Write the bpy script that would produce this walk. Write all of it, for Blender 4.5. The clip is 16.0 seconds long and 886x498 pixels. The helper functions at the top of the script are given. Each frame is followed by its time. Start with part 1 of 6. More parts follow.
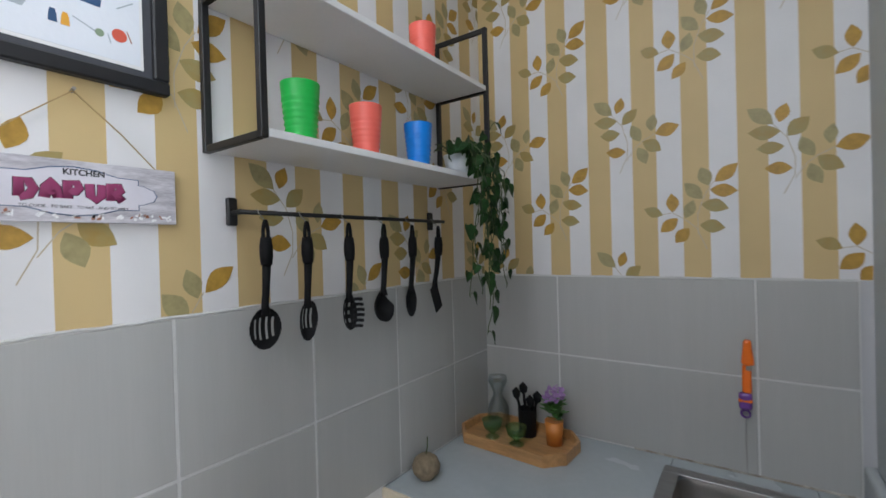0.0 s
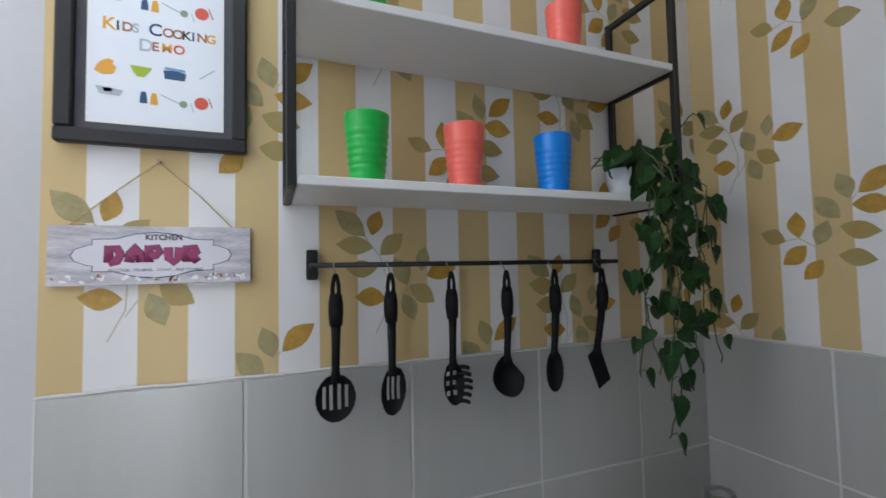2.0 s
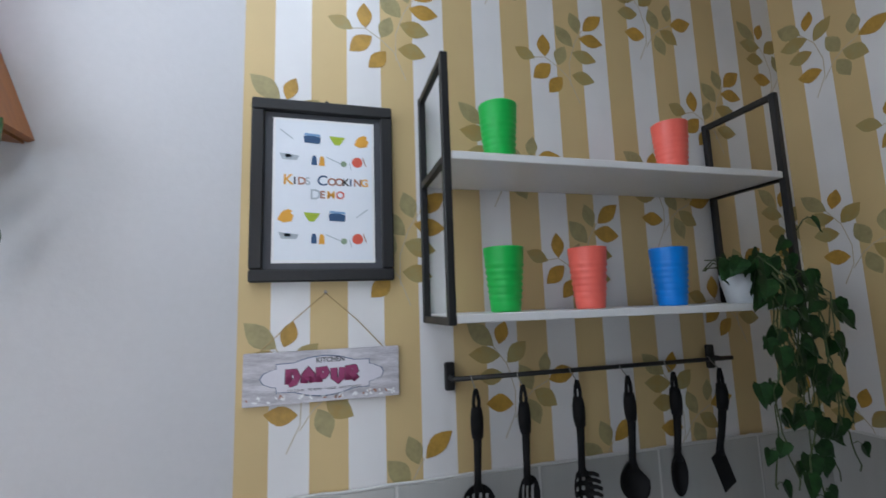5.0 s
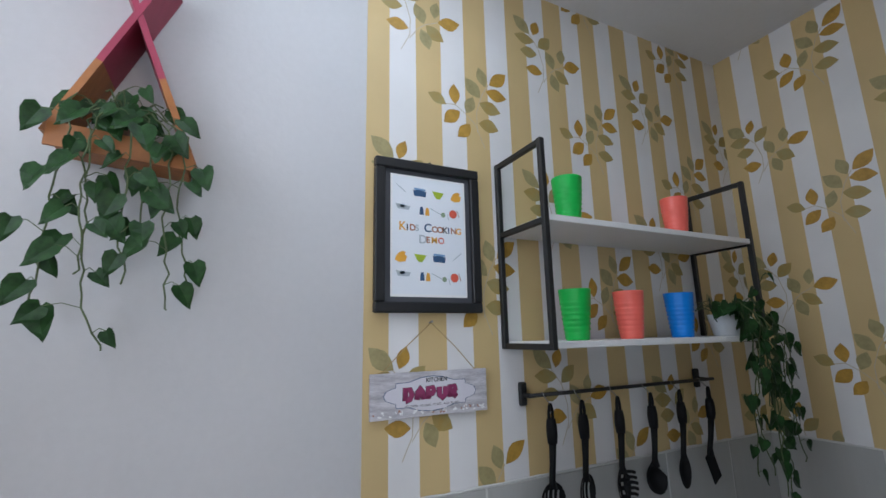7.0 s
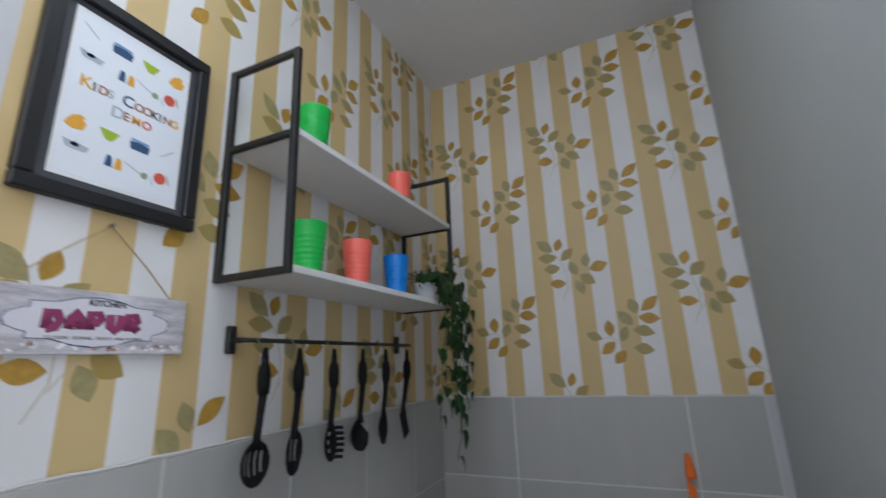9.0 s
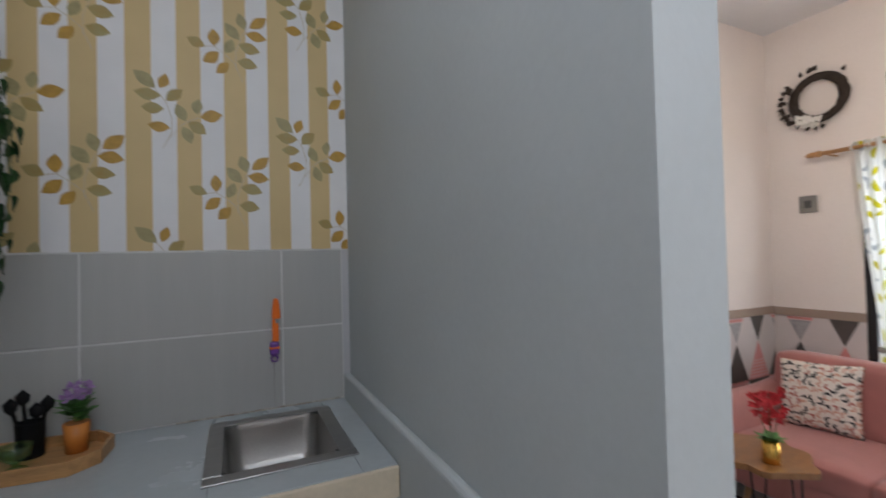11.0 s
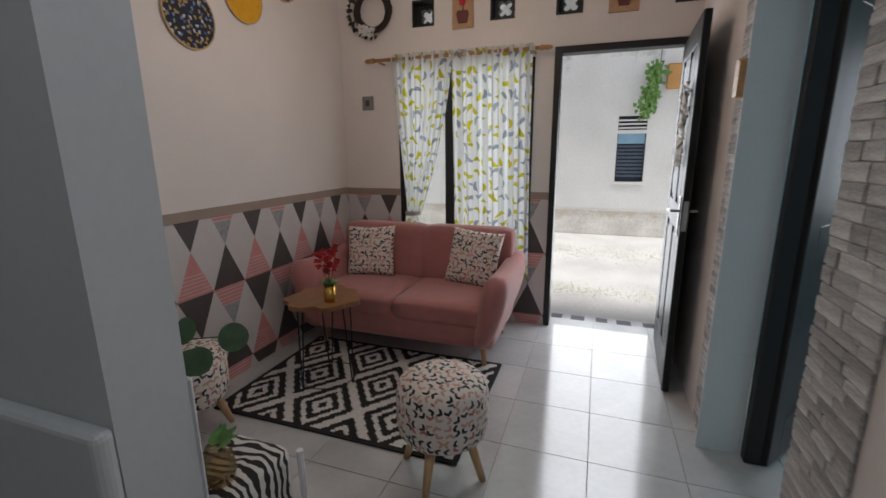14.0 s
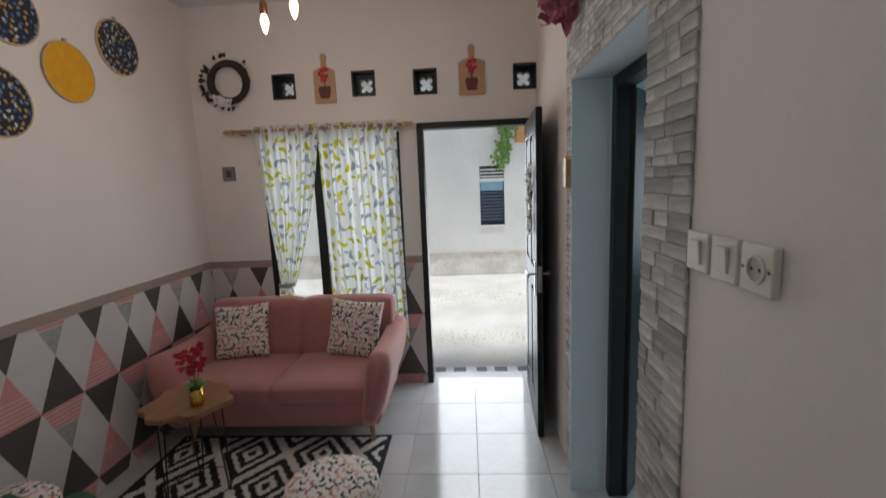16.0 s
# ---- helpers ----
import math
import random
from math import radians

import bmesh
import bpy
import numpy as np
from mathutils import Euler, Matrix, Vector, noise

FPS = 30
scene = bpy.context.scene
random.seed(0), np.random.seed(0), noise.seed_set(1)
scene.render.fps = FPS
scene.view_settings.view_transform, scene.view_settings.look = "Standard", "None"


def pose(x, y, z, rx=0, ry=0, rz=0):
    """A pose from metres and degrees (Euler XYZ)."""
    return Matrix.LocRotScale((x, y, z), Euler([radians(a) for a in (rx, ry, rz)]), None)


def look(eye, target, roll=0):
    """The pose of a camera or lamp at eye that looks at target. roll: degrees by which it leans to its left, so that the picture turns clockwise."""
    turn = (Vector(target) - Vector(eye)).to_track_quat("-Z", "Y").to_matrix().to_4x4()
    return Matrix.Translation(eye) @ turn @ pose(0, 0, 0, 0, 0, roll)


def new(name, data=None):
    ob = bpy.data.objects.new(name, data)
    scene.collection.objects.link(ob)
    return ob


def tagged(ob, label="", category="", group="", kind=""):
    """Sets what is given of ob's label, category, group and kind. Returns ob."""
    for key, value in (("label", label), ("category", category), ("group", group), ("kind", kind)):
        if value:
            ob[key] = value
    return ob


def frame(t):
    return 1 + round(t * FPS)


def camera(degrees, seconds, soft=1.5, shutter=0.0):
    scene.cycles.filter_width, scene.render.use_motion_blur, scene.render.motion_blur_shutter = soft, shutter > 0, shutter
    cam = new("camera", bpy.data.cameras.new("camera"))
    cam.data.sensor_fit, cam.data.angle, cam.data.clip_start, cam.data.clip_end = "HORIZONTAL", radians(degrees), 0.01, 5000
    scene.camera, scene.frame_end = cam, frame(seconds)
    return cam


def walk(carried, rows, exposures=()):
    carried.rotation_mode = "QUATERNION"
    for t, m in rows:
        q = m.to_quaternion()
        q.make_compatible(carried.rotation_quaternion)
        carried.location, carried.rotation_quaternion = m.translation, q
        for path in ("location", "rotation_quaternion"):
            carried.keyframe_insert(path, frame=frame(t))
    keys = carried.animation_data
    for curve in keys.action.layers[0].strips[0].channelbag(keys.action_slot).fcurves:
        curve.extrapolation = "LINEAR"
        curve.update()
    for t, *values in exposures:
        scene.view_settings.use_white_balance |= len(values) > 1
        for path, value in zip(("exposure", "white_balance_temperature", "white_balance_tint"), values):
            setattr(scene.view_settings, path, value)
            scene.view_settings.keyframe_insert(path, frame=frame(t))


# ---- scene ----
cam = camera(90.7, 16.0, soft=1.5, shutter=0.4)
PATH = [
    (0, (0.92, -1.602, 1.639), (-0.231, 0.033, 1.624), -1.6),
    (0.5, (0.892, -1.46, 1.682), (-0.41, 0.058, 1.68), -1.4),
    (1, (0.874, -1.318, 1.679), (-0.634, -0.005, 1.756), -1.8),
    (1.5, (0.898, -1.224, 1.704), (-0.832, -0.224, 1.784), -1.2),
    (2, (0.919, -1.172, 1.707), (-0.939, -0.436, 1.806), -1.2),
    (2.5, (0.936, -1.175, 1.726), (-0.949, -0.516, 1.834), -1.4),
    (3, (0.956, -1.205, 1.761), (-0.944, -0.591, 1.881), -1.6),
    (3.5, (0.962, -1.211, 1.78), (-0.953, -0.656, 1.943), -1.8),
    (4, (0.968, -1.235, 1.81), (-0.948, -0.694, 2.001), -1.9),
    (4.5, (0.967, -1.274, 1.839), (-0.951, -0.753, 2.062), -2.0),
    (5, (0.963, -1.359, 1.877), (-0.95, -0.837, 2.135), -1.9),
    (5.2, (0.963, -1.408, 1.864), (-0.933, -0.859, 2.19), -2.4),
    (7.3, (1.019, -1.843, 1.88), (-0.735, -0.966, 2.273), -1.1),
    (7.5, (0.988, -1.852, 1.867), (-0.759, -0.972, 2.283), -1.3),
    (8, (0.889, -1.841, 1.794), (-0.706, -0.721, 2.245), -2.6),
    (8.5, (0.891, -1.79, 1.729), (-0.336, -0.283, 2.202), -2.3),
    (9, (0.831, -1.787, 1.661), (0.046, -0.016, 2.158), -2.3),
    (9.5, (0.776, -1.786, 1.61), (0.492, 0.129, 2.11), -1.8),
    (10, (0.768, -1.766, 1.562), (0.96, 0.195, 1.908), -1.1),
    (10.2, (0.774, -1.763, 1.538), (1.105, 0.194, 1.785), -1.2),
    (12.3, (0.745, -1.845, 1.427), (2.232, -0.521, 1.247), -0.1),
    (12.5, (0.781, -1.881, 1.42), (2.335, -0.637, 1.222), -0.0),
    (13, (0.848, -1.962, 1.402), (2.575, -0.993, 1.125), -0.4),
    (13.5, (0.872, -2.006, 1.38), (2.675, -1.219, 1.019), -0.5),
    (14, (0.836, -2.038, 1.383), (2.676, -1.392, 0.941), -0.4),
    (14.5, (0.735, -2.059, 1.448), (2.607, -1.556, 0.957), -0.2),
    (15, (0.695, -2.075, 1.535), (2.595, -1.744, 1.008), -0.7),
    (15.5, (0.724, -2.063, 1.594), (2.656, -1.919, 1.097), -2.4),
    (16, (0.82, -2.064, 1.625), (2.794, -1.947, 1.328), -2.3),
]
EXPOSURES = [(0.0, 1.5, 6100, 10), (1.5, 1.45, 6050, 10), (3.5, 1.15, 5950, 10), (5.2, 1.05, 5850, 10), (7.5, 0.9, 5850, 10), (9.0, 1.15, 5950, 10), (9.5, 1.55, 6000, 10), (10.2, 1.8, 6000, 10), (12.2, -0.05, 6300, 13), (15.0, 0.0, 6300, 12), (16.0, -0.03, 6150, 10)]
walk(cam, [(t, look(eye, target, roll)) for t, eye, target, roll in PATH], EXPOSURES)

# ---- light ----
world = bpy.data.worlds.new("overcast_sky")
scene.world = world
world.use_nodes = True
wn = world.node_tree.nodes
sky = wn.new("ShaderNodeTexSky")
sky.sky_type = "NISHITA"
sky.sun_disc = False
sky.sun_elevation = radians(59)
sky.sun_rotation = radians(200)
grey = wn.new("ShaderNodeHueSaturation")
grey.inputs["Saturation"].default_value = 0.3
world.node_tree.links.new(sky.outputs["Color"], grey.inputs["Color"])
world.node_tree.links.new(grey.outputs["Color"], wn["Background"].inputs["Color"])
wn["Background"].inputs["Strength"].default_value = 0.15


def lamp(name, kind, m, energy, color=(1, 1, 1), **kw):
    data = bpy.data.lights.new(name, kind)
    data.energy, data.color = energy, color
    for key, value in kw.items():
        if key == "size":
            data.shape, data.size, data.size_y = "RECTANGLE", value[0], value[1]
        if key == "angle":
            data.angle = value
        if key == "radius":
            data.shadow_soft_size = value
    ob = new(name, data)
    ob.matrix_world = m
    return ob


lamp("sun", "SUN", look((6.1, -6.5, 9), (8, -1.5, 0)), 3.5, (1, 0.96, 0.9), angle=radians(12))
lamp("door_daylight", "AREA", look((4.37, -2.13, 1.03), (3.0, -2.10, 0.72)), 15, (0.95, 0.98, 1.0), size=(0.76, 1.85))
lamp("window_daylight", "AREA", look((4.43, -1.03, 1.26), (3.0, -1.03, 1.20)), 10, (0.97, 0.98, 1.0), size=(1.10, 1.62))
# unseen area lamp added at the ceiling to light the kitchen from above
lamp("added_ceiling_fill", "AREA", look((0.57, -1.53, 2.992), (0.50, -1.53, 0.0)), 2.3, (0.90, 0.96, 1.0), size=(0.60, 0.50))
# unseen area lamp added high in the south wall to brighten the kitchen
lamp("added_south_fill", "AREA", look((0.79, -2.66, 2.5), (0.74, 0, 2.6)), 4.8, (0.95, 0.98, 1.0), size=(0.84, 0.7))
# unseen area lamp added to brighten the bedroom and the passage
lamp("added_bedroom_fill", "AREA", look((4.36, -4.1, 1.45), (0, -4.1, 1.3)), 20, (0.9, 0.96, 1.0), size=(0.95, 1.05))
for bx, by in ((3.06, -1.10), (2.93, -1.30)):
    lamp("bulb_light", "POINT", pose(bx, by, 2.36), 4.5, (1.0, 0.80, 0.60), radius=0.03)

# ---- materials ----
MATS = {}


def nodes_of(name):
    m = bpy.data.materials.new(name)
    m.use_nodes = True
    nt = m.node_tree
    return m, nt, nt.nodes["Principled BSDF"], nt.nodes, nt.links


def lerp3(a, k):
    return tuple(min(1, c * k) for c in a)


def surface(name, col, rough=0.6, var=0.12, scale=6.0, bump=0.15, grain=90.0, metal=0.0, col2=None, stretch=(1, 1, 1), dist=0.002, coat=0.0):
    """Base colour mottled at two scales, with fine relief."""
    if name in MATS:
        return MATS[name]
    m, nt, b, n, l = nodes_of(name)
    tc, mp = n.new("ShaderNodeTexCoord"), n.new("ShaderNodeMapping")
    mp.inputs["Scale"].default_value = stretch
    l.new(tc.outputs["Object"], mp.inputs["Vector"])
    big, fine = n.new("ShaderNodeTexNoise"), n.new("ShaderNodeTexNoise")
    big.inputs["Scale"].default_value, big.inputs["Detail"].default_value = scale, 5
    fine.inputs["Scale"].default_value, fine.inputs["Detail"].default_value = grain, 3
    for t in (big, fine):
        l.new(mp.outputs["Vector"], t.inputs["Vector"])
    mix = n.new("ShaderNodeMix")
    mix.data_type = "RGBA"
    ramp = n.new("ShaderNodeMapRange")
    ramp.inputs["From Min"].default_value, ramp.inputs["From Max"].default_value = 0.3, 0.7
    add = n.new("ShaderNodeMath")
    add.operation = "MULTIPLY_ADD"
    add.inputs[1].default_value, add.inputs[2].default_value = 0.35, 0.0
    l.new(fine.outputs["Fac"], add.inputs[0])
    sub = n.new("ShaderNodeMath")
    sub.operation = "MULTIPLY_ADD"
    sub.inputs[1].default_value = 0.75
    l.new(big.outputs["Fac"], sub.inputs[0])
    l.new(add.outputs[0], sub.inputs[2])
    l.new(sub.outputs[0], ramp.inputs["Value"])
    l.new(ramp.outputs["Result"], mix.inputs["Factor"])
    mix.inputs["A"].default_value = (*lerp3(col, 1 - var), 1)
    mix.inputs["B"].default_value = (*(col2 or lerp3(col, 1 + var * 0.6)), 1)
    l.new(mix.outputs["Result"], b.inputs["Base Color"])
    b.inputs["Metallic"].default_value = metal
    rr = n.new("ShaderNodeMapRange")
    rr.inputs["To Min"].default_value, rr.inputs["To Max"].default_value = max(0.03, rough - 0.08), min(1, rough + 0.08)
    l.new(big.outputs["Fac"], rr.inputs["Value"])
    l.new(rr.outputs["Result"], b.inputs["Roughness"])
    if coat:
        b.inputs["Coat Weight"].default_value = coat
    if bump:
        bp = n.new("ShaderNodeBump")
        bp.inputs["Strength"].default_value, bp.inputs["Distance"].default_value = bump, dist
        l.new(fine.outputs["Fac"], bp.inputs["Height"])
        l.new(bp.outputs["Normal"], b.inputs["Normal"])
    MATS[name] = m
    return m


def varied(m, amount=0.25):
    """Each object of this material a little lighter or darker, by its random number."""
    nt = m.node_tree
    b = nt.nodes["Principled BSDF"]
    src = b.inputs["Base Color"].links[0].from_socket
    info, hsv, mr = nt.nodes.new("ShaderNodeObjectInfo"), nt.nodes.new("ShaderNodeHueSaturation"), nt.nodes.new("ShaderNodeMapRange")
    mr.inputs["To Min"].default_value, mr.inputs["To Max"].default_value = 1 - amount, 1 + amount
    nt.links.new(info.outputs["Random"], mr.inputs["Value"])
    nt.links.new(mr.outputs["Result"], hsv.inputs["Value"])
    nt.links.new(src, hsv.inputs["Color"])
    nt.links.new(hsv.outputs["Color"], b.inputs["Base Color"])
    return m


def striped(name, axis, start, period, dark, light):
    """Wallpaper with upright stripes along one axis, with a faint paper grain."""
    m, nt, b, n, l = nodes_of(name)
    tc, sep = n.new("ShaderNodeTexCoord"), n.new("ShaderNodeSeparateXYZ")
    l.new(tc.outputs["Object"], sep.inputs[0])
    a = n.new("ShaderNodeMath")
    a.operation = "SUBTRACT"
    a.inputs[1].default_value = start
    l.new(sep.outputs[axis], a.inputs[0])
    w = n.new("ShaderNodeMath")
    w.operation = "FLOORED_MODULO"
    w.inputs[1].default_value = period
    l.new(a.outputs[0], w.inputs[0])
    c = n.new("ShaderNodeMath")
    c.operation = "LESS_THAN"
    c.inputs[1].default_value = period * 0.5
    l.new(w.outputs[0], c.inputs[0])
    no = n.new("ShaderNodeTexNoise")
    no.inputs["Scale"].default_value, no.inputs["Detail"].default_value = 5, 6
    l.new(tc.outputs["Object"], no.inputs["Vector"])
    mix, tone = n.new("ShaderNodeMix"), n.new("ShaderNodeMix")
    mix.data_type = tone.data_type = "RGBA"
    tone.blend_type = "MULTIPLY"
    l.new(c.outputs[0], mix.inputs["Factor"])
    mix.inputs["A"].default_value, mix.inputs["B"].default_value = (*light, 1), (*dark, 1)
    mr = n.new("ShaderNodeMapRange")
    mr.inputs["To Min"].default_value, mr.inputs["To Max"].default_value = 0.86, 1.08
    l.new(no.outputs["Fac"], mr.inputs["Value"])
    tone.inputs["Factor"].default_value = 1
    l.new(mix.outputs["Result"], tone.inputs["A"])
    l.new(mr.outputs["Result"], tone.inputs["B"])
    l.new(tone.outputs["Result"], b.inputs["Base Color"])
    b.inputs["Roughness"].default_value = 0.55
    f = n.new("ShaderNodeTexNoise")
    f.inputs["Scale"].default_value = 220
    l.new(tc.outputs["Object"], f.inputs["Vector"])
    bp = n.new("ShaderNodeBump")
    bp.inputs["Strength"].default_value, bp.inputs["Distance"].default_value = 0.12, 0.001
    l.new(f.outputs["Fac"], bp.inputs["Height"])
    l.new(bp.outputs["Normal"], b.inputs["Normal"])
    return m


def dabbed(name, base, palette, scale, reach=0.32, thick=0.1, curl=0.22, rough=0.8, jitter=0.55, glow=0.0, angled=False):
    """Cloth printed with scattered curved dabs, one to a cell of a cell pattern on the mesh's own UV in metres."""
    m, nt, b, n, l = nodes_of(name)
    uv = n.new("ShaderNodeUVMap")
    vo = n.new("ShaderNodeTexVoronoi")
    vo.voronoi_dimensions = "2D"
    vo.inputs["Scale"].default_value, vo.inputs["Randomness"].default_value = scale, jitter
    l.new(uv.outputs["UV"], vo.inputs["Vector"])
    sc = n.new("ShaderNodeVectorMath")
    sc.operation = "SCALE"
    sc.inputs["Scale"].default_value = 1.0
    l.new(uv.outputs["UV"], sc.inputs[0])
    d = n.new("ShaderNodeVectorMath")
    d.operation = "SUBTRACT"
    l.new(sc.outputs[0], d.inputs[0])
    l.new(vo.outputs["Position"], d.inputs[1])
    up = n.new("ShaderNodeVectorMath")
    up.operation = "SCALE"
    up.inputs["Scale"].default_value = scale
    l.new(d.outputs[0], up.inputs[0])
    sepc = n.new("ShaderNodeSeparateColor")
    l.new(vo.outputs["Color"], sepc.inputs[0])
    ang = n.new("ShaderNodeMath")
    ang.operation = "MULTIPLY"
    ang.inputs[1].default_value = 6.283
    l.new(sepc.outputs[0], ang.inputs[0])
    rot = n.new("ShaderNodeVectorRotate")
    rot.rotation_type = "Z_AXIS"
    l.new(up.outputs[0], rot.inputs["Vector"])
    l.new(ang.outputs[0], rot.inputs["Angle"])
    xyz = n.new("ShaderNodeSeparateXYZ")
    l.new(rot.outputs[0], xyz.inputs[0])

    def mth(op, a, bb=None, cc=None):
        k = n.new("ShaderNodeMath")
        k.operation = op
        for i, v in enumerate((a, bb, cc)):
            if v is None:
                continue
            if isinstance(v, (int, float)):
                k.inputs[i].default_value = v
            else:
                l.new(v, k.inputs[i])
        return k.outputs[0]

    # a bent bar: y bends with x squared
    ax = mth("ABSOLUTE", xyz.outputs[0])
    bend = mth("SUBTRACT", xyz.outputs[1], mth("MULTIPLY_ADD", ax if angled else mth("MULTIPLY", ax, ax), curl / (reach if angled else reach * reach), -curl * 0.5))
    taper = mth("SUBTRACT", 1.0, mth("POWER", mth("MINIMUM", mth("DIVIDE", ax, reach), 1.0), 14.0 if angled else 3.0))
    inside = mth("LESS_THAN", mth("ABSOLUTE", bend), mth("MULTIPLY", taper, thick))
    ramp = n.new("ShaderNodeValToRGB")
    ramp.color_ramp.interpolation = "CONSTANT"
    el = ramp.color_ramp.elements
    for i, c in enumerate(palette):
        e = el[i] if i < 2 else el.new(0.5)
        e.position, e.color = i / len(palette), (*c, 1)
    l.new(sepc.outputs[1], ramp.inputs["Fac"])
    mix = n.new("ShaderNodeMix")
    mix.data_type = "RGBA"
    l.new(inside, mix.inputs["Factor"])
    mix.inputs["A"].default_value = (*base, 1)
    l.new(ramp.outputs["Color"], mix.inputs["B"])
    l.new(mix.outputs["Result"], b.inputs["Base Color"])
    b.inputs["Roughness"].default_value = rough
    b.inputs["Sheen Weight"].default_value = 0.15
    f = n.new("ShaderNodeTexNoise")
    f.inputs["Scale"].default_value = 400
    l.new(uv.outputs["UV"], f.inputs["Vector"])
    bp = n.new("ShaderNodeBump")
    bp.inputs["Strength"].default_value, bp.inputs["Distance"].default_value = 0.2, 0.001
    l.new(f.outputs["Fac"], bp.inputs["Height"])
    l.new(bp.outputs["Normal"], b.inputs["Normal"])
    if glow:
        # thin cloth lets daylight through
        tr, mx = n.new("ShaderNodeBsdfTranslucent"), n.new("ShaderNodeMixShader")
        l.new(mix.outputs["Result"], tr.inputs["Color"])
        mx.inputs[0].default_value = glow
        l.new(b.outputs[0], mx.inputs[1])
        l.new(tr.outputs[0], mx.inputs[2])
        l.new(mx.outputs[0], n["Material Output"].inputs["Surface"])
    return m


def glass(name, tint=(1, 1, 1), rough=0.02):
    m, nt, b, n, l = nodes_of(name)
    clear, shine, mx = n.new("ShaderNodeBsdfTransparent"), n.new("ShaderNodeBsdfGlossy"), n.new("ShaderNodeMixShader")
    clear.inputs["Color"].default_value = (*tint, 1)
    shine.inputs["Roughness"].default_value = rough
    lw, mr = n.new("ShaderNodeLayerWeight"), n.new("ShaderNodeMapRange")
    lw.inputs["Blend"].default_value = 0.35
    mr.inputs["To Min"].default_value, mr.inputs["To Max"].default_value = 0.05, 0.5
    l.new(lw.outputs["Fresnel"], mr.inputs["Value"])
    l.new(mr.outputs["Result"], mx.inputs[0])
    l.new(clear.outputs[0], mx.inputs[1])
    l.new(shine.outputs[0], mx.inputs[2])
    l.new(mx.outputs[0], n["Material Output"].inputs["Surface"])
    return m


def lit(name, col, strength):
    m, nt, b, n, l = nodes_of(name)
    b.inputs["Base Color"].default_value = (*col, 1)
    b.inputs["Emission Color"].default_value = (*col, 1)
    b.inputs["Emission Strength"].default_value = strength
    return m


WHITE = surface("white_wall_paint", (0.52, 0.52, 0.54), 0.7, 0.05, 2.5, 0.25, 60)
CREAM = surface("warm_white_wall_paint", (0.79, 0.725, 0.69), 0.75, 0.05, 2.0, 0.25, 60)
BLUEGREY = surface("pale_blue_wall_paint", (0.49, 0.52, 0.53), 0.82, 0.06, 2.5, 0.2, 60)
REVEAL = surface("blue_white_reveal_paint", (0.66, 0.71, 0.72), 0.6, 0.05, 2.5, 0.2, 60)
CEIL = surface("ceiling_paint", (0.72, 0.72, 0.74), 0.85, 0.05, 2.0, 0.1, 50)
TILE = varied(surface("grey_wall_tile", (0.42, 0.42, 0.41), 0.3, 0.05, 2.0, 0.03, 26, stretch=(9, 0.35, 1)), 0.04)
GROUT = surface("white_grout", (0.64, 0.64, 0.63), 0.8, 0.1, 12, 0.3, 160)
FLOORTILE = varied(surface("glazed_floor_tile", (0.54, 0.55, 0.55), 0.13, 0.12, 3.0, 0.04, 30), 0.05)
FLOORTILE.node_tree.nodes["Principled BSDF"].inputs["IOR"].default_value = 2.15
FLOORGROUT = surface("grey_floor_grout", (0.34, 0.335, 0.33), 0.85, 0.2, 12, 0.3, 160)
PAPER_A = striped("striped_wallpaper_west", 1, -1.388, 0.1545, (0.61, 0.455, 0.22), (0.76, 0.75, 0.76))
PAPER_B = striped("striped_wallpaper_north", 0, 0.148, 0.1488, (0.61, 0.455, 0.22), (0.76, 0.75, 0.76))
LEAF_M = surface("mustard_leaf_print", (0.43, 0.25, 0.038), 0.5, 0.25, 30, 0.05, 120)
LEAF_G = surface("olive_leaf_print", (0.34, 0.29, 0.135), 0.5, 0.2, 30, 0.05, 120)
LEAF_X = surface("mixed_leaf_print", (0.37, 0.235, 0.05), 0.5, 0.0, 14, 0.05, 60, col2=(0.35, 0.30, 0.13))
STEM_W = surface("taupe_stem_print", (0.50, 0.43, 0.32), 0.5, 0.15, 30, 0.05, 120)
BLACKMETAL = surface("black_powder_coated_steel", (0.010, 0.010, 0.011), 0.5, 0.2, 20, 0.08, 200)
BLACKPLASTIC = surface("black_nylon", (0.006, 0.006, 0.007), 0.6, 0.2, 20, 0.05, 200)
BLACKPLASTIC.node_tree.nodes["Principled BSDF"].inputs["Specular IOR Level"].default_value = 0.2
BLACKWOOD = surface("black_painted_wood", (0.010, 0.010, 0.012), 0.5, 0.3, 8, 0.15, 60, stretch=(1, 1, 0.15))
WHITEBOARD = surface("white_melamine", (0.80, 0.80, 0.81), 0.35, 0.04, 6, 0.05, 100)
STEEL = surface("brushed_steel", (0.36, 0.35, 0.34), 0.34, 0.15, 8, 0.08, 120, metal=1.0, stretch=(1, 8, 1))
WOOD = surface("honey_wood", (0.46, 0.25, 0.10), 0.42, 0.35, 6, 0.15, 40, stretch=(1, 8, 8))
PALEWOOD = surface("pale_beech_wood", (0.55, 0.36, 0.19), 0.5, 0.25, 8, 0.12, 50, stretch=(8, 8, 1))


# ---- mesh helpers ----
def mesh_of(bm, name):
    me = bpy.data.meshes.new(name)
    bm.normal_update()
    bm.to_mesh(me)
    bm.free()
    return me


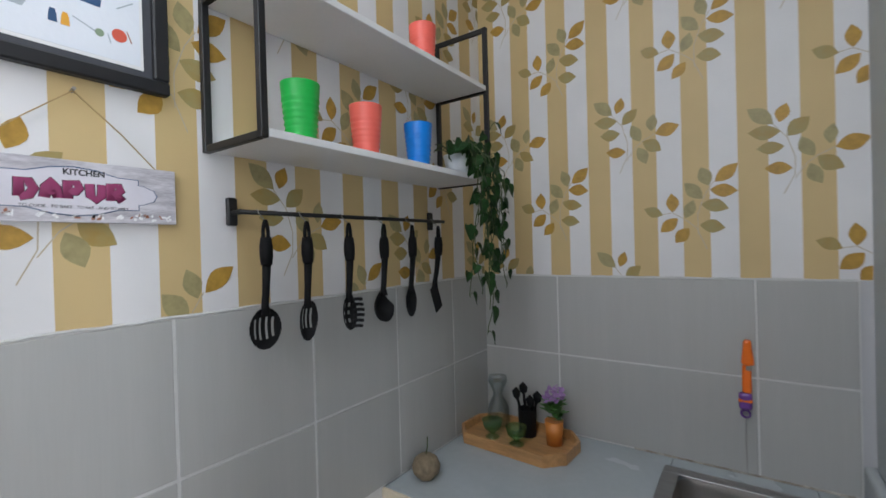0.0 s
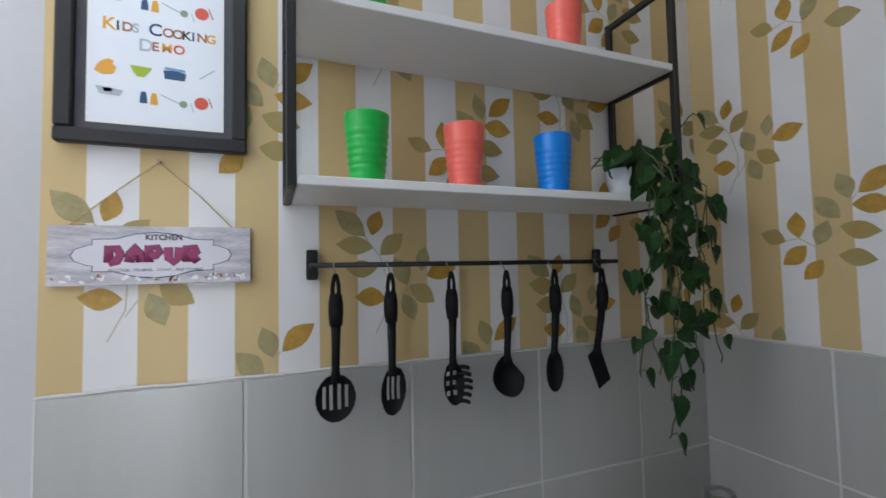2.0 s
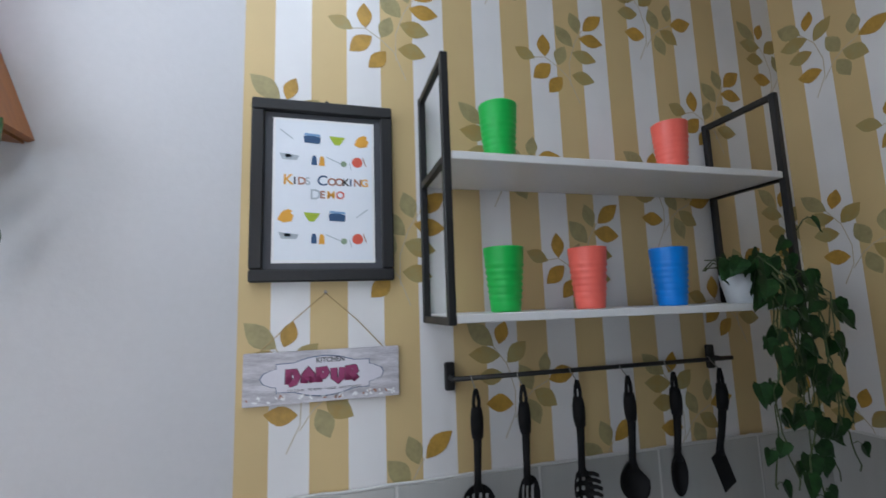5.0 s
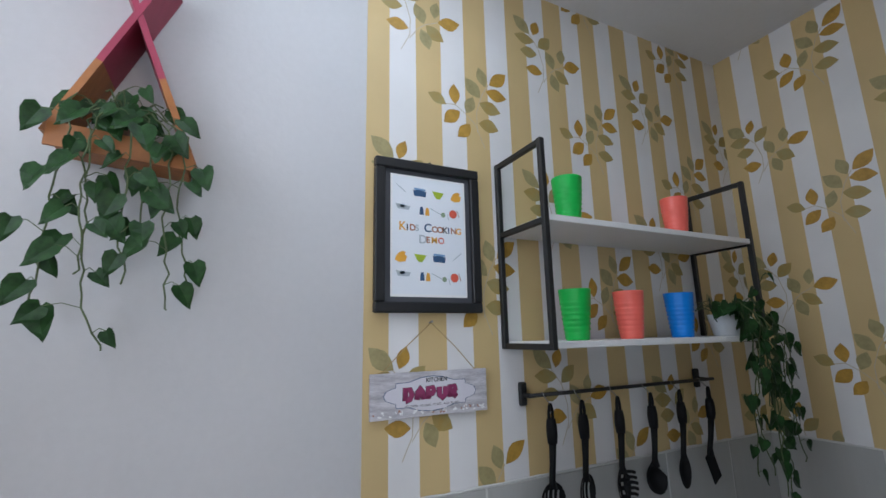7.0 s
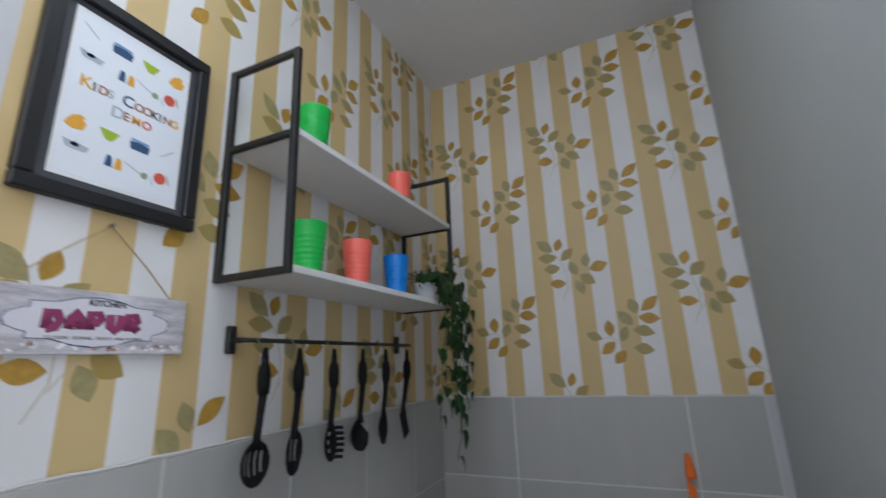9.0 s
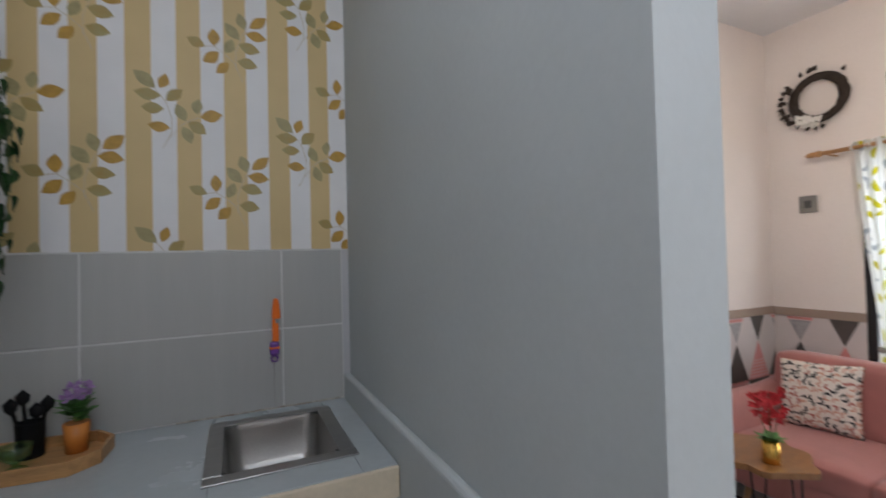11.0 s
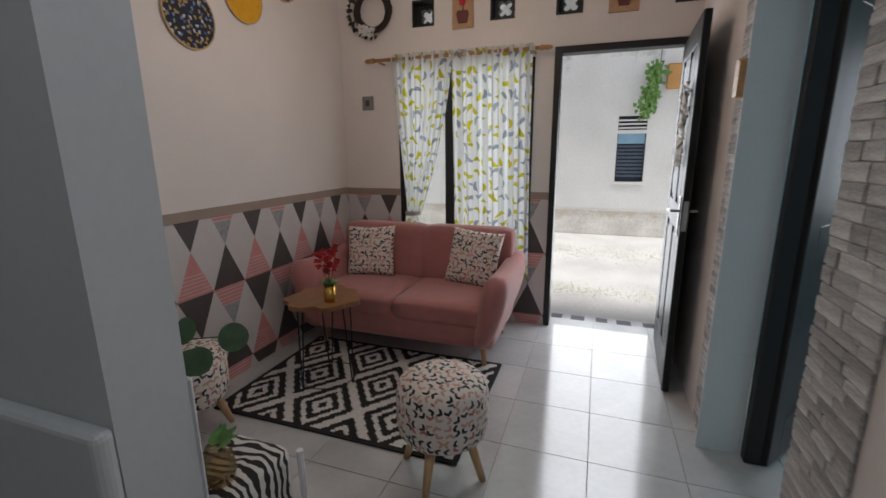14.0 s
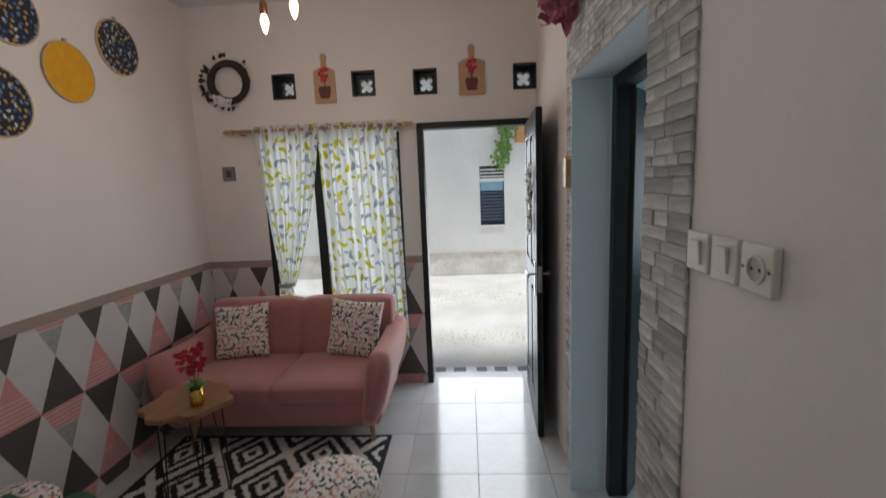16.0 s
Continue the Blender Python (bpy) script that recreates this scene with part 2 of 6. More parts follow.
def part(name, bm, material, parent=None, label="", smooth=False):
    me = mesh_of(bm, name) if isinstance(bm, bmesh.types.BMesh) else bm
    if material is not None and not me.materials:
        for k in material if isinstance(material, (list, tuple)) else (material,):
            me.materials.append(k)
    if smooth:
        me.shade_smooth()
    ob = new(name, me)
    if parent is not None:
        ob.parent = parent
    if label:
        ob["label"] = label
    return ob


def thing(name, label, category, group="", at=None):
    ob = new(name)
    ob.empty_display_size = 0.05
    if at is not None:
        ob.matrix_basis = at
    return tagged(ob, label, category, group)


def box(x0, x1, y0, y1, z0, z1, bevel=0.0, bm=None, seg=1):
    own = bmesh.new()
    m = Matrix.Translation(((x0 + x1) / 2, (y0 + y1) / 2, (z0 + z1) / 2)) @ Matrix.Diagonal((x1 - x0, y1 - y0, z1 - z0, 1))
    bmesh.ops.create_cube(own, size=1, matrix=m)
    if bevel:
        bmesh.ops.bevel(own, geom=own.edges[:], offset=bevel, segments=seg, profile=0.5, affect="EDGES")
    return joined(bm, own)


def joined(bm, own):
    if bm is None:
        return own
    me = bpy.data.meshes.new("tmp")
    own.to_mesh(me)
    own.free()
    bm.from_mesh(me)
    bpy.data.meshes.remove(me)
    return bm


def lathe(profile, seg=24, m=None, bm=None, close=False):
    """A solid of revolution round z from (radius, height) pairs."""
    own = bmesh.new()
    rings = []
    for r, z in profile:
        if r < 1e-5:
            rings.append([own.verts.new((0, 0, z))])
        else:
            rings.append([own.verts.new((r * math.cos(2 * math.pi * i / seg), r * math.sin(2 * math.pi * i / seg), z)) for i in range(seg)])
    for a, b in zip(rings, rings[1:]):
        for i in range(seg):
            j = (i + 1) % seg
            if len(a) == 1 and len(b) > 1:
                own.faces.new((a[0], b[i], b[j]))
            elif len(b) == 1 and len(a) > 1:
                own.faces.new((a[i], b[0], a[j]))
            elif len(a) > 1:
                own.faces.new((a[i], b[i], b[j], a[j]))
    bmesh.ops.recalc_face_normals(own, faces=own.faces[:])
    if m is not None:
        own.transform(m)
    return joined(bm, own)


def tube(points, radius, seg=8, bm=None, radii=None):
    """A round bar along a line of points, with closed ends."""
    own = bmesh.new()
    pts = [Vector(p) for p in points]
    rings = []
    side = None
    for i, p in enumerate(pts):
        d = (pts[min(i + 1, len(pts) - 1)] - pts[max(i - 1, 0)]).normalized()
        if side is None:
            side = d.orthogonal().normalized()
        side = (side - d * side.dot(d)).normalized()
        up = d.cross(side)
        r = radii[i] if radii else radius
        rings.append([own.verts.new(p + (side * math.cos(2 * math.pi * k / seg) + up * math.sin(2 * math.pi * k / seg)) * r) for k in range(seg)])
    for a, b in zip(rings, rings[1:]):
        for k in range(seg):
            own.faces.new((a[k], a[(k + 1) % seg], b[(k + 1) % seg], b[k]))
    own.faces.new(rings[0][::-1])
    own.faces.new(rings[-1])
    return joined(bm, own)


def prism(outline, depth, m=None, bm=None, bevel=0.0):
    """An outline in x, y pulled up by depth along z."""
    own = bmesh.new()
    low = [own.verts.new((x, y, 0)) for x, y in outline]
    high = [own.verts.new((x, y, depth)) for x, y in outline]
    own.faces.new(low[::-1])
    own.faces.new(high)
    n = len(low)
    for i in range(n):
        own.faces.new((low[i], low[(i + 1) % n], high[(i + 1) % n], high[i]))
    bmesh.ops.recalc_face_normals(own, faces=own.faces[:])
    if bevel:
        bmesh.ops.bevel(own, geom=own.edges[:], offset=bevel, segments=2, profile=0.5, affect="EDGES")
    if m is not None:
        own.transform(m)
    return joined(bm, own)


def wall(name, axis, near, far, u0, u1, z0, z1, holes, material, label="", bevel=None):
    """A wall across one axis from near to far, with holes (u0, u1, z0, z1) that go right through it."""
    us = sorted({u0, u1, *(min(max(v, u0), u1) for h in holes for v in h[:2])})
    zs = sorted({z0, z1, *(min(max(v, z0), z1) for h in holes for v in h[2:])})

    def solid(i, j):
        if not (0 <= i < len(us) - 1 and 0 <= j < len(zs) - 1):
            return False
        u, z = (us[i] + us[i + 1]) / 2, (zs[j] + zs[j + 1]) / 2
        return not any(h[0] < u < h[1] and h[2] < z < h[3] for h in holes)

    bm = bmesh.new()
    made = {}

    def v(d, u, z):
        key = (d, u, z)
        if key not in made:
            made[key] = bm.verts.new((d, u, z) if axis == "x" else (u, d, z))
        return made[key]

    for i in range(len(us) - 1):
        for j in range(len(zs) - 1):
            if not solid(i, j):
                continue
            a, b, c, e = us[i], us[i + 1], zs[j], zs[j + 1]
            for d in (near, far):
                bm.faces.new((v(d, a, c), v(d, b, c), v(d, b, e), v(d, a, e)))
            for di, dj, (p, q) in ((-1, 0, ((a, c), (a, e))), (1, 0, ((b, c), (b, e))), (0, -1, ((a, c), (b, c))), (0, 1, ((a, e), (b, e)))):
                if not solid(i + di, j + dj):
                    bm.faces.new((v(near, *p), v(near, *q), v(far, *q), v(far, *p)))
    bmesh.ops.recalc_face_normals(bm, faces=bm.faces[:])
    ob = part(name, bm, material)
    return tagged(ob, label, "wall", kind="structure")


def words(name, text, size, m, material, parent, depth=0.0006, align="CENTER", space=1.0, bold=0.0):
    """Raised lettering in the built-in font, as a mesh."""
    cu = bpy.data.curves.new(name, "FONT")
    cu.body, cu.size, cu.extrude, cu.align_x, cu.align_y, cu.space_character = text, size, depth, align, "CENTER", space
    cu.offset = bold
    tmp = bpy.data.objects.new("tmp_text", cu)
    scene.collection.objects.link(tmp)
    dg = bpy.context.evaluated_depsgraph_get()
    me = bpy.data.meshes.new_from_object(tmp.evaluated_get(dg))
    bpy.data.objects.remove(tmp)
    bpy.data.curves.remove(cu)
    me.transform(m)
    me.materials.clear()
    me.materials.append(material)
    ob = new(name, me)
    ob.parent = parent
    return ob


# planes of the wall faces: (u, v, out) to the world
def on_west(y, z, x=0.0):
    return Matrix(((0, 0, 1, x), (1, 0, 0, y), (0, 1, 0, z), (0, 0, 0, 1)))


def on_north(x, z, y=0.0):
    return Matrix(((1, 0, 0, x), (0, 0, -1, y), (0, 1, 0, z), (0, 0, 0, 1)))


def on_east(y, z, x=4.228):
    return Matrix(((0, 0, -1, x), (-1, 0, 0, y), (0, 1, 0, z), (0, 0, 0, 1)))


def on_south(x, z, y=-2.538):
    return Matrix(((-1, 0, 0, x), (0, 0, 1, y), (0, 1, 0, z), (0, 0, 0, 1)))


# ---- structure ----
H = 3.0           # ceiling
XC, XC2 = 1.184, 1.300   # partition faces
YE = -1.440        # free end of the partition
XD, XD2 = 4.228, 4.42   # front wall
YL = 0.033        # living room's north wall
YR = -2.538       # south wall
YR2 = -2.60       # south wall beside the front door
XO, XO2 = 2.02, 2.954   # opening in the south wall
TOP = 1.514       # top of the kitchen tiles
CT = 0.925        # counter top

VENTS = [(-0.70, 2.396), (-1.313, 2.39), (-1.778, 2.38), (-2.519, 2.382)]
vent_holes = [(y - 0.085, y + 0.085, z - 0.09, z + 0.09) for y, z in VENTS]
wall("wall_west", "x", -0.12, 0.0, -3.4, 0.15, -0.05, H, [], WHITE, "smooth white painted kitchen wall")
wall("wall_north", "y", 0.0, 0.15, 0.0, XC, -0.05, H, [], WHITE, "white wall behind the kitchen sink")
wall("wall_north_living", "y", YL, 0.15, XC2, XD, -0.05, H, [], CREAM, "warm white living room wall above patterned dado")
wall("wall_partition", "x", XC, XC2, YE, 0.15, -0.05, H, [], BLUEGREY, "pale blue-grey partition wall with a free end")
part("partition_dado", box(XC - 0.028, XC + 0.002, YE - 0.002, 0.0, 0.0, 1.02, 0.012, seg=3), BLUEGREY, bpy.data.objects["wall_partition"])
part("partition_dado", box(XC2 - 0.002, XC2 + 0.012, YE - 0.002, YL, 0.0, 1.03, 0.006), BLUEGREY, bpy.data.objects["wall_partition"])
DOOR = (-2.522, -1.742, -0.05, 2.036)
WIN = (-1.56, -0.47, 0.45, 2.03)
wall("wall_east", "x", XD, XD2, -2.75, 0.15, -0.05, H, [(DOOR[0] - 0.045, DOOR[1] + 0.045, -0.05, 2.085), WIN, *vent_holes], CREAM, "warm white front wall with door, window and vents")
# the hole high up is added, for the kitchen's south fill lamp
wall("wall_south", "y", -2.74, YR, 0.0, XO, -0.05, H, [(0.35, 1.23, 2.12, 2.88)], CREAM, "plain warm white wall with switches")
wall("wall_south_far", "y", -2.74, YR2, XO2, XD, -0.05, H, [], CREAM, "warm white wall behind the open front door")
wall("wall_south_lintel", "y", -2.74, YR - 0.02, XO, XO2, 2.07, H, [], BLUEGREY, "wall above the bedroom passage")
for nm, x0, x1 in (("passage_jamb", XO2 - 0.006, XO2 + 0.001), ("passage_jamb", XO - 0.001, XO + 0.006)):
    tagged(part(nm, box(x0, x1, -2.739, -2.56, 0.0, 2.07), REVEAL), "pale blue painted reveal of the passage", "wall", kind="structure")
# the bedroom beyond the passage
TEAL = surface("pale_teal_wall_paint", (0.42, 0.58, 0.62), 0.7, 0.06, 2.5, 0.2, 60)
wall("wall_bedroom_back", "y", -5.3, -5.2, 1.3, 4.4, -0.05, H, [], TEAL, "pale teal bedroom wall")
# the opening in this wall is added for the bedroom's fill lamp
wall("wall_bedroom_east", "x", 4.3, 4.4, -5.2, -2.74, -0.05, H, [(-4.6, -3.6, 0.9, 2.0)], TEAL, "pale teal bedroom wall with an added opening")
wall("wall_bedroom_west", "x", 1.3, 1.4, -5.2, -2.74, -0.05, H, [], TEAL, "pale teal bedroom wall")
wall("wall_kitchen_back", "y", -3.5, -3.4, -0.12, 1.3, -0.05, H, [], WHITE, "white wall behind the kitchen")
ADDED_HOLE = (0.25, 0.89, -1.80, -1.26)   # unseen opening added over the kitchen for fill light
roof = box(-0.12, ADDED_HOLE[0], -5.3, 0.15, H, H + 0.1)
for x0, x1, y0, y1 in ((ADDED_HOLE[1], 4.42, -5.3, 0.15), (ADDED_HOLE[0], ADDED_HOLE[1], -5.3, ADDED_HOLE[2]), (ADDED_HOLE[0], ADDED_HOLE[1], ADDED_HOLE[3], 0.15)):
    box(x0, x1, y0, y1, H, H + 0.1, 0.0, roof)
tagged(part("ceiling", roof, CEIL), "flat pale painted ceiling with an added opening", "ceiling", kind="structure")
# added frame and milky sheet; the sheet keeps direct sun off the partition
fill_opening = tagged(thing("added_roof_opening", "added unseen milky roof light in the kitchen ceiling", "window"), kind="structure")
for x0, x1, y0, y1 in ((ADDED_HOLE[0], ADDED_HOLE[1], ADDED_HOLE[2], ADDED_HOLE[2] + 0.02), (ADDED_HOLE[0], ADDED_HOLE[1], ADDED_HOLE[3] - 0.02, ADDED_HOLE[3]), (ADDED_HOLE[0], ADDED_HOLE[0] + 0.02, ADDED_HOLE[2] + 0.02, ADDED_HOLE[3] - 0.02), (ADDED_HOLE[1] - 0.02, ADDED_HOLE[1], ADDED_HOLE[2] + 0.02, ADDED_HOLE[3] - 0.02)):
    part("window_frame", box(x0, x1, y0, y1, H + 0.06, H + 0.098), WHITEBOARD, fill_opening)
milky, nt, b, n, l = nodes_of("added_milky_sheet")
tr, mx = n.new("ShaderNodeBsdfTranslucent"), n.new("ShaderNodeMixShader")
b.inputs["Base Color"].default_value, tr.inputs["Color"].default_value = (0.75, 0.78, 0.80, 1), (0.45, 0.48, 0.50, 1)
mx.inputs[0].default_value = 0.5
l.new(b.outputs[0], mx.inputs[1])
l.new(tr.outputs[0], mx.inputs[2])
l.new(mx.outputs[0], n["Material Output"].inputs["Surface"])
part("pane", box(ADDED_HOLE[0] + 0.0205, ADDED_HOLE[1] - 0.0205, ADDED_HOLE[2] + 0.0205, ADDED_HOLE[3] - 0.0205, H + 0.072, H + 0.078), milky, fill_opening, "added milky sheet over the opening")
tagged(part("floor", box(-0.12, 4.42, -5.3, 0.15, -0.07, -0.004), FLOORGROUT), "floor laid with glazed pale grey square tiles", "floor", kind="structure")

# wallpaper sheets and their printed leaves
paper_w = tagged(part("wallpaper_west", box(0.0, 0.002, -1.527, 0.0, TOP, H), PAPER_A), "tan and white striped wallpaper printed with leaves", "wallpaper", kind="structure")
paper_n = tagged(part("wallpaper_north", box(0.002, XC, -0.002, 0.0, TOP, H), PAPER_B), "tan and white striped wallpaper printed with leaves", "wallpaper", kind="structure")
# two printed sprigs, in millimetres from the tip of the first leaf: (base u, base z, tip u, tip z, ink) and two stems
SPRIG_A = ([(62, -54, 0, 0, 1), (76, -52, 94, 1, 0), (94, -94, 144, -47, 2), (79, -78, 1, -71, 2), (87, -122, 21, -122, 2), (105, -187, 39, -181, 0), (152, -159, 124, -100, 1), (186, -130, 194, -75, 1), (197, -140, 269, -123, 0), (159, -160, 215, -199, 2), (143, -178, 168, -237, 1)],
           [[(83, -259), (109, -206), (111, -156), (94, -98), (59, -52)], [(108, -218), (136, -177), (159, -158), (199, -139)]])
SPRIG_B = ([(56, -24, 0, 0, 2), (85, -17, 82, 46, 0), (100, -36, 48, -80, 0), (132, -70, 91, -116, 0), (121, -37, 145, 19, 1), (169, 21, 121, 76, 1), (188, 61, 167, 121, 1), (203, 71, 264, 122, 0), (190, 48, 263, 38, 0), (166, 4, 239, -14, 2), (161, -61, 229, -73, 2)],
           [[(179, -137), (152, -70), (121, -42), (85, -18), (55, -22)], [(156, -92), (156, -25), (177, 35), (200, 72)]])


def sprigs(name, spots, place, u0, u1, z0, z1, parent):
    """Pointed leaves and thin stems of the wallpaper's print, a hair proud of the sheet."""
    bm = bmesh.new()

    def put(outline, slot, out):
        poly = clip_poly(outline, u0 + 0.001, u1 - 0.001, z0 + 0.002, z1 - 0.002)
        if poly and len(poly) > 2:
            f = bm.faces.new([bm.verts.new(place(u, z, out) @ Vector((0, 0, 0))) for u, z in poly])
            f.material_index = slot

    rnd = random.Random(6)
    for su, sz, kind in spots:
        leaves, stems = SPRIG_B if kind else SPRIG_A
        for line in stems:
            pts = [Vector((su + u * 0.001, sz + z * 0.001)) for u, z in line]
            fine = []
            for p, q in zip(pts, pts[1:]):
                fine += [p.lerp(q, i / 4) for i in range(4)]
            fine.append(pts[-1])
            for p, q in zip(fine, fine[1:]):
                d = (q - p).normalized() * 0.0011
                put([(p.x - d.y, p.y + d.x), (p.x + d.y, p.y - d.x), (q.x + d.y, q.y - d.x), (q.x - d.y, q.y + d.x)], 3, 0.0023)
        for i, (bu, bz, tu, tz, slot) in enumerate(leaves):
            b, t = Vector((su + bu * 0.001, sz + bz * 0.001)), Vector((su + tu * 0.001, sz + tz * 0.001))
            ax = t - b
            if max(b.y, t.y) - z0 < 0.03:
                continue
            half = Vector((-ax.y, ax.x)).normalized() * min(0.021, ax.length * 0.30) * rnd.uniform(0.92, 1.08)
            bow = half * rnd.uniform(-0.18, 0.18)
            shape = [(0.0, 0.0), (0.10, 0.34), (0.24, 0.72), (0.42, 0.98), (0.58, 0.98), (0.76, 0.68), (0.90, 0.30), (1.0, 0.0)]
            rim = [b + ax * k + half * w + bow * math.sin(k * 3.14) for k, w in shape] + [b + ax * k - half * w + bow * math.sin(k * 3.14) for k, w in shape[-2:0:-1]]
            put([(p.x, p.y) for p in rim], slot, 0.0026 + 0.00012 * (i % 4))
    bmesh.ops.recalc_face_normals(bm, faces=bm.faces[:])
    ob = part(name, bm, [LEAF_M, LEAF_G, LEAF_X, STEM_W], parent)
    ob["kind"] = "stuff"
    return ob


def clip_poly(poly, u0, u1, v0, v1):
    for ax, lim, sg in ((0, u0, 1), (0, u1, -1), (1, v0, 1), (1, v1, -1)):
        out = []
        for p, q in zip(poly, poly[1:] + poly[:1]):
            pin, qin = (p[ax] - lim) * sg >= 0, (q[ax] - lim) * sg >= 0
            if pin:
                out.append(p)
            if pin != qin:
                k = (lim - p[ax]) / (q[ax] - p[ax])
                out.append((p[0] + k * (q[0] - p[0]), p[1] + k * (q[1] - p[1])))
        poly = out
        if len(poly) < 3:
            return None
    return poly


def drops(columns):
    return [(u, z + 0.531 * n, kind) for u, z, kind in columns for n in range(-3, 4) if TOP - 0.15 < z + 0.531 * n < H + 0.28]


west = drops(((-1.515, 1.856, 0), (-1.353, 2.547, 1), (-1.047, 1.837, 0), (-0.888, 2.533, 1), (-0.588, 2.803, 0), (-0.425, 2.42, 1), (-0.14, 2.715, 0)))
north = drops(((0.02, 2.69, 0), (0.18, 2.315, 1), (0.469, 2.131, 0), (0.628, 2.274, 1), (0.917, 2.02, 0), (1.068, 2.156, 1)))
sprigs("leaf_print", west, lambda u, z, o: on_west(u, z, o), -1.527, 0.0, TOP, H, paper_w)
sprigs("leaf_print", north, lambda u, z, o: on_north(u, z, -o), 0.003, XC, TOP, H, paper_n)

# ---- kitchen: tiles, counter, sink ----
def tile_grid(parent, name, place, us, zs, thick, material, gap=0.003, skip=None, bevel=0.0015):
    """Single tiles between the given lines, sharing meshes of one size."""
    cache = {}
    for a, b in zip(us, us[1:]):
        for c, d in zip(zs, zs[1:]):
            key = (round(b - a, 3), round(d - c, 3))
            if key not in cache:
                cache[key] = mesh_of(box(-(b - a - gap) / 2, (b - a - gap) / 2, -(d - c - gap) / 2, (d - c - gap) / 2, 0, thick, bevel), name)
                cache[key].materials.append(material)
            ob = new(name, cache[key])
            ob.matrix_basis = place((a + b) / 2, (c + d) / 2)
            ob.parent = parent


grout_w = tagged(part("tile_bed_west", box(0.0, 0.0085, -1.527, 0.0, 0.0, TOP - 0.001), GROUT), "white grout behind grey wall tiles", "tiling", kind="structure")
grout_n = tagged(part("tile_bed_north", box(0.0085, XC - 0.028, -0.0085, 0.0, 0.0, TOP - 0.001), GROUT), "white grout behind grey wall tiles", "tiling", kind="structure")
rnd = random.Random(90)
for grout, place, u0, u1 in ((grout_w, on_west, -1.527, -0.012), (grout_n, on_north, 0.012, XC - 0.03)):
    m = place(0, 0, 0.0)
    pts = []
    u = u0
    while u < u1:
        pts.append(m @ Vector((u, TOP + rnd.uniform(-0.0005, 0.0025), 0.0085 + rnd.uniform(-0.0015, 0.0015))))
        u += rnd.uniform(0.015, 0.04)
    pts.append(m @ Vector((u1, TOP, 0.0085)))
    part("grout_line", tube(pts, 0.0028, 6), GROUT, grout, "rough white grout line")
COUNTERTOP = surface("blue_white_counter_tile", (0.44, 0.48, 0.50), 0.25, 0.08, 6, 0.05, 40)
EDGE = surface("cream_counter_edge", (0.66, 0.57, 0.43), 0.5, 0.12, 8, 0.2, 80)
RATTAN = surface("dark_woven_screen", (0.035, 0.03, 0.026), 0.7, 0.5, 60, 0.6, 140, stretch=(1, 1, 3))
SK = (0.70, 1.06, -0.53, -0.10)  # sink cut-out
DEPTH = -0.645
counter = thing("kitchen_counter", "pale kitchen counter with cream edge over dark wickerwork", "counter")
for x0, x1, y0, y1 in ((0.0115, SK[0], DEPTH, -0.0115), (SK[1], XC - 0.03, DEPTH, -0.0115), (SK[0], SK[1], DEPTH, SK[2]), (SK[0], SK[1], SK[3], -0.0115)):
    part("worktop", box(x0 + 0.0005, x1 - 0.0005, y0, y1, CT - 0.04, CT, 0.0015), COUNTERTOP, counter)
part("front_edge", box(0.006, XC - 0.03, DEPTH - 0.012, DEPTH, CT - 0.085, CT - 0.002, 0.003), EDGE, counter, "cream painted front edge")
part("base", box(0.006, XC - 0.03, DEPTH + 0.10, -0.008, 0.0, CT - 0.2), surface("dark_cupboard", (0.05, 0.05, 0.05), 0.8), counter)
for i in range(9):
    x = 0.03 + i * (XC - 0.09) / 8
    part("stake", tube([(x, DEPTH + 0.034, CT - 0.086), (x, DEPTH + 0.034, 0.02)], 0.008, 6), RATTAN, counter)
for i in range(44):
    z = CT - 0.098 - i * 0.0165
    line = [(0.012 + (XC - 0.055) * k / 64, DEPTH + 0.034 + 0.013 * math.cos(math.pi * (k / 8 + i)), z + 0.001 * math.sin(k * 1.7 + i)) for k in range(65)]
    part("weaver", tube(line, 0.0078, 5), RATTAN, counter)

sink = thing("kitchen_sink", "brushed steel sink set into the counter", "sink")
rim = bmesh.new()
X0, X1, Y0, Y1 = SK
for x0, x1, y0, y1 in ((X0 - 0.015, X1 + 0.015, Y1 - 0.03, Y1 + 0.015), (X0 - 0.015, X1 + 0.015, Y0 - 0.015, Y0 + 0.03), (X0 - 0.015, X0 + 0.03, Y0 + 0.03, Y1 - 0.03), (X1 - 0.03, X1 + 0.015, Y0 + 0.03, Y1 - 0.03)):
    box(x0, x1, y0, y1, CT + 0.0005, CT + 0.005, 0.0015, rim)
part("rim", rim, STEEL, sink)
bowl = bmesh.new()
n = 6
rings = []
for k, (ins, z) in enumerate(((0.028, CT + 0.001), (0.034, CT - 0.02), (0.040, CT - 0.13), (0.06, CT - 0.155), (0.13, CT - 0.16))):
    ring = []
    r = 0.05
    for cx, cy, a0 in ((X1 - ins - r, Y1 - ins - r, 0), (X0 + ins + r, Y1 - ins - r, 90), (X0 + ins + r, Y0 + ins + r, 180), (X1 - ins - r, Y0 + ins + r, 270)):
        for i in range(n + 1):
            a = radians(a0 + 90 * i / n)
            ring.append(bowl.verts.new((cx + r * math.cos(a), cy + r * math.sin(a), z)))
    rings.append(ring)
for a, b in zip(rings, rings[1:]):
    for i in range(len(a)):
        j = (i + 1) % len(a)
        bowl.faces.new((a[i], a[j], b[j], b[i]))
bowl.faces.new(rings[-1])
part("bowl", bowl, STEEL, sink, smooth=True)
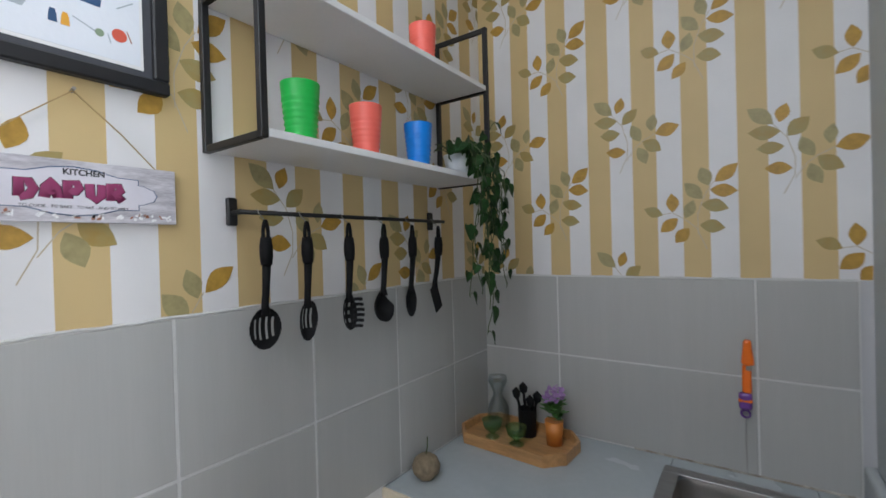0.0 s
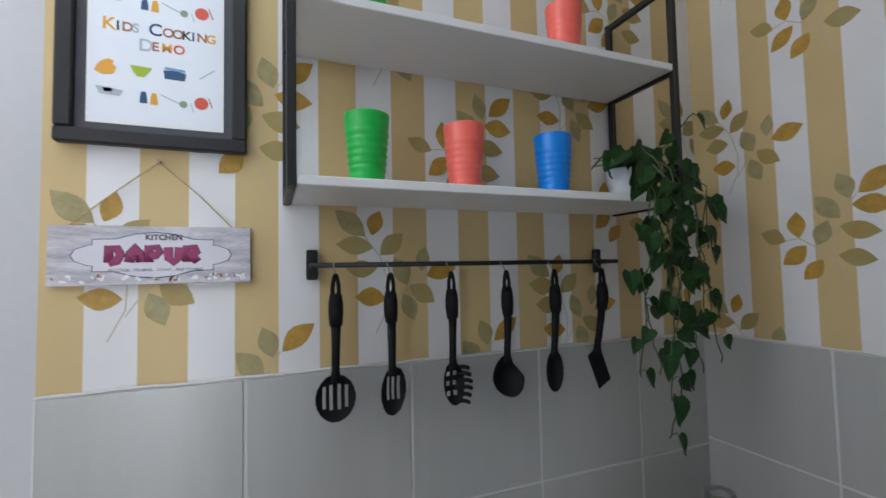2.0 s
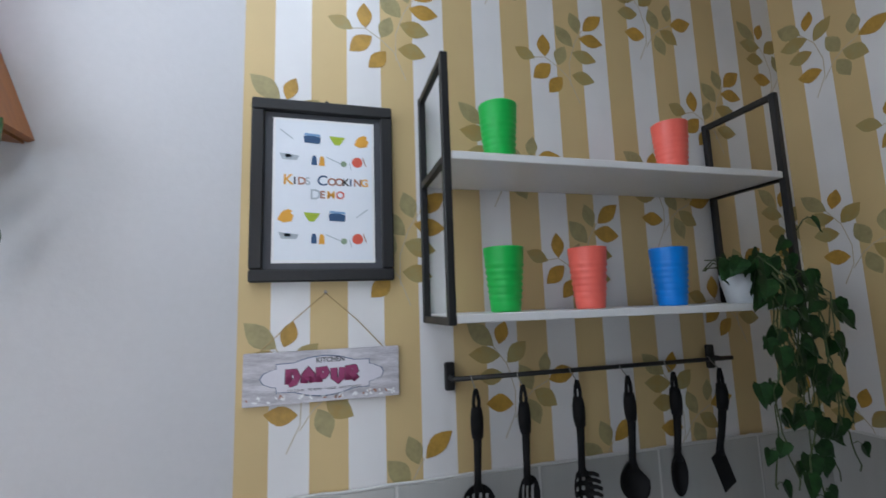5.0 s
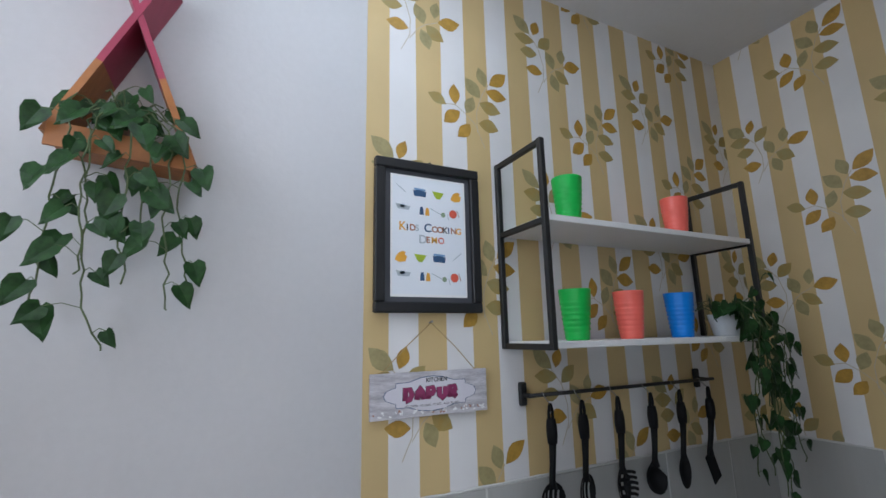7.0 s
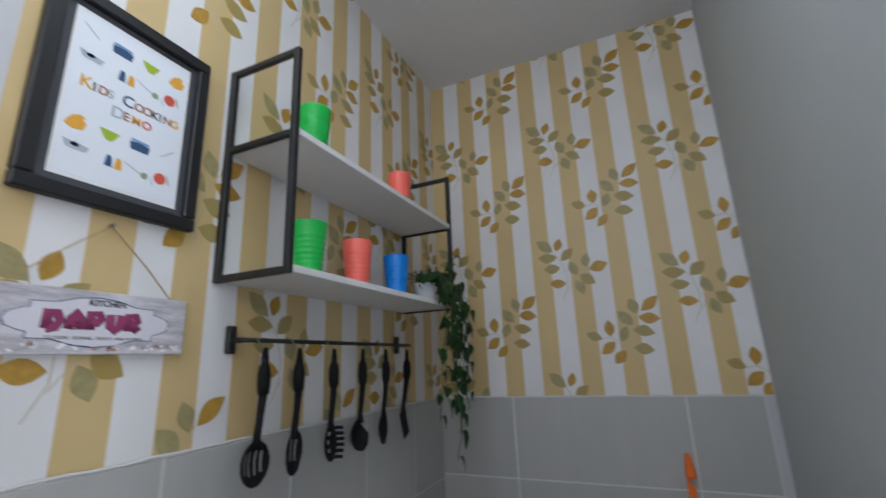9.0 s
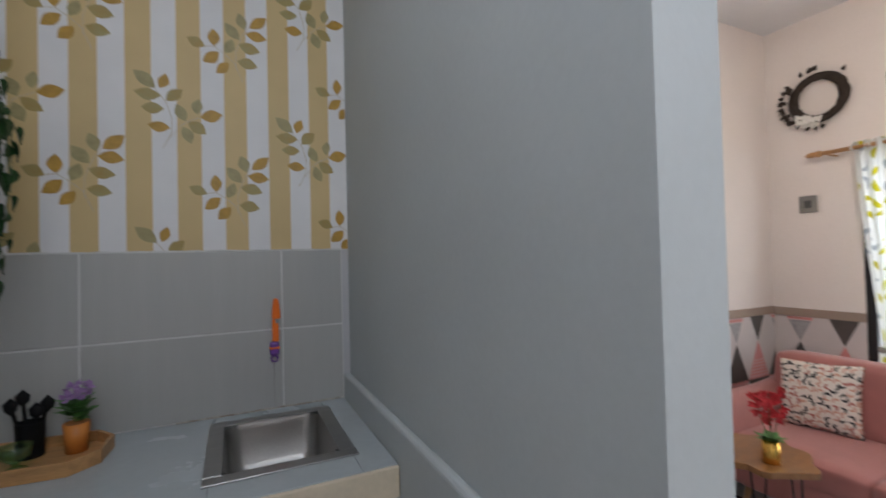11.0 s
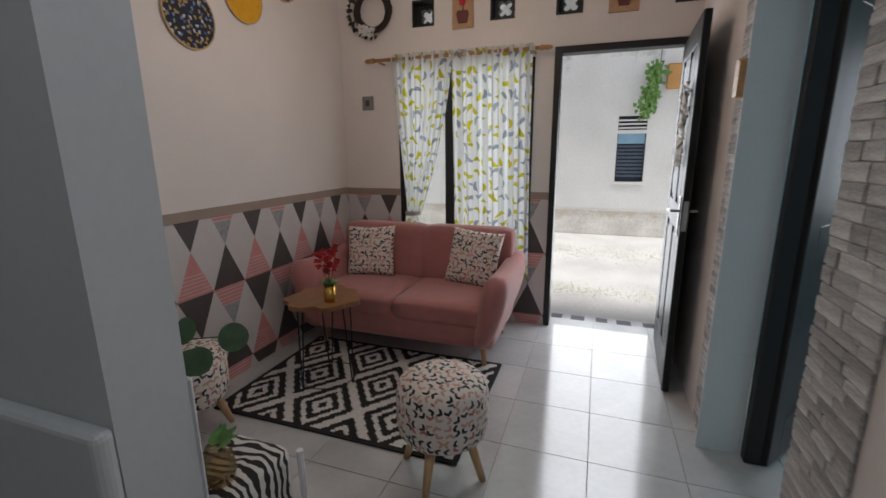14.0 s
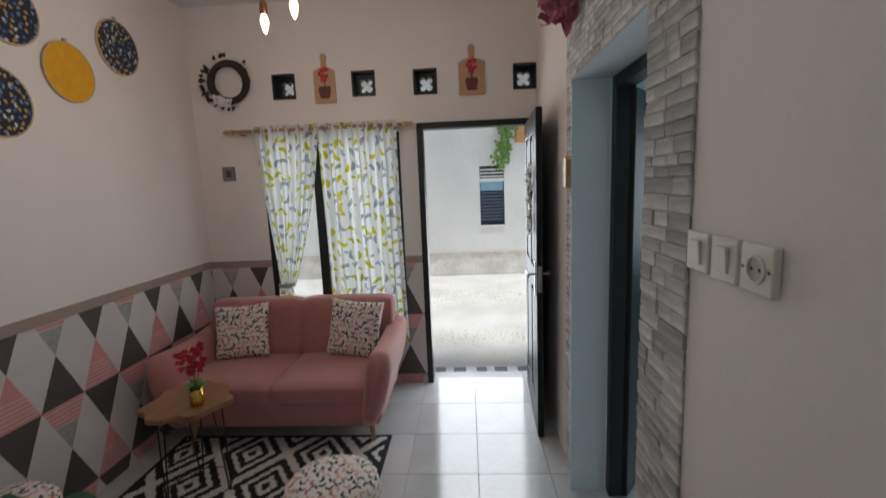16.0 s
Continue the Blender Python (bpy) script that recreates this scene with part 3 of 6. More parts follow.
part("drain", lathe([(0, CT - 0.157), (0.04, CT - 0.157), (0.042, CT - 0.16)], 20, Matrix.Translation(((X0 + X1) / 2, (Y0 + Y1) / 2, 0))), BLACKMETAL, sink)

# ---- kitchen: wall shelf ----
SY0, SY1, SX = -1.141, -0.316, 0.215
shelf = thing("wall_shelf", "black metal frame wall shelf with two white boards", "shelf")
t = 0.0075
for y in (SY0, SY1):
    for x in (0.012, SX - t):
        part("post", box(x - t, x + t, y - t, y + t, 1.842, 2.36, 0.0015), BLACKMETAL, shelf)
    for z in (1.849, 2.150, 2.352):
        part("bar", box(0.012 + t, SX - 2 * t, y - t + 0.001, y + t - 0.001, z - t, z + t, 0.0015), BLACKMETAL, shelf)
for z in (1.845, 2.148):
    part("board", box(0.004, SX - 0.002, SY0 + t + 0.001, SY1 - t - 0.001, z, z + 0.016, 0.0015), WHITEBOARD, shelf, "white board")


def cup(col, name, label, at, r=0.041, h=0.128):
    m = surface(name + "_plastic", col, 0.38, 0.05, 10, 0.03, 200)
    prof = [(0, 0.0), (r * 0.70, 0.0), (r * 0.72, 0.002)]
    for i in range(1, 29):
        z = h * i / 28
        rr = r * (0.72 + 0.28 * (z / h) ** 0.85)
        if 0.12 < z / h < 0.72:
            rr += 0.0017 * math.cos(2 * math.pi * (z / h - 0.12) / 0.1)
        prof.append((rr, z))
    prof += [(r * 0.985, h + 0.001), (r * 0.955, h - 0.002), (r * 0.68, 0.006), (0, 0.006)]
    ob = part("drinking_cup", lathe(prof, 36), m, smooth=True)
    ob.matrix_basis = at
    return tagged(ob, label, "cup", "ribbed cups on the wall shelf")


Z1, Z2 = 1.8612, 2.1642
GREEN, CORAL, BLUE = (0.022, 0.50, 0.075), (0.90, 0.155, 0.115), (0.006, 0.21, 0.72)
cup(GREEN, "green", "green ribbed plastic cup standing on the shelf", pose(0.142, -1.008, Z1))
cup(CORAL, "coral", "coral red ribbed plastic cup standing on the shelf", pose(0.142, -0.815, Z1))
cup(BLUE, "blue", "blue ribbed plastic cup standing on the shelf", pose(0.142, -0.605, Z1))
cup(GREEN, "green", "green ribbed plastic cup on the upper board", pose(0.142, -1.005, Z2))
cup(CORAL, "coral", "coral red ribbed plastic cup on the upper board", pose(0.130, -0.555, Z2))

# ---- trailing plants ----
GREENLEAF = surface("ivy_leaf", (0.008, 0.031, 0.009), 0.45, 0.5, 45, 0.2, 120, col2=(0.022, 0.070, 0.017))
GREENLEAF.node_tree.nodes["Principled BSDF"].inputs["Specular IOR Level"].default_value = 0.22
VINE = surface("ivy_stem", (0.07, 0.10, 0.035), 0.6, 0.3, 40, 0.2, 120)


def heart_leaf(bm, at, down, out, length, rnd):
    """One heart-shaped leaf, folded along its midrib, tip hanging along down, face towards out."""
    d = Vector(down).normalized()
    o = Vector(out)
    o = (o - d * o.dot(d)).normalized()
    s = d.cross(o)
    w = length * 0.40
    shape = [(0.0, 0.0), (-0.10, 0.55), (0.08, 0.98), (0.35, 0.92), (0.62, 0.58), (0.85, 0.22), (1.0, 0.0)]
    mid = [bm.verts.new(Vector(at) + d * length * u + o * (0.02 * length * math.sin(u * 3))) for u in (0.0, 0.2, 0.45, 0.75, 1.0)]
    for sg in (-1, 1):
        rim = [bm.verts.new(Vector(at) + d * length * u + s * sg * w * v + o * (0.16 * length * v - 0.1 * length * u * u)) for u, v in shape[1:-1]]
        for f in ((mid[0], rim[0], mid[1]), (mid[1], rim[0], rim[1]), (mid[1], rim[1], rim[2], mid[2]), (mid[2], rim[2], rim[3], mid[3]), (mid[3], rim[3], rim[4], mid[4])):
            bm.faces.new(f if sg > 0 else f[::-1])


def vines(parent, strands, leaf=0.045, seed=1, wall_x=None, leaves_per=0.035, droop=0.6):
    rnd = random.Random(seed)
    leaves, stalks, flipped = bmesh.new(), bmesh.new(), 1
    for pts in strands:
        dense = []
        for a, b in zip(pts, pts[1:]):
            a, b = Vector(a), Vector(b)
            k = max(2, int((b - a).length / 0.02))
            dense += [a.lerp(b, i / k) + Vector((rnd.uniform(-1, 1), rnd.uniform(-1, 1), 0)) * 0.004 for i in range(k)]
        part("vine", tube(dense, 0.0016, 5), VINE, parent)
        run = 0
        for a, b in zip(dense, dense[1:]):
            run += (b - a).length
            if run > leaves_per * rnd.uniform(0.7, 1.3):
                run = 0
                flipped = -flipped
                side = Vector((rnd.uniform(-0.15, 0.5), flipped * rnd.uniform(0.4, 1.0), rnd.uniform(-0.1, 0.5)))
                base = a + side * rnd.uniform(0.014, 0.046)
                size = leaf * rnd.uniform(0.7, 1.2)
                tube([a, a.lerp(base, 0.5) + Vector((0.002, 0, 0.006)), base], 0.0009, 4, stalks)
                heart_leaf(leaves, base, Vector((rnd.uniform(-0.2, 0.4), flipped * rnd.uniform(0.1, 1.1), -1)), Vector((1, rnd.uniform(-0.6, 0.4), rnd.uniform(-0.1, 0.7))), size, rnd)
    ob = part("leaves", leaves, GREENLEAF, parent, "dark green heart-shaped leaves")
    ob["kind"] = "stuff"
    part("leaf_stalk", stalks, VINE, parent)["kind"] = "stuff"
    return ob


rnd = random.Random(5)
plant = thing("trailing_plant", "artificial trailing ivy in a small white pot on the shelf", "plant")
part("pot", lathe([(0, Z1), (0.034, Z1), (0.046, Z1 + 0.062), (0.047, Z1 + 0.066), (0.042, Z1 + 0.066), (0.039, Z1 + 0.058), (0, Z1 + 0.056)], 28, Matrix.Translation((0.150, -0.412, 0))), surface("white_ceramic", (0.72, 0.75, 0.78), 0.3), plant, "white pot", True)
strands = []
top = Vector((0.150, -0.412, Z1 + 0.062))
for i in range(14):
    if i % 3 == 0:
        yy, xx = rnd.uniform(-0.47, -0.38), rnd.uniform(0.232, 0.26)
    else:
        yy, xx = rnd.uniform(-0.425, -0.265), rnd.uniform(0.18, 0.265)
    low = rnd.choice((1.42, 1.44, 1.47, 1.50, 1.52, 1.58, 1.65, 1.72)) if i else 1.36
    pts = [top + Vector((rnd.uniform(-0.02, 0.02), rnd.uniform(-0.02, 0.02), 0)), ((0.15 + xx) / 2, (yy - 0.412) / 2, Z1 + rnd.uniform(0.07, 0.12)), (xx, yy, Z1 + rnd.uniform(-0.02, 0.05))]
    z = pts[-1][2]
    while z > low:
        z -= 0.09
        yy += rnd.uniform(-0.028, 0.028)
        pts.append((xx + rnd.uniform(-0.012, 0.012), yy, max(z, low)))
    strands.append(pts)
for i in range(9):
    a = rnd.uniform(0, 6.28)
    strands.append([top, top + Vector((math.cos(a) * 0.05, math.sin(a) * 0.05, rnd.uniform(0.02, 0.06))), top + Vector((math.cos(a) * 0.10, math.sin(a) * 0.09, rnd.uniform(-0.01, 0.05)))])
strands.append([top, (0.19, -0.33, 1.98), (0.21, -0.275, 2.05), (0.215, -0.262, 2.06)])
vines(plant, strands, 0.050, 3, leaves_per=0.048)

# ---- rail with utensils ----
rail = thing("utensil_rail", "black metal wall rail with end brackets and hooks", "rail")
RX, RZ = 0.046, 1.722
for y in (-1.094, -0.386):
    part("bracket", box(0.005, 0.018, y - 0.011, y + 0.011, 1.694, 1.754, 0.003), BLACKMETAL, rail)
    part("arm", tube([(0.018, y, RZ), (RX, y, RZ)], 0.006, 10), BLACKMETAL, rail)
part("bar", tube([(RX, -1.098, RZ), (RX, -0.352, RZ)], 0.0052, 12), BLACKMETAL, rail, smooth=True)
UY = (-1.057, -0.951, -0.821, -0.690, -0.564, -0.428)
for y in UY:
    hook = [(RX + 0.006 * math.cos(a), y, RZ + 0.0065 * math.sin(a)) for a in (3.6, 2.6, 1.6, 0.6, -0.2)] + [(RX + 0.020, y, RZ - 0.012), (RX + 0.032, y, RZ - 0.022), (RX + 0.030, y, RZ - 0.030), (RX + 0.022, y, RZ - 0.029)]
    part("hook", tube(hook, 0.0012, 6), STEEL, rail, "thin steel hook")


def outline_blob(w, h, n=28, skew=0.0, top=1.0):
    out = []
    for i in range(n):
        a = 2 * math.pi * i / n
        y = math.sin(a) * h / 2
        k = 1 - (1 - top) * max(0, math.sin(a))
        out.append((math.cos(a) * w / 2 * k + skew * y, y))
    return out


def plate_with_slots(outline, slots, thick, cup_depth, m):
    """A shallow dished plate from a grid cut to an outline, with slots left open."""
    bm = bmesh.new()
    xs = [p[0] for p in outline]
    ys = [p[1] for p in outline]
    nx, ny = 34, 44
    x0, x1, y0, y1 = min(xs), max(xs), min(ys), max(ys)

    def inside(x, y):
        hit = False
        j = len(outline) - 1
        for i in range(len(outline)):
            (xi, yi), (xj, yj) = outline[i], outline[j]
            if (yi > y) != (yj > y) and x < (xj - xi) * (y - yi) / (yj - yi) + xi:
                hit = not hit
            j = i
        return hit

    made = {}

    def v(i, j):
        if (i, j) not in made:
            x, y = x0 + (x1 - x0) * i / nx, y0 + (y1 - y0) * j / ny
            u, w = (2 * i / nx - 1), (2 * j / ny - 1)
            made[i, j] = bm.verts.new((x, y, -cup_depth * max(0, 1 - u * u - w * w)))
        return made[i, j]

    for i in range(nx):
        for j in range(ny):
            x, y = x0 + (x1 - x0) * (i + 0.5) / nx, y0 + (y1 - y0) * (j + 0.5) / ny
            if inside(x, y) and not any(a < x < b and c < y < d for a, b, c, d in slots):
                bm.faces.new((v(i, j), v(i + 1, j), v(i + 1, j + 1), v(i, j + 1)))
    r = bmesh.ops.extrude_face_region(bm, geom=bm.faces[:])
    for e in r["geom"]:
        if isinstance(e, bmesh.types.BMVert):
            e.co.z -= thick
    bmesh.ops.recalc_face_normals(bm, faces=bm.faces[:])
    bm.transform(m)
    return bm


def utensil(name, label, y, kind):
    ob = thing(name, label, "utensil", "black utensils on the rail")
    lean = {"spatula": -0.02, "pasta": 0.006, "slotted": 0.006, "ladle": 0.004}.get(kind, 0.0)
    x = RX + 0.030
    top, mid, low = 1.704, 1.608, 1.522
    # handle with an eye at its top
    eye = bmesh.new()
    pts = [(x, y + 0.0072 * math.cos(a) * (0.78 - 0.3 * math.sin(a)), top - 0.022 + 0.021 * math.sin(a)) for a in [2 * math.pi * i / 18 for i in range(19)]]
    tube(pts, 0.0040, 8, eye)
    part("eye", eye, BLACKPLASTIC, ob, smooth=True)
    part("handle", tube([(x, y, top - 0.036), (x, y, top - 0.056), (x, y, mid + 0.02), (x, y + lean * 0.2, mid)], 0.012, 10, radii=[0.0108, 0.0138, 0.0138, 0.0118]), BLACKPLASTIC, ob, smooth=True)
    part("shaft", tube([(x, y + lean * 0.2, mid), (x - 0.005, y + lean * 0.4, 1.556), (x - 0.010, y + lean * 0.6, low), (x - 0.008, y + lean * 0.8, low - 0.02)], 0.006, 8, radii=[0.0092, 0.0078, 0.0078, 0.0105]), BLACKPLASTIC, ob, smooth=True)
    cz, cy = 1.472, y + lean
    m = on_west(cy, cz, x - 0.008)
    if kind == "skimmer":
        slots = [(a - 0.0033, a + 0.0033, -0.026 + abs(a) * 0.3, 0.026 - abs(a) * 0.2) for a in (-0.020, -0.0068, 0.0068, 0.020)]
        bm = plate_with_slots(outline_blob(0.074, 0.088, 32), slots, 0.003, 0.012, m)
    elif kind == "slotted":
        slots = [(a - 0.003, a + 0.003, -0.02, 0.028) for a in (-0.009, 0.0015, 0.012)]
        bm = plate_with_slots(outline_blob(0.050, 0.094, 30, 0.06), slots, 0.003, 0.014, m)
    elif kind == "pasta":
        slots = [(-0.016, -0.006, z, z + 0.010) for z in (-0.026, -0.006, 0.014)] + [(0.002, 0.010, z, z + 0.010) for z in (-0.026, -0.006, 0.014)]
        bm = plate_with_slots(outline_blob(0.046, 0.090, 30, -0.05), slots, 0.003, 0.014, m)
        for i in range(6):
            z = cz - 0.036 + i * 0.014
            bulge = 0.020 - 0.008 * abs(i - 2.5) / 2.5
            part("tooth", tube([(x - 0.010, cy + bulge - 0.006, z), (x - 0.001, cy + bulge + 0.009, z), (x + 0.009, cy + bulge + 0.013, z - 0.001)], 0.0042, 6), BLACKPLASTIC, ob)
    elif kind == "ladle":
        bm = plate_with_slots(outline_blob(0.076, 0.090, 32, -0.22, 0.62), [], 0.003, 0.026, m)
    elif kind == "spoon":
        bm = plate_with_slots(outline_blob(0.046, 0.094, 30), [], 0.003, 0.014, m)
    else:
        blade = [(-0.022, 0.036), (0.018, 0.046), (0.024, -0.044), (-0.016, -0.050)]
        bm = prism([(u * 1.0 + 0.1 * v, v) for u, v in blade], 0.003, m @ pose(0.006, 0, 0, 0, 0, 22), bevel=0.0008)
    part("head", bm, BLACKPLASTIC, ob, smooth=kind != "spatula")


for y, (kind, label) in zip(UY, (("skimmer", "black nylon slotted skimmer hanging on the rail"), ("slotted", "black nylon slotted spoon hanging on the rail"), ("pasta", "black nylon toothed pasta server hanging on the rail"), ("ladle", "black nylon ladle hanging on the rail"), ("spoon", "black nylon serving spoon hanging on the rail"), ("spatula", "black nylon spatula hanging on the rail"))):
    utensil({"skimmer": "skimmer", "slotted": "slotted_spoon", "pasta": "pasta_server", "ladle": "ladle", "spoon": "serving_spoon", "spatula": "spatula"}[kind], label, y, kind)

# ---- framed print ----
INK = {k: surface(k + "_ink", c, 0.6, 0.05, 20, 0) for k, c in dict(navy=(0.03, 0.08, 0.18), lime=(0.36, 0.47, 0.03), orange=(0.72, 0.36, 0.04), red=(0.62, 0.10, 0.06), grey=(0.42, 0.47, 0.52), brown=(0.35, 0.14, 0.08), sage=(0.25, 0.33, 0.22), plum=(0.27, 0.035, 0.12), black=(0.03, 0.03, 0.035), sky=(0.18, 0.33, 0.55)).items()}
picture = thing("picture_frame", "black framed print with cooking tools and lettering", "picture frame")
FY0, FY1, FZ0, FZ1 = -1.507, -1.213, 1.936, 2.327
w = 0.026
for y0, y1, z0, z1 in ((FY0, FY1, FZ0, FZ0 + w), (FY0, FY1, FZ1 - w, FZ1), (FY0, FY0 + w, FZ0 + w, FZ1 - w), (FY1 - w, FY1, FZ0 + w, FZ1 - w)):
    part("moulding", box(0.004, 0.024, y0, y1, z0, z1, 0.003), BLACKWOOD, picture)
part("mat_board", box(0.006, 0.012, FY0 + w, FY1 - w, FZ0 + w, FZ1 - w), surface("slate_mat_board", (0.055, 0.058, 0.07), 0.55), picture, "dark slate mat board")
part("bevel_edge", box(0.012, 0.0127, -1.465, -1.253, 1.975, 2.289), WHITEBOARD, picture, "white cut edge of the mat")
part("print_paper", box(0.0127, 0.0133, -1.460, -1.258, 1.981, 2.284), surface("print_paper", (0.76, 0.79, 0.85), 0.5, 0.02), picture, "pale printed sheet")
part("hanger", tube([(0.012, -1.362, 2.327), (0.012, -1.355, 2.334), (0.012, -1.348, 2.327)], 0.002, 6), BLACKMETAL, picture)
PX = 0.0136


def ink(name, pts, y, z, color):
    part(name, prism(pts, 0.0003, on_west(y, z, PX)), INK[color], picture)


def ell(w, h, n=18, a0=0, a1=360):
    return [(w / 2 * math.cos(radians(a0 + (a1 - a0) * i / n)), h / 2 * math.sin(radians(a0 + (a1 - a0) * i / n))) for i in range(n)]


def bar(w, h, ang):
    c, s = math.cos(radians(ang)), math.sin(radians(ang))
    return [(c * x - s * y, s * x + c * y) for x, y in ((-w / 2, -h / 2), (w / 2, -h / 2), (w / 2, h / 2), (-w / 2, h / 2))]


MITT = [(-0.016, -0.008), (-0.004, -0.014), (0.012, -0.011), (0.016, 0.002), (0.010, 0.006), (0.013, 0.012), (0.004, 0.015), (-0.006, 0.010), (-0.012, 0.002)]
BOWL = [(-0.017, 0.009), (0.017, 0.007), (0.010, -0.004), (0.005, -0.011), (-0.005, -0.011), (-0.011, -0.003)]
POT = [(-0.016, -0.009), (0.016, -0.010), (0.018, 0.004), (0.0, 0.008), (-0.018, 0.006)]
SHAKER = [(-0.006, -0.010), (0.006, -0.010), (0.005, 0.004), (0.003, 0.011), (-0.003, 0.011), (-0.005, 0.004)]
TRAY = [(-0.020, 0.008), (0.020, 0.003), (0.015, -0.007), (-0.014, -0.006)]
for z, order in ((2.245, ("whisk", "pot", "bowl", "mitt")), (2.074, ("mitt", "bowl", "pot", "whisk"))):
    for i, k in enumerate(order):
        y = -1.438 + i * 0.0525
        if k == "whisk":
            ink("whisk", bar(0.032, 0.0022, -38 if i == 0 else 38), y, z + 0.008, "grey")
        else:
            ink(k, {"pot": POT, "bowl": BOWL, "mitt": MITT}[k], y, z, {"pot": "navy", "bowl": "lime", "mitt": "orange"}[k])
        if k == "pot":
            ink("lid", [(-0.017, 0.006), (0.017, 0.004), (0.016, 0.009), (-0.015, 0.011)], y, z + 0.002, "sky")
    z2 = z - 0.048
    ink("dish", TRAY, -1.432, z2 + 0.006, "grey")
    ink("dish_stain", ell(0.014, 0.008), -1.434, z2 + 0.008, "sky")
    ink("salt_shaker", SHAKER, -1.381, z2, "navy")
    ink("pepper_shaker", SHAKER, -1.365, z2 - 0.001, "orange")
    ink("ladle_stick", bar(0.034, 0.002, -24), -1.340, z2 + 0.002, "grey")
    ink("ladle_bowl", ell(0.013, 0.013), -1.319, z2 - 0.005, "sage")
    ink("plate", ell(0.023, 0.023), -1.290, z2, "red")
    ink("knife", bar(0.020, 0.0018, -70), -1.275, z2 + 0.002, "brown")
    ink("fork", bar(0.016, 0.0016, -75), -1.305, z2 - 0.010, "grey")
cols = "orange black brown grey red navy brown brown black navy brown".split()
text = "KIDS COOKING"
yy = -1.444
for i, ch in enumerate(text):
    big = ch == "K" and i == 0 or ch == "C"
    size = 0.031 if big else 0.023
    if ch != " ":
        words("letter", ch, size, on_west(yy, 2.150 + (0.002 if big else 0), PX), INK[cols[i % len(cols)]], picture, 0.0002, "LEFT", bold=0.0005)
    yy += {"K": 0.0205 if i == 0 else 0.0155, "I": 0.0085, "C": 0.0215, " ": 0.009}.get(ch, 0.0155)
yy = -1.390
for ch, c in zip("DEMO", ("grey", "brown", "orange", "red")):
    words("letter", ch, 0.031 if ch == "D" else 0.023, on_west(yy, 2.121, PX), INK[c], picture, 0.0002, "LEFT", bold=0.0005)
    yy += {"D": 0.0205, "M": 0.019}.get(ch, 0.0145)

# ---- hanging sign ----
sign = thing("hanging_sign", "whitewashed wooden kitchen sign hanging from a cord", "sign")
PLANK = surface("lilac_washed_wood", (0.50, 0.47, 0.54), 0.7, 0.45, 14, 0.3, 90, col2=(0.64, 0.62, 0.66), stretch=(1, 1, 6))
part("board", box(0.006, 0.014, -1.513, -1.206, 1.694, 1.796, 0.001), PLANK, sign)
lab = [(-0.122, 0.0), (-0.117, 0.010), (-0.10, 0.017), (-0.092, 0.018), (-0.092, 0.028), (-0.06, 0.029), (-0.03, 0.038), (0.0, 0.041), (0.03, 0.038), (0.06, 0.029), (0.092, 0.028), (0.092, 0.018), (0.10, 0.017), (0.117, 0.010), (0.122, 0.0)]
full = lab + [(u, -v) for u, v in lab[-2:0:-1]]
part("label_edge", prism(full, 0.0004, on_west(-1.360, 1.745, 0.014)), INK["navy"], sign, "dark outline of the label")
part("label_panel", prism([(u * 0.985, v * 0.955) for u, v in full], 0.0006, on_west(-1.360, 1.745, 0.0142)), surface("label_paper", (0.66, 0.64, 0.70), 0.7, 0.06), sign, "pale label panel")
words("lettering", "KITCHEN", 0.0135, on_west(-1.347, 1.776, 0.0150), INK["black"], sign, 0.0003, bold=0.0004)
STROKES = [[(0, 0), (0, 1), (0.55, 0.9), (0.8, 0.5), (0.55, 0.1), (0, 0)], [(0, 0), (0.12, 0.65), (0.4, 1), (0.68, 0.65), (0.8, 0), (0.72, 0.38), (0.1, 0.38)], [(0, 0), (0, 1), (0.6, 0.95), (0.72, 0.68), (0.5, 0.45), (0, 0.45)], [(0, 1), (0.04, 0.25), (0.4, 0), (0.74, 0.25), (0.8, 1)], [(0, 0), (0, 1), (0.6, 0.95), (0.72, 0.7), (0.45, 0.5), (0.05, 0.48), (0.4, 0.4), (0.8, 0)]]
for i, st in enumerate(STROKES):
    u0 = -0.071 + i * 0.0292
    for name, radius, lift, ink_of in (("letter_edge", 0.0078, 0.0146, "black"), ("lettering", 0.0067, 0.0149, "plum")):
        bm = tube([(u0 + 0.0215 * p, -0.0125 + 0.0265 * q, 0) for p, q in st], radius, 12)
        bm.transform(on_west(-1.357, 1.745, lift) @ Matrix.Diagonal((1, 1, 0.10 + 0.002 * i, 1)))
        part(name, bm, INK[ink_of], sign, "raised plum bubble letter" if ink_of == "plum" else "dark edge of a letter", True)
words("lettering", "TO COOK . TO BAKE . TO EAT . AND TO MEET", 0.0068, on_west(-1.357, 1.719, 0.0150), INK["black"], sign, 0.0003)
rnd = random.Random(8)
for i in range(46):
    u = rnd.uniform(-0.150, 0.150)
    part("worn_patch", prism(ell(rnd.uniform(0.004, 0.012), rnd.uniform(0.002, 0.006), 7), 0.0003, on_west(-1.360 + u, 1.699 + rnd.uniform(0, 0.012), 0.0141) @ pose(0, 0, 0, 0, 0, rnd.uniform(0, 180))), INK["brown"] if i % 4 == 0 else WHITEBOARD, sign)
CORD = surface("jute_cord", (0.42, 0.30, 0.14), 0.9, 0.3, 90, 0.4, 300)
part("cord", tube([(0.010, -1.492, 1.79), (0.008, -1.42, 1.858), (0.010, -1.357, 1.912)], 0.0011, 6), CORD, sign)
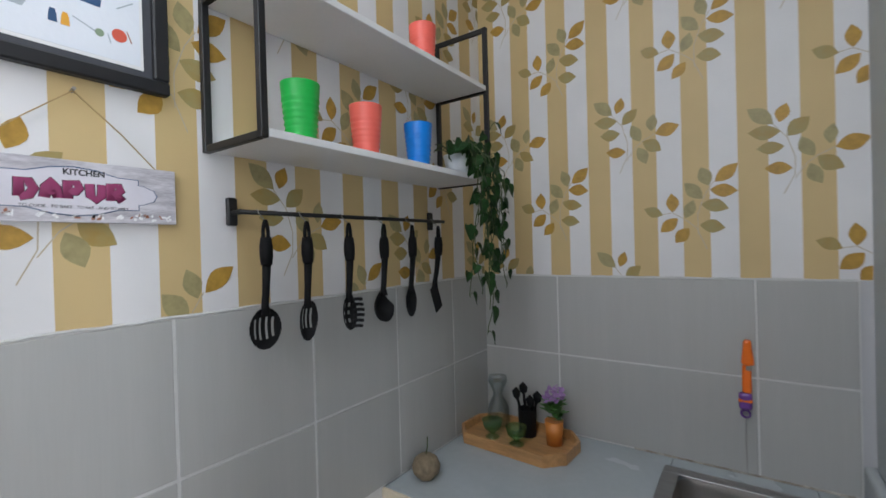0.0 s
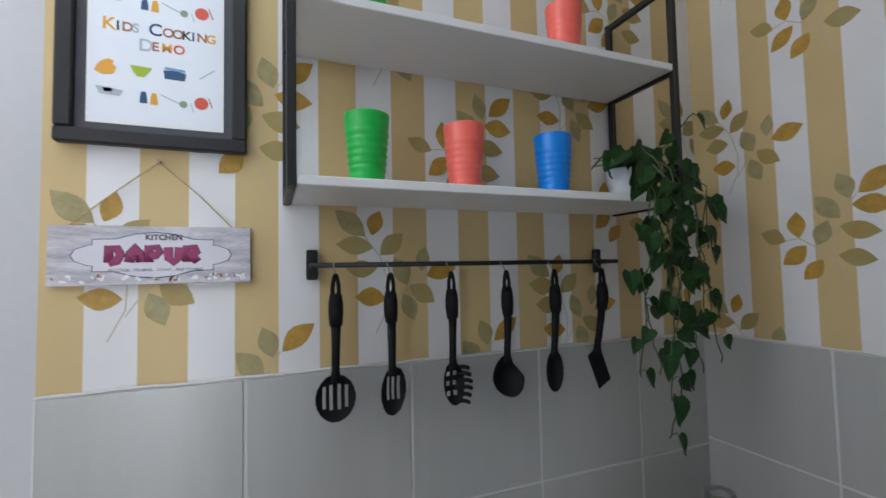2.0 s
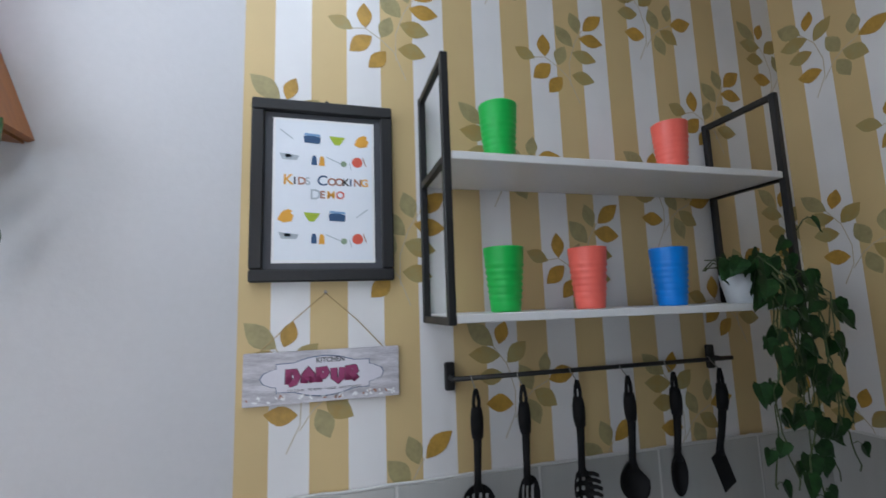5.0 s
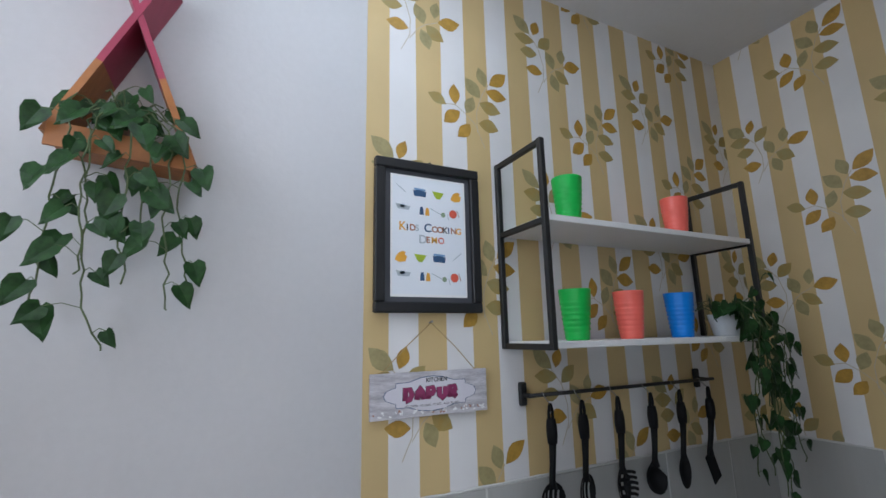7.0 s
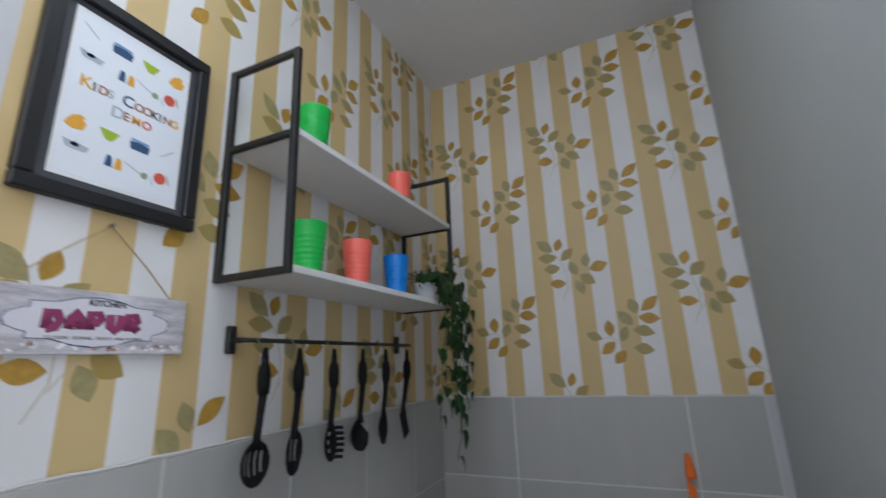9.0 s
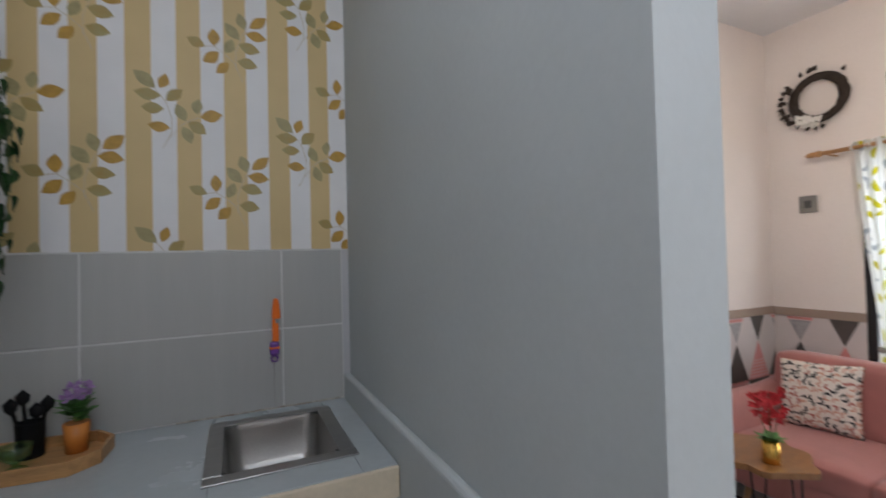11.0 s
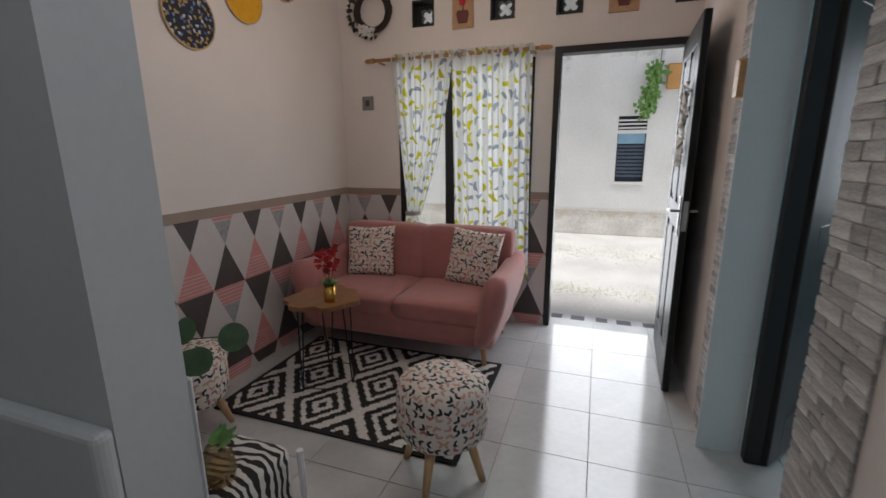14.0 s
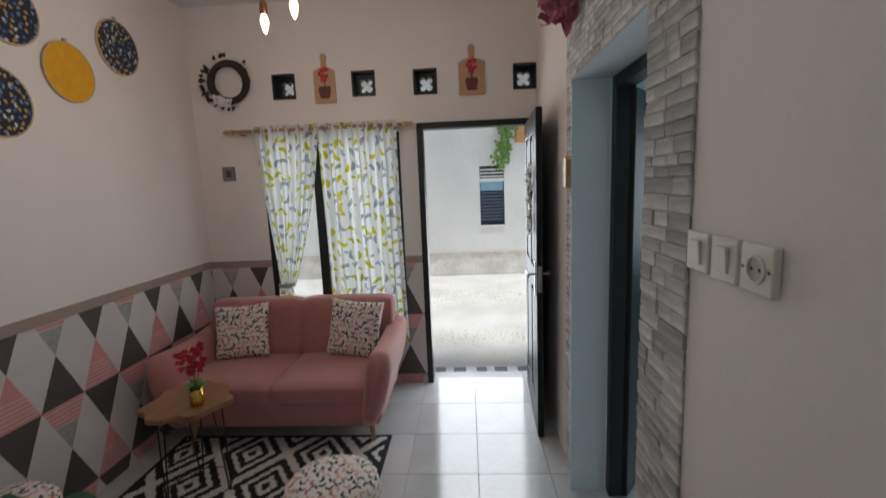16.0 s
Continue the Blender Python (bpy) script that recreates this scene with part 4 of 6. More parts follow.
part("cord", tube([(0.010, -1.357, 1.912), (0.008, -1.29, 1.852), (0.010, -1.233, 1.79)], 0.0011, 6), CORD, sign)
part("nail", tube([(0.002, -1.357, 1.912), (0.016, -1.357, 1.915)], 0.003, 8), STEEL, sign)

# ---- wall socket ----
IVORY = surface("ivory_plastic", (0.66, 0.62, 0.52), 0.35, 0.05, 12, 0.03, 100)


def socket(label, m):
    ob = thing("wall_socket", label, "socket", at=m)
    part("cover", prism([(-0.041, -0.041), (0.041, -0.041), (0.041, 0.041), (-0.041, 0.041)], 0.014, Matrix(), bevel=0.004), IVORY, ob)
    part("rim", lathe([(0.024, 0.0145), (0.0235, 0.0165), (0.020, 0.0165), (0.0195, 0.0142)], 26), IVORY, ob)
    part("well", lathe([(0, 0.0143), (0.0195, 0.0143)], 26), surface("shaded_ivory", (0.45, 0.40, 0.30), 0.5), ob)
    for s in (-1, 1):
        part("hole", lathe([(0, 0.0149), (0.003, 0.0149), (0.003, 0.0143)], 10, Matrix.Translation((s * 0.0095, 0, 0))), BLACKPLASTIC, ob)
        part("screw", lathe([(0, 0.0152), (0.003, 0.0150), (0.003, 0.014)], 10, Matrix.Translation((s * 0.0325, 0, 0))), BLACKMETAL, ob)
    return ob


socket("ivory wall socket on the white kitchen wall", on_west(-1.694, 1.50, 0.0005))

# ---- triangular plant shelf ----
PINK = surface("raspberry_painted_wood", (0.30, 0.035, 0.075), 0.5, 0.2, 8, 0.15, 60)
tri_shelf = thing("plant_shelf", "raspberry painted triangular wooden wall shelf", "shelf")
yl, yr, zb, zr = -2.117, -1.892, 2.235, 2.209
CROSS = (-2.006, 2.503)


def slat(y0, z0, y1, z1, material, x0=0.002, x1=0.105, th=0.012):
    d = Vector((0, y1 - y0, z1 - z0))
    n = Vector((0, -d.z, d.y)).normalized() * th / 2
    bm = bmesh.new()
    vs = [bm.verts.new((x, y + s * n.y, z + s * n.z)) for x in (x0, x1) for (y, z, s) in ((y0, z0, 1), (y1, z1, 1), (y1, z1, -1), (y0, z0, -1))]
    for f in ((0, 1, 2, 3), (7, 6, 5, 4), (0, 4, 5, 1), (1, 5, 6, 2), (2, 6, 7, 3), (3, 7, 4, 0)):
        bm.faces.new([vs[i] for i in f])
    bmesh.ops.recalc_face_normals(bm, faces=bm.faces[:])
    part("slat", bm, material, tri_shelf)


RAW = surface("bare_orange_wood", (0.33, 0.125, 0.035), 0.5, 0.3, 8, 0.15, 50, stretch=(8, 1, 1))


def slat_run(y0, z0, front):
    """A crossing slat: bare wood in its lower part, painted above, past the crossing."""
    at = lambda k: (y0 + (CROSS[0] - y0) * k, z0 + (CROSS[1] - z0) * k)
    slat(*at(0), *at(0.56), RAW, 0.002, front)
    slat(*at(0.56), *at(1.45), PINK, 0.002, front)


slat_run(yl, zb, 0.105)
slat_run(yr, zr, 0.103)
slat(yl + 0.012, zb - 0.004, yr - 0.010, zr, RAW, 0.003, 0.101)
part("front_lip", prism([(yl + 0.004, zb - 0.026), (yr + 0.004, zr - 0.016), (yr - 0.004, zr + 0.028), (yl + 0.006, zb + 0.018)], 0.006, on_west(0, 0, 0.1055), bevel=0.001), RAW, tri_shelf, "bare wood front lip")
ivy = thing("trailing_plant", "artificial trailing ivy on the triangular wall shelf", "plant")
part("pot", lathe([(0, zb + 0.004), (0.03, zb + 0.004), (0.04, zb + 0.055), (0, zb + 0.055)], 20, Matrix.Translation((0.055, -2.01, 0))), surface("brown_pot", (0.12, 0.06, 0.035), 0.7), ivy)
rnd = random.Random(12)
strands = []
for yy, low, bend in ((-2.075, 1.90, -0.02), (-2.05, 1.86, 0.05), (-2.035, 1.98, 0.0), (-1.985, 1.95, 0.01), (-1.955, 2.02, 0.0), (-1.93, 1.93, 0.02), (-1.905, 1.95, 0.03)):
    xx = 0.118 + rnd.uniform(0.0, 0.03)
    pts = [(0.055, -2.01, zb + 0.055), (0.09, (yy - 2.01) / 2, zb + 0.07), (xx, yy, zb + 0.02)]
    z = zb
    while z > low:
        z -= 0.06
        k = (zb - z) / (zb - low)
        pts.append((xx + rnd.uniform(-0.008, 0.008), yy + bend * k * k + rnd.uniform(-0.008, 0.008), max(z, low)))
    strands.append(pts)
for i in range(19):
    a = rnd.uniform(0, 6.28)
    strands.append([(0.06, -2.01, zb + 0.05), (0.075 + 0.03 * math.cos(a), -2.01 + 0.04 * math.sin(a), zb + rnd.uniform(0.05, 0.10)), (0.10 + 0.04 * math.cos(a), -2.01 + 0.075 * math.sin(a), zb + rnd.uniform(0.0, 0.09))])
vines(ivy, strands, 0.047, 7, leaves_per=0.040)

# ---- on the counter ----
tray = thing("wooden_tray", "octagonal wooden serving tray on the counter", "tray")
tm = pose(0.222, -0.175, CT + 0.0005, 0, 0, -4) @ Matrix.Diagonal((1.1, 1.14, 1.15, 1))
oc = [(-0.19, -0.05), (-0.14, -0.105), (0.14, -0.105), (0.19, -0.05), (0.19, 0.05), (0.14, 0.105), (-0.14, 0.105), (-0.19, 0.05)]
part("base", prism([(u * 0.985, v * 0.97) for u, v in oc], 0.008, tm), WOOD, tray)
for (a, b) in zip(oc, oc[1:] + oc[:1]):
    d = Vector((b[0] - a[0], b[1] - a[1], 0))
    nn = Vector((-d.y, d.x, 0)).normalized() * 0.009
    part("side", prism([(a[0], a[1]), (b[0], b[1]), (b[0] + nn.x, b[1] + nn.y), (a[0] + nn.x, a[1] + nn.y)], 0.034, tm, bevel=0.0012), WOOD, tray)
TZ = CT + 0.009
GLASS = glass("clear_glass", (0.93, 0.96, 0.96))
GREENGLASS = glass("green_glass", (0.62, 0.88, 0.70))
ob = part("glass_carafe", lathe([(0, 0), (0.035, 0.0), (0.038, 0.006), (0.036, 0.07), (0.018, 0.11), (0.016, 0.125), (0.033, 0.165), (0.030, 0.185), (0.0285, 0.185), (0.031, 0.165), (0.014, 0.126), (0.016, 0.109), (0.034, 0.07), (0.035, 0.008), (0, 0.006)], 28), GLASS, smooth=True)
ob.matrix_basis = pose(0.105, -0.10, TZ) @ Matrix.Diagonal((1.15, 1.15, 1.05, 1))
tagged(ob, "clear glass carafe with a flared neck on the tray", "carafe")
for x, y in ((0.135, -0.205), (0.235, -0.215)):
    ob = part("dessert_glass", lathe([(0, 0), (0.018, 0), (0.019, 0.003), (0.006, 0.01), (0.006, 0.016), (0.022, 0.03), (0.028, 0.055), (0.0265, 0.055), (0.020, 0.032), (0, 0.022)], 24), GREENGLASS, smooth=True)
    ob.matrix_basis = pose(x, y, TZ) @ Matrix.Diagonal((1.35, 1.35, 1.2, 1))
    tagged(ob, "small green dessert glass on the wooden tray", "glass", "green glasses on the tray")
holder = thing("utensil_holder", "black holder with dark spoons on the tray", "holder", at=pose(0.235, -0.120, TZ) @ Matrix.Diagonal((1.2, 1.2, 1.1, 1)))
part("cup", lathe([(0, 0), (0.026, 0), (0.028, 0.09), (0.026, 0.09), (0.024, 0.004), (0, 0.004)], 22), BLACKPLASTIC, holder)
for i, (dx, dy, h) in enumerate(((-0.035, 0.0, 0.135), (-0.018, 0.015, 0.15), (0.03, 0.01, 0.13), (0.015, -0.01, 0.12))):
    part("spoon_handle", tube([(dx * 0.2, dy * 0.2, 0.01), (dx, dy, h)], 0.0045, 6), BLACKPLASTIC, holder)
    part("spoon_bowl", lathe([(0, -0.024), (0.012, -0.012), (0.015, 0.005), (0, 0.022)], 12, Matrix.Translation((dx, dy, h)) @ Matrix.Diagonal((1, 0.5, 1, 1))), BLACKPLASTIC, holder, smooth=True)
flower = thing("potted_flower", "small purple flowers in an orange pot on the tray", "plant", at=pose(0.345, -0.14, TZ) @ Matrix.Diagonal((1.3, 1.3, 1.12, 1)))
part("pot", lathe([(0, 0), (0.020, 0), (0.025, 0.075), (0.022, 0.075), (0, 0.068)], 22), surface("orange_pot", (0.62, 0.22, 0.04), 0.45), flower, "orange pot", True)
rnd = random.Random(4)
fl = bmesh.new()
pet = bmesh.new()
for i in range(26):
    a = rnd.uniform(0, 6.28)
    r = rnd.uniform(0.01, 0.05)
    heart_leaf(fl, (math.cos(a) * r * 0.4, math.sin(a) * r * 0.4, 0.075 + rnd.uniform(0, 0.05)), (math.cos(a), math.sin(a), rnd.uniform(0.2, 1.2)), (0, 0, 1), 0.035, rnd)
for i in range(30):
    c = Vector((0.004, 0, 0.148)) + Vector((rnd.uniform(-1, 1), rnd.uniform(-1, 1), rnd.uniform(-0.6, 1))) * 0.022
    heart_leaf(pet, c, (rnd.uniform(-1, 1), rnd.uniform(-1, 1), rnd.uniform(-0.3, 1)), (rnd.uniform(-1, 1), rnd.uniform(-1, 0), 1), 0.018, rnd)
tagged(part("foliage", fl, surface("fresh_leaf", (0.10, 0.24, 0.06), 0.5, 0.3, 40), flower), kind="stuff")
tagged(part("blossom", pet, surface("mauve_petal", (0.34, 0.20, 0.42), 0.6, 0.2, 40), flower, "mauve petals"), kind="stuff")
ball = thing("dried_gourd", "small round dried brown pot with a stalk", "ornament", at=pose(0.09, -0.545, CT + 0.0005) @ Matrix.Diagonal((1.18, 1.18, 1.18, 1)))
part("body", lathe([(0, 0), (0.02, 0.002), (0.034, 0.018), (0.037, 0.034), (0.030, 0.052), (0.016, 0.062), (0, 0.063)], 24), surface("dried_husk", (0.22, 0.17, 0.11), 0.8, 0.5, 50, 0.6, 120), ball, smooth=True)
part("stalk", tube([(0, 0, 0.06), (0.003, 0.003, 0.08), (0.0, 0.008, 0.105)], 0.0016, 6), VINE, ball)
peel = thing("peeler", "orange peeler with a purple grip hanging on the tiles", "peeler", at=pose(0.008, 0, -0.004))
OR = surface("orange_plastic", (0.85, 0.17, 0.01), 0.35, 0.05, 10, 0)
PU = surface("purple_plastic", (0.15, 0.05, 0.28), 0.35, 0.05, 10, 0)
cap = box(0.881, 0.914, -0.034, -0.014, 1.262, 1.338, 0.008, seg=2)
for v in cap.verts:
    v.co.x = 0.896 + (v.co.x - 0.896) * (1 - 0.45 * max(0, (v.co.z - 1.28) / 0.058))
part("blade_cover", cap, OR, peel)
part("handle", box(0.883, 0.906, -0.030, -0.016, 1.178, 1.262, 0.004), OR, peel)
part("blade", box(0.893, 0.906, -0.0325, -0.030, 1.248, 1.262, 0.001), STEEL, peel)
part("grip", box(0.873, 0.907, -0.034, -0.012, 1.128, 1.180, 0.009, seg=2), PU, peel)
part("grip_band", box(0.872, 0.908, -0.035, -0.011, 1.150, 1.162, 0.004), OR, peel)
part("ring", tube([(0.890 + 0.011 * math.cos(a), -0.024, 1.116 + 0.011 * math.sin(a)) for a in [6.2832 * i / 16 for i in range(17)]], 0.003, 6), PU, peel)
part("suction_hook", tube([(0.895, -0.0135, 1.30), (0.895, -0.018, 1.30)], 0.011, 14), GLASS, peel)

STAIN = surface("rust_stained_sealant", (0.30, 0.20, 0.12), 0.8, 0.5, 25, 0.4, 80, col2=(0.55, 0.52, 0.46))
bead = bmesh.new()
rnd = random.Random(40)
pts = [(0.58 + 0.02 * i, -0.0115 - 0.001 + rnd.uniform(-0.001, 0.001), CT + 0.001 + rnd.uniform(0, 0.002)) for i in range(29)]
part("sealant_bead", tube(pts, 0.0035, 6, bead), STAIN, counter, "rust-stained sealant line")
part("peeler_string", tube([(0.890, -0.018, 1.106), (0.889, -0.014, 1.03), (0.891, -0.014, CT + 0.006)], 0.0016, 5), surface("grey_string", (0.35, 0.34, 0.33), 0.9), peel, "thin grey string")

# ---- living room: front door, window, vents ----
door_frame = tagged(thing("door_frame", "black painted front door frame", "door frame"), kind="structure")
fw = 0.045
for y0, y1, z0, z1 in ((DOOR[1], DOOR[1] + fw, 0.0, 2.036 + fw), (DOOR[0] - fw, DOOR[0], 0.0, 2.036 + fw), (DOOR[0], DOOR[1], 2.036, 2.036 + fw)):
    part("frame_bar", box(XD - 0.015, XD + 0.10, y0, y1, z0, z1, 0.004), BLACKWOOD, door_frame)
door = tagged(thing("door_1", "black panelled front door standing wide open", "door", at=pose(XD - 0.02, DOOR[0] - 0.004, 0.012, 0, 0, 177.0)), kind="structure")
LW, LH, LT = 0.80, 2.02, 0.038
leafbm = box(0, LW, -LT / 2 + 0.010, LT / 2 - 0.010, 0, LH)
part("core", leafbm, BLACKWOOD, door)
for x0, x1, z0, z1 in ((0, 0.12, 0, LH), (LW - 0.12, LW, 0, LH), (0.12, LW - 0.12, LH - 0.13, LH), (0.12, LW - 0.12, 0, 0.20), (0.12, LW - 0.12, 0.92, 1.06), (LW / 2 - 0.05, LW / 2 + 0.05, 0.20, 0.92), (LW / 2 - 0.05, LW / 2 + 0.05, 1.06, LH - 0.13)):
    part("stile", box(x0, x1, -LT / 2, LT / 2, z0, z1, 0.003), BLACKWOOD, door)
for x0, x1 in ((0.15, LW / 2 - 0.08), (LW / 2 + 0.08, LW - 0.15)):
    for z0, z1 in ((0.23, 0.89), (1.09, 1.50), (1.54, LH - 0.16)):
        part("panel", box(x0, x1, -LT / 2 + 0.003, LT / 2 - 0.003, z0, z1, 0.006), BLACKWOOD, door)
hd = part("lock_plate", box(LW - 0.085, LW - 0.05, -LT / 2 - 0.006, -LT / 2, 0.90, 1.12, 0.003), STEEL, door, "steel lock plate")
part("handle", tube([(LW - 0.067, -LT / 2 - 0.005, 1.04), (LW - 0.067, -LT / 2 - 0.045, 1.04), (LW - 0.09, -LT / 2 - 0.05, 1.04), (LW - 0.17, -LT / 2 - 0.05, 1.035)], 0.008, 10), STEEL, hd)
part("handle", tube([(LW - 0.067, LT / 2 + 0.001, 1.04), (LW - 0.067, LT / 2 + 0.04, 1.04), (LW - 0.16, LT / 2 + 0.045, 1.035)], 0.008, 10), STEEL, hd)
part("latch_plate", box(LW, LW + 0.003, -0.012, 0.012, 0.94, 1.10, 0.001), STEEL, door, "steel latch plate")
DRIED = surface("dried_flower_white", (0.72, 0.70, 0.66), 0.9, 0.2, 60)
spray = thing("door_garland", "small dried white garland hanging on the front door", "garland")
g = bmesh.new()
rnd = random.Random(21)
for i in range(90):
    k = i / 90
    c = Vector((XD - 0.62 + rnd.uniform(-0.06, 0.06), -2.473 + rnd.uniform(0, 0.03), 1.72 - 0.42 * k + rnd.uniform(-0.03, 0.03)))
    heart_leaf(g, c, (rnd.uniform(-1, 1), rnd.uniform(-0.2, 0.4), -0.6), (0, 1, 0.3), 0.05, rnd)
tagged(part("dried_leaves", g, DRIED, spray), kind="stuff")

window = tagged(thing("window_1", "black framed window behind the sofa", "window"), kind="structure")
for y0, y1, z0, z1 in ((WIN[0], WIN[0] + 0.05, WIN[2], WIN[3]), (WIN[1] - 0.05, WIN[1], WIN[2], WIN[3]), (-0.945, -0.870, WIN[2] + 0.05, WIN[3] - 0.05), (WIN[0] + 0.05, WIN[1] - 0.05, WIN[2], WIN[2] + 0.05), (WIN[0] + 0.05, WIN[1] - 0.05, WIN[3] - 0.05, WIN[3])):
    part("window_frame", box(XD + 0.0, XD + 0.07, y0, y1, z0, z1, 0.004), BLACKWOOD, window)
PANE = glass("window_glass", (0.97, 0.98, 0.98), 0.0)
for y0, y1 in ((WIN[0] + 0.05, -0.945), (-0.870, WIN[1] - 0.05)):
    p = part("pane", box(XD + 0.033, XD + 0.037, y0 + 0.0005, y1 - 0.0005, WIN[2] + 0.0505, WIN[3] - 0.0505), PANE, window)
    p.visible_shadow = False


def wall_frame(y, z):
    bm = bmesh.new()
    for a, b, c, d in ((-0.089, 0.089, 0.080, 0.093), (-0.089, 0.089, -0.093, -0.080), (-0.089, -0.076, -0.080, 0.080), (0.076, 0.089, -0.080, 0.080)):
        box(XD - 0.006, XD + 0.085, y + a, y + b, z + c, z + d, 0.0, bm)
    return bm


for i, (y, z) in enumerate(VENTS):
    vent = tagged(thing("vent_block", "black square vent block with a four-petal opening", "vent", "vent blocks above the door"), kind="")
    n = 48
    bm = bmesh.new()
    ring = []
    for d in (0.0, 0.06):
        outer, inner = [], []
        for k in range(n):
            a = 2 * math.pi * k / n
            c, s = math.cos(a), math.sin(a)
            sq = 0.0845 / max(abs(c), abs(s))
            q = 0.030 + 0.030 * abs(math.sin(2 * a)) ** 0.7
            outer.append(bm.verts.new((XD + 0.085 + d, y + c * sq, z + s * sq)))
            inner.append(bm.verts.new((XD + 0.085 + d, y + c * q, z + s * q)))
        ring.append((outer, inner))
    for k in range(n):
        j = (k + 1) % n
        (o0, i0), (o1, i1) = ring
        bm.faces.new((o0[k], o0[j], i0[j], i0[k]))
        bm.faces.new((o1[k], i1[k], i1[j], o1[j]))
        bm.faces.new((i0[k], i0[j], i1[j], i1[k]))
        bm.faces.new((o0[k], o1[k], o1[j], o0[j]))
    bmesh.ops.recalc_face_normals(bm, faces=bm.faces[:])
    part("block", bm, BLACKWOOD, vent)
    part("lining", wall_frame(y, z), BLACKWOOD, vent)

# ---- curtains ----
CURT = dabbed("leaf_print_curtain", (0.80, 0.82, 0.81), [(0.55, 0.51, 0.015), (0.30, 0.34, 0.38), (0.50, 0.46, 0.02), (0.38, 0.42, 0.46)], 10.5, 0.46, 0.155, 0.26, 0.8, 0.45, glow=0.5)


def cloth(name, width_at, z0, z1, folds, cx, amp, parent, sheet_w):
    """A hanging cloth: width_at(k) gives its two edges at height share k, 0 at the top."""
    nu, nv = 160, 40
    bm = bmesh.new()
    uvl = bm.loops.layers.uv.new("UVMap")
    vs = {}
    for j in range(nv + 1):
        k = j / nv
        a, b = width_at(k)
        tight = (b - a) / (width_at(0)[1] - width_at(0)[0])
        for i in range(nu + 1):
            u = i / nu
            ph = u * folds * 2 * math.pi
            x = cx - amp * (math.sin(ph) + 0.35 * math.sin(2.3 * ph + 1.0 + 2 * k)) * (0.5 + 0.5 * abs(tight))
            y = a + (b - a) * (u + 0.012 * math.sin(ph * 1.7 + 3 * k))
            vs[i, j] = bm.verts.new((x, y, z1 + (z0 - z1) * k))
    for j in range(nv):
        for i in range(nu):
            f = bm.faces.new((vs[i, j], vs[i + 1, j], vs[i + 1, j + 1], vs[i, j + 1]))
            for lp, (p, q) in zip(f.loops, ((i, j), (i + 1, j), (i + 1, j + 1), (i, j + 1))):
                lp[uvl].uv = (p / nu * sheet_w, (1 - q / nv) * (z1 - z0))
    ob = part(name, bm, CURT, parent, smooth=True)
    return ob


rod = thing("curtain_rod", "turned wooden curtain rod with pointed ends", "curtain rod")
RODX, RODZ = 4.14, 2.068
part("pole", tube([(RODX, -1.60, RODZ), (RODX, -0.32, RODZ)], 0.013, 14), WOOD, rod, smooth=True)
for s, y in ((-1, -1.60), (1, -0.32)):
    prof = [(0.013, 0), (0.020, 0.008), (0.022, 0.02), (0.014, 0.03), (0.019, 0.045), (0.016, 0.07), (0.006, 0.088), (0, 0.09)]
    part("finial", lathe(prof, 18, Matrix.Translation((RODX, y, RODZ)) @ Matrix.Rotation(radians(-90 * s), 4, "X")), WOOD, rod, smooth=True)
for y in (-0.36, -0.95, -1.56):
    part("bracket", box(RODX - 0.006, XD, y - 0.006, y + 0.006, RODZ - 0.022, RODZ - 0.012), WOOD, rod)


def left_edges(k):
    g, h = k ** 1.6, k ** 1.1
    return (-0.965 + (0.965 - 0.685) * g, -0.475 - (0.575 - 0.475) * h)


cur = thing("curtain", "white curtain with yellow and grey leaf print, tied back", "curtain", "curtains on the wooden rod")
cloth("cloth", left_edges, 0.86, RODZ + 0.035, 7, RODX, 0.022, cur, 0.85)
part("tie_band", lathe([(0.055, -0.015), (0.060, 0.0), (0.055, 0.015), (0.050, 0.0), (0.055, -0.015)], 20, Matrix.Translation((RODX - 0.012, -0.613, 0.875)) @ Matrix.Diagonal((0.55, 1, 1, 1))), surface("grey_tie_band", (0.40, 0.40, 0.37), 0.8), cur, "pale grey tie-back band")
cloth("tail", lambda k: (-0.67 - 0.06 * k, -0.56 + 0.03 * k), 0.50, 0.865, 4, RODX - 0.012, 0.016, cur, 0.4)
cur2 = thing("curtain", "white curtain with yellow and grey leaf print, drawn", "curtain", "curtains on the wooden rod")
cloth("cloth", lambda k: (-1.555 - 0.02 * k, -0.96 - 0.02 * k), 0.42, RODZ + 0.035, 9, RODX, 0.024, cur2, 1.15)
for i in range(14):
    y = -0.47 - i * 0.084
    part("tab", tube([(RODX + 0.017 * math.cos(a), y, RODZ + 0.017 * math.sin(a)) for a in (-1.2, -0.4, 0.5, 1.4, 2.3, 3.2, 4.1)], 0.006, 6), CURT, cur if i < 6 else cur2)

# ---- sofa ----
ROSE = surface("dusty_rose_fabric", (0.42, 0.165, 0.15), 0.85, 0.14, 9, 0.35, 420, dist=0.0015)
ROSE.node_tree.nodes["Principled BSDF"].inputs["Sheen Weight"].default_value = 0.35
sofa = thing("sofa", "dusty rose two-seat sofa with flared arms", "sofa")
SX0, SX1, SYL, SYR = 3.24, 4.06, -0.035, -1.60


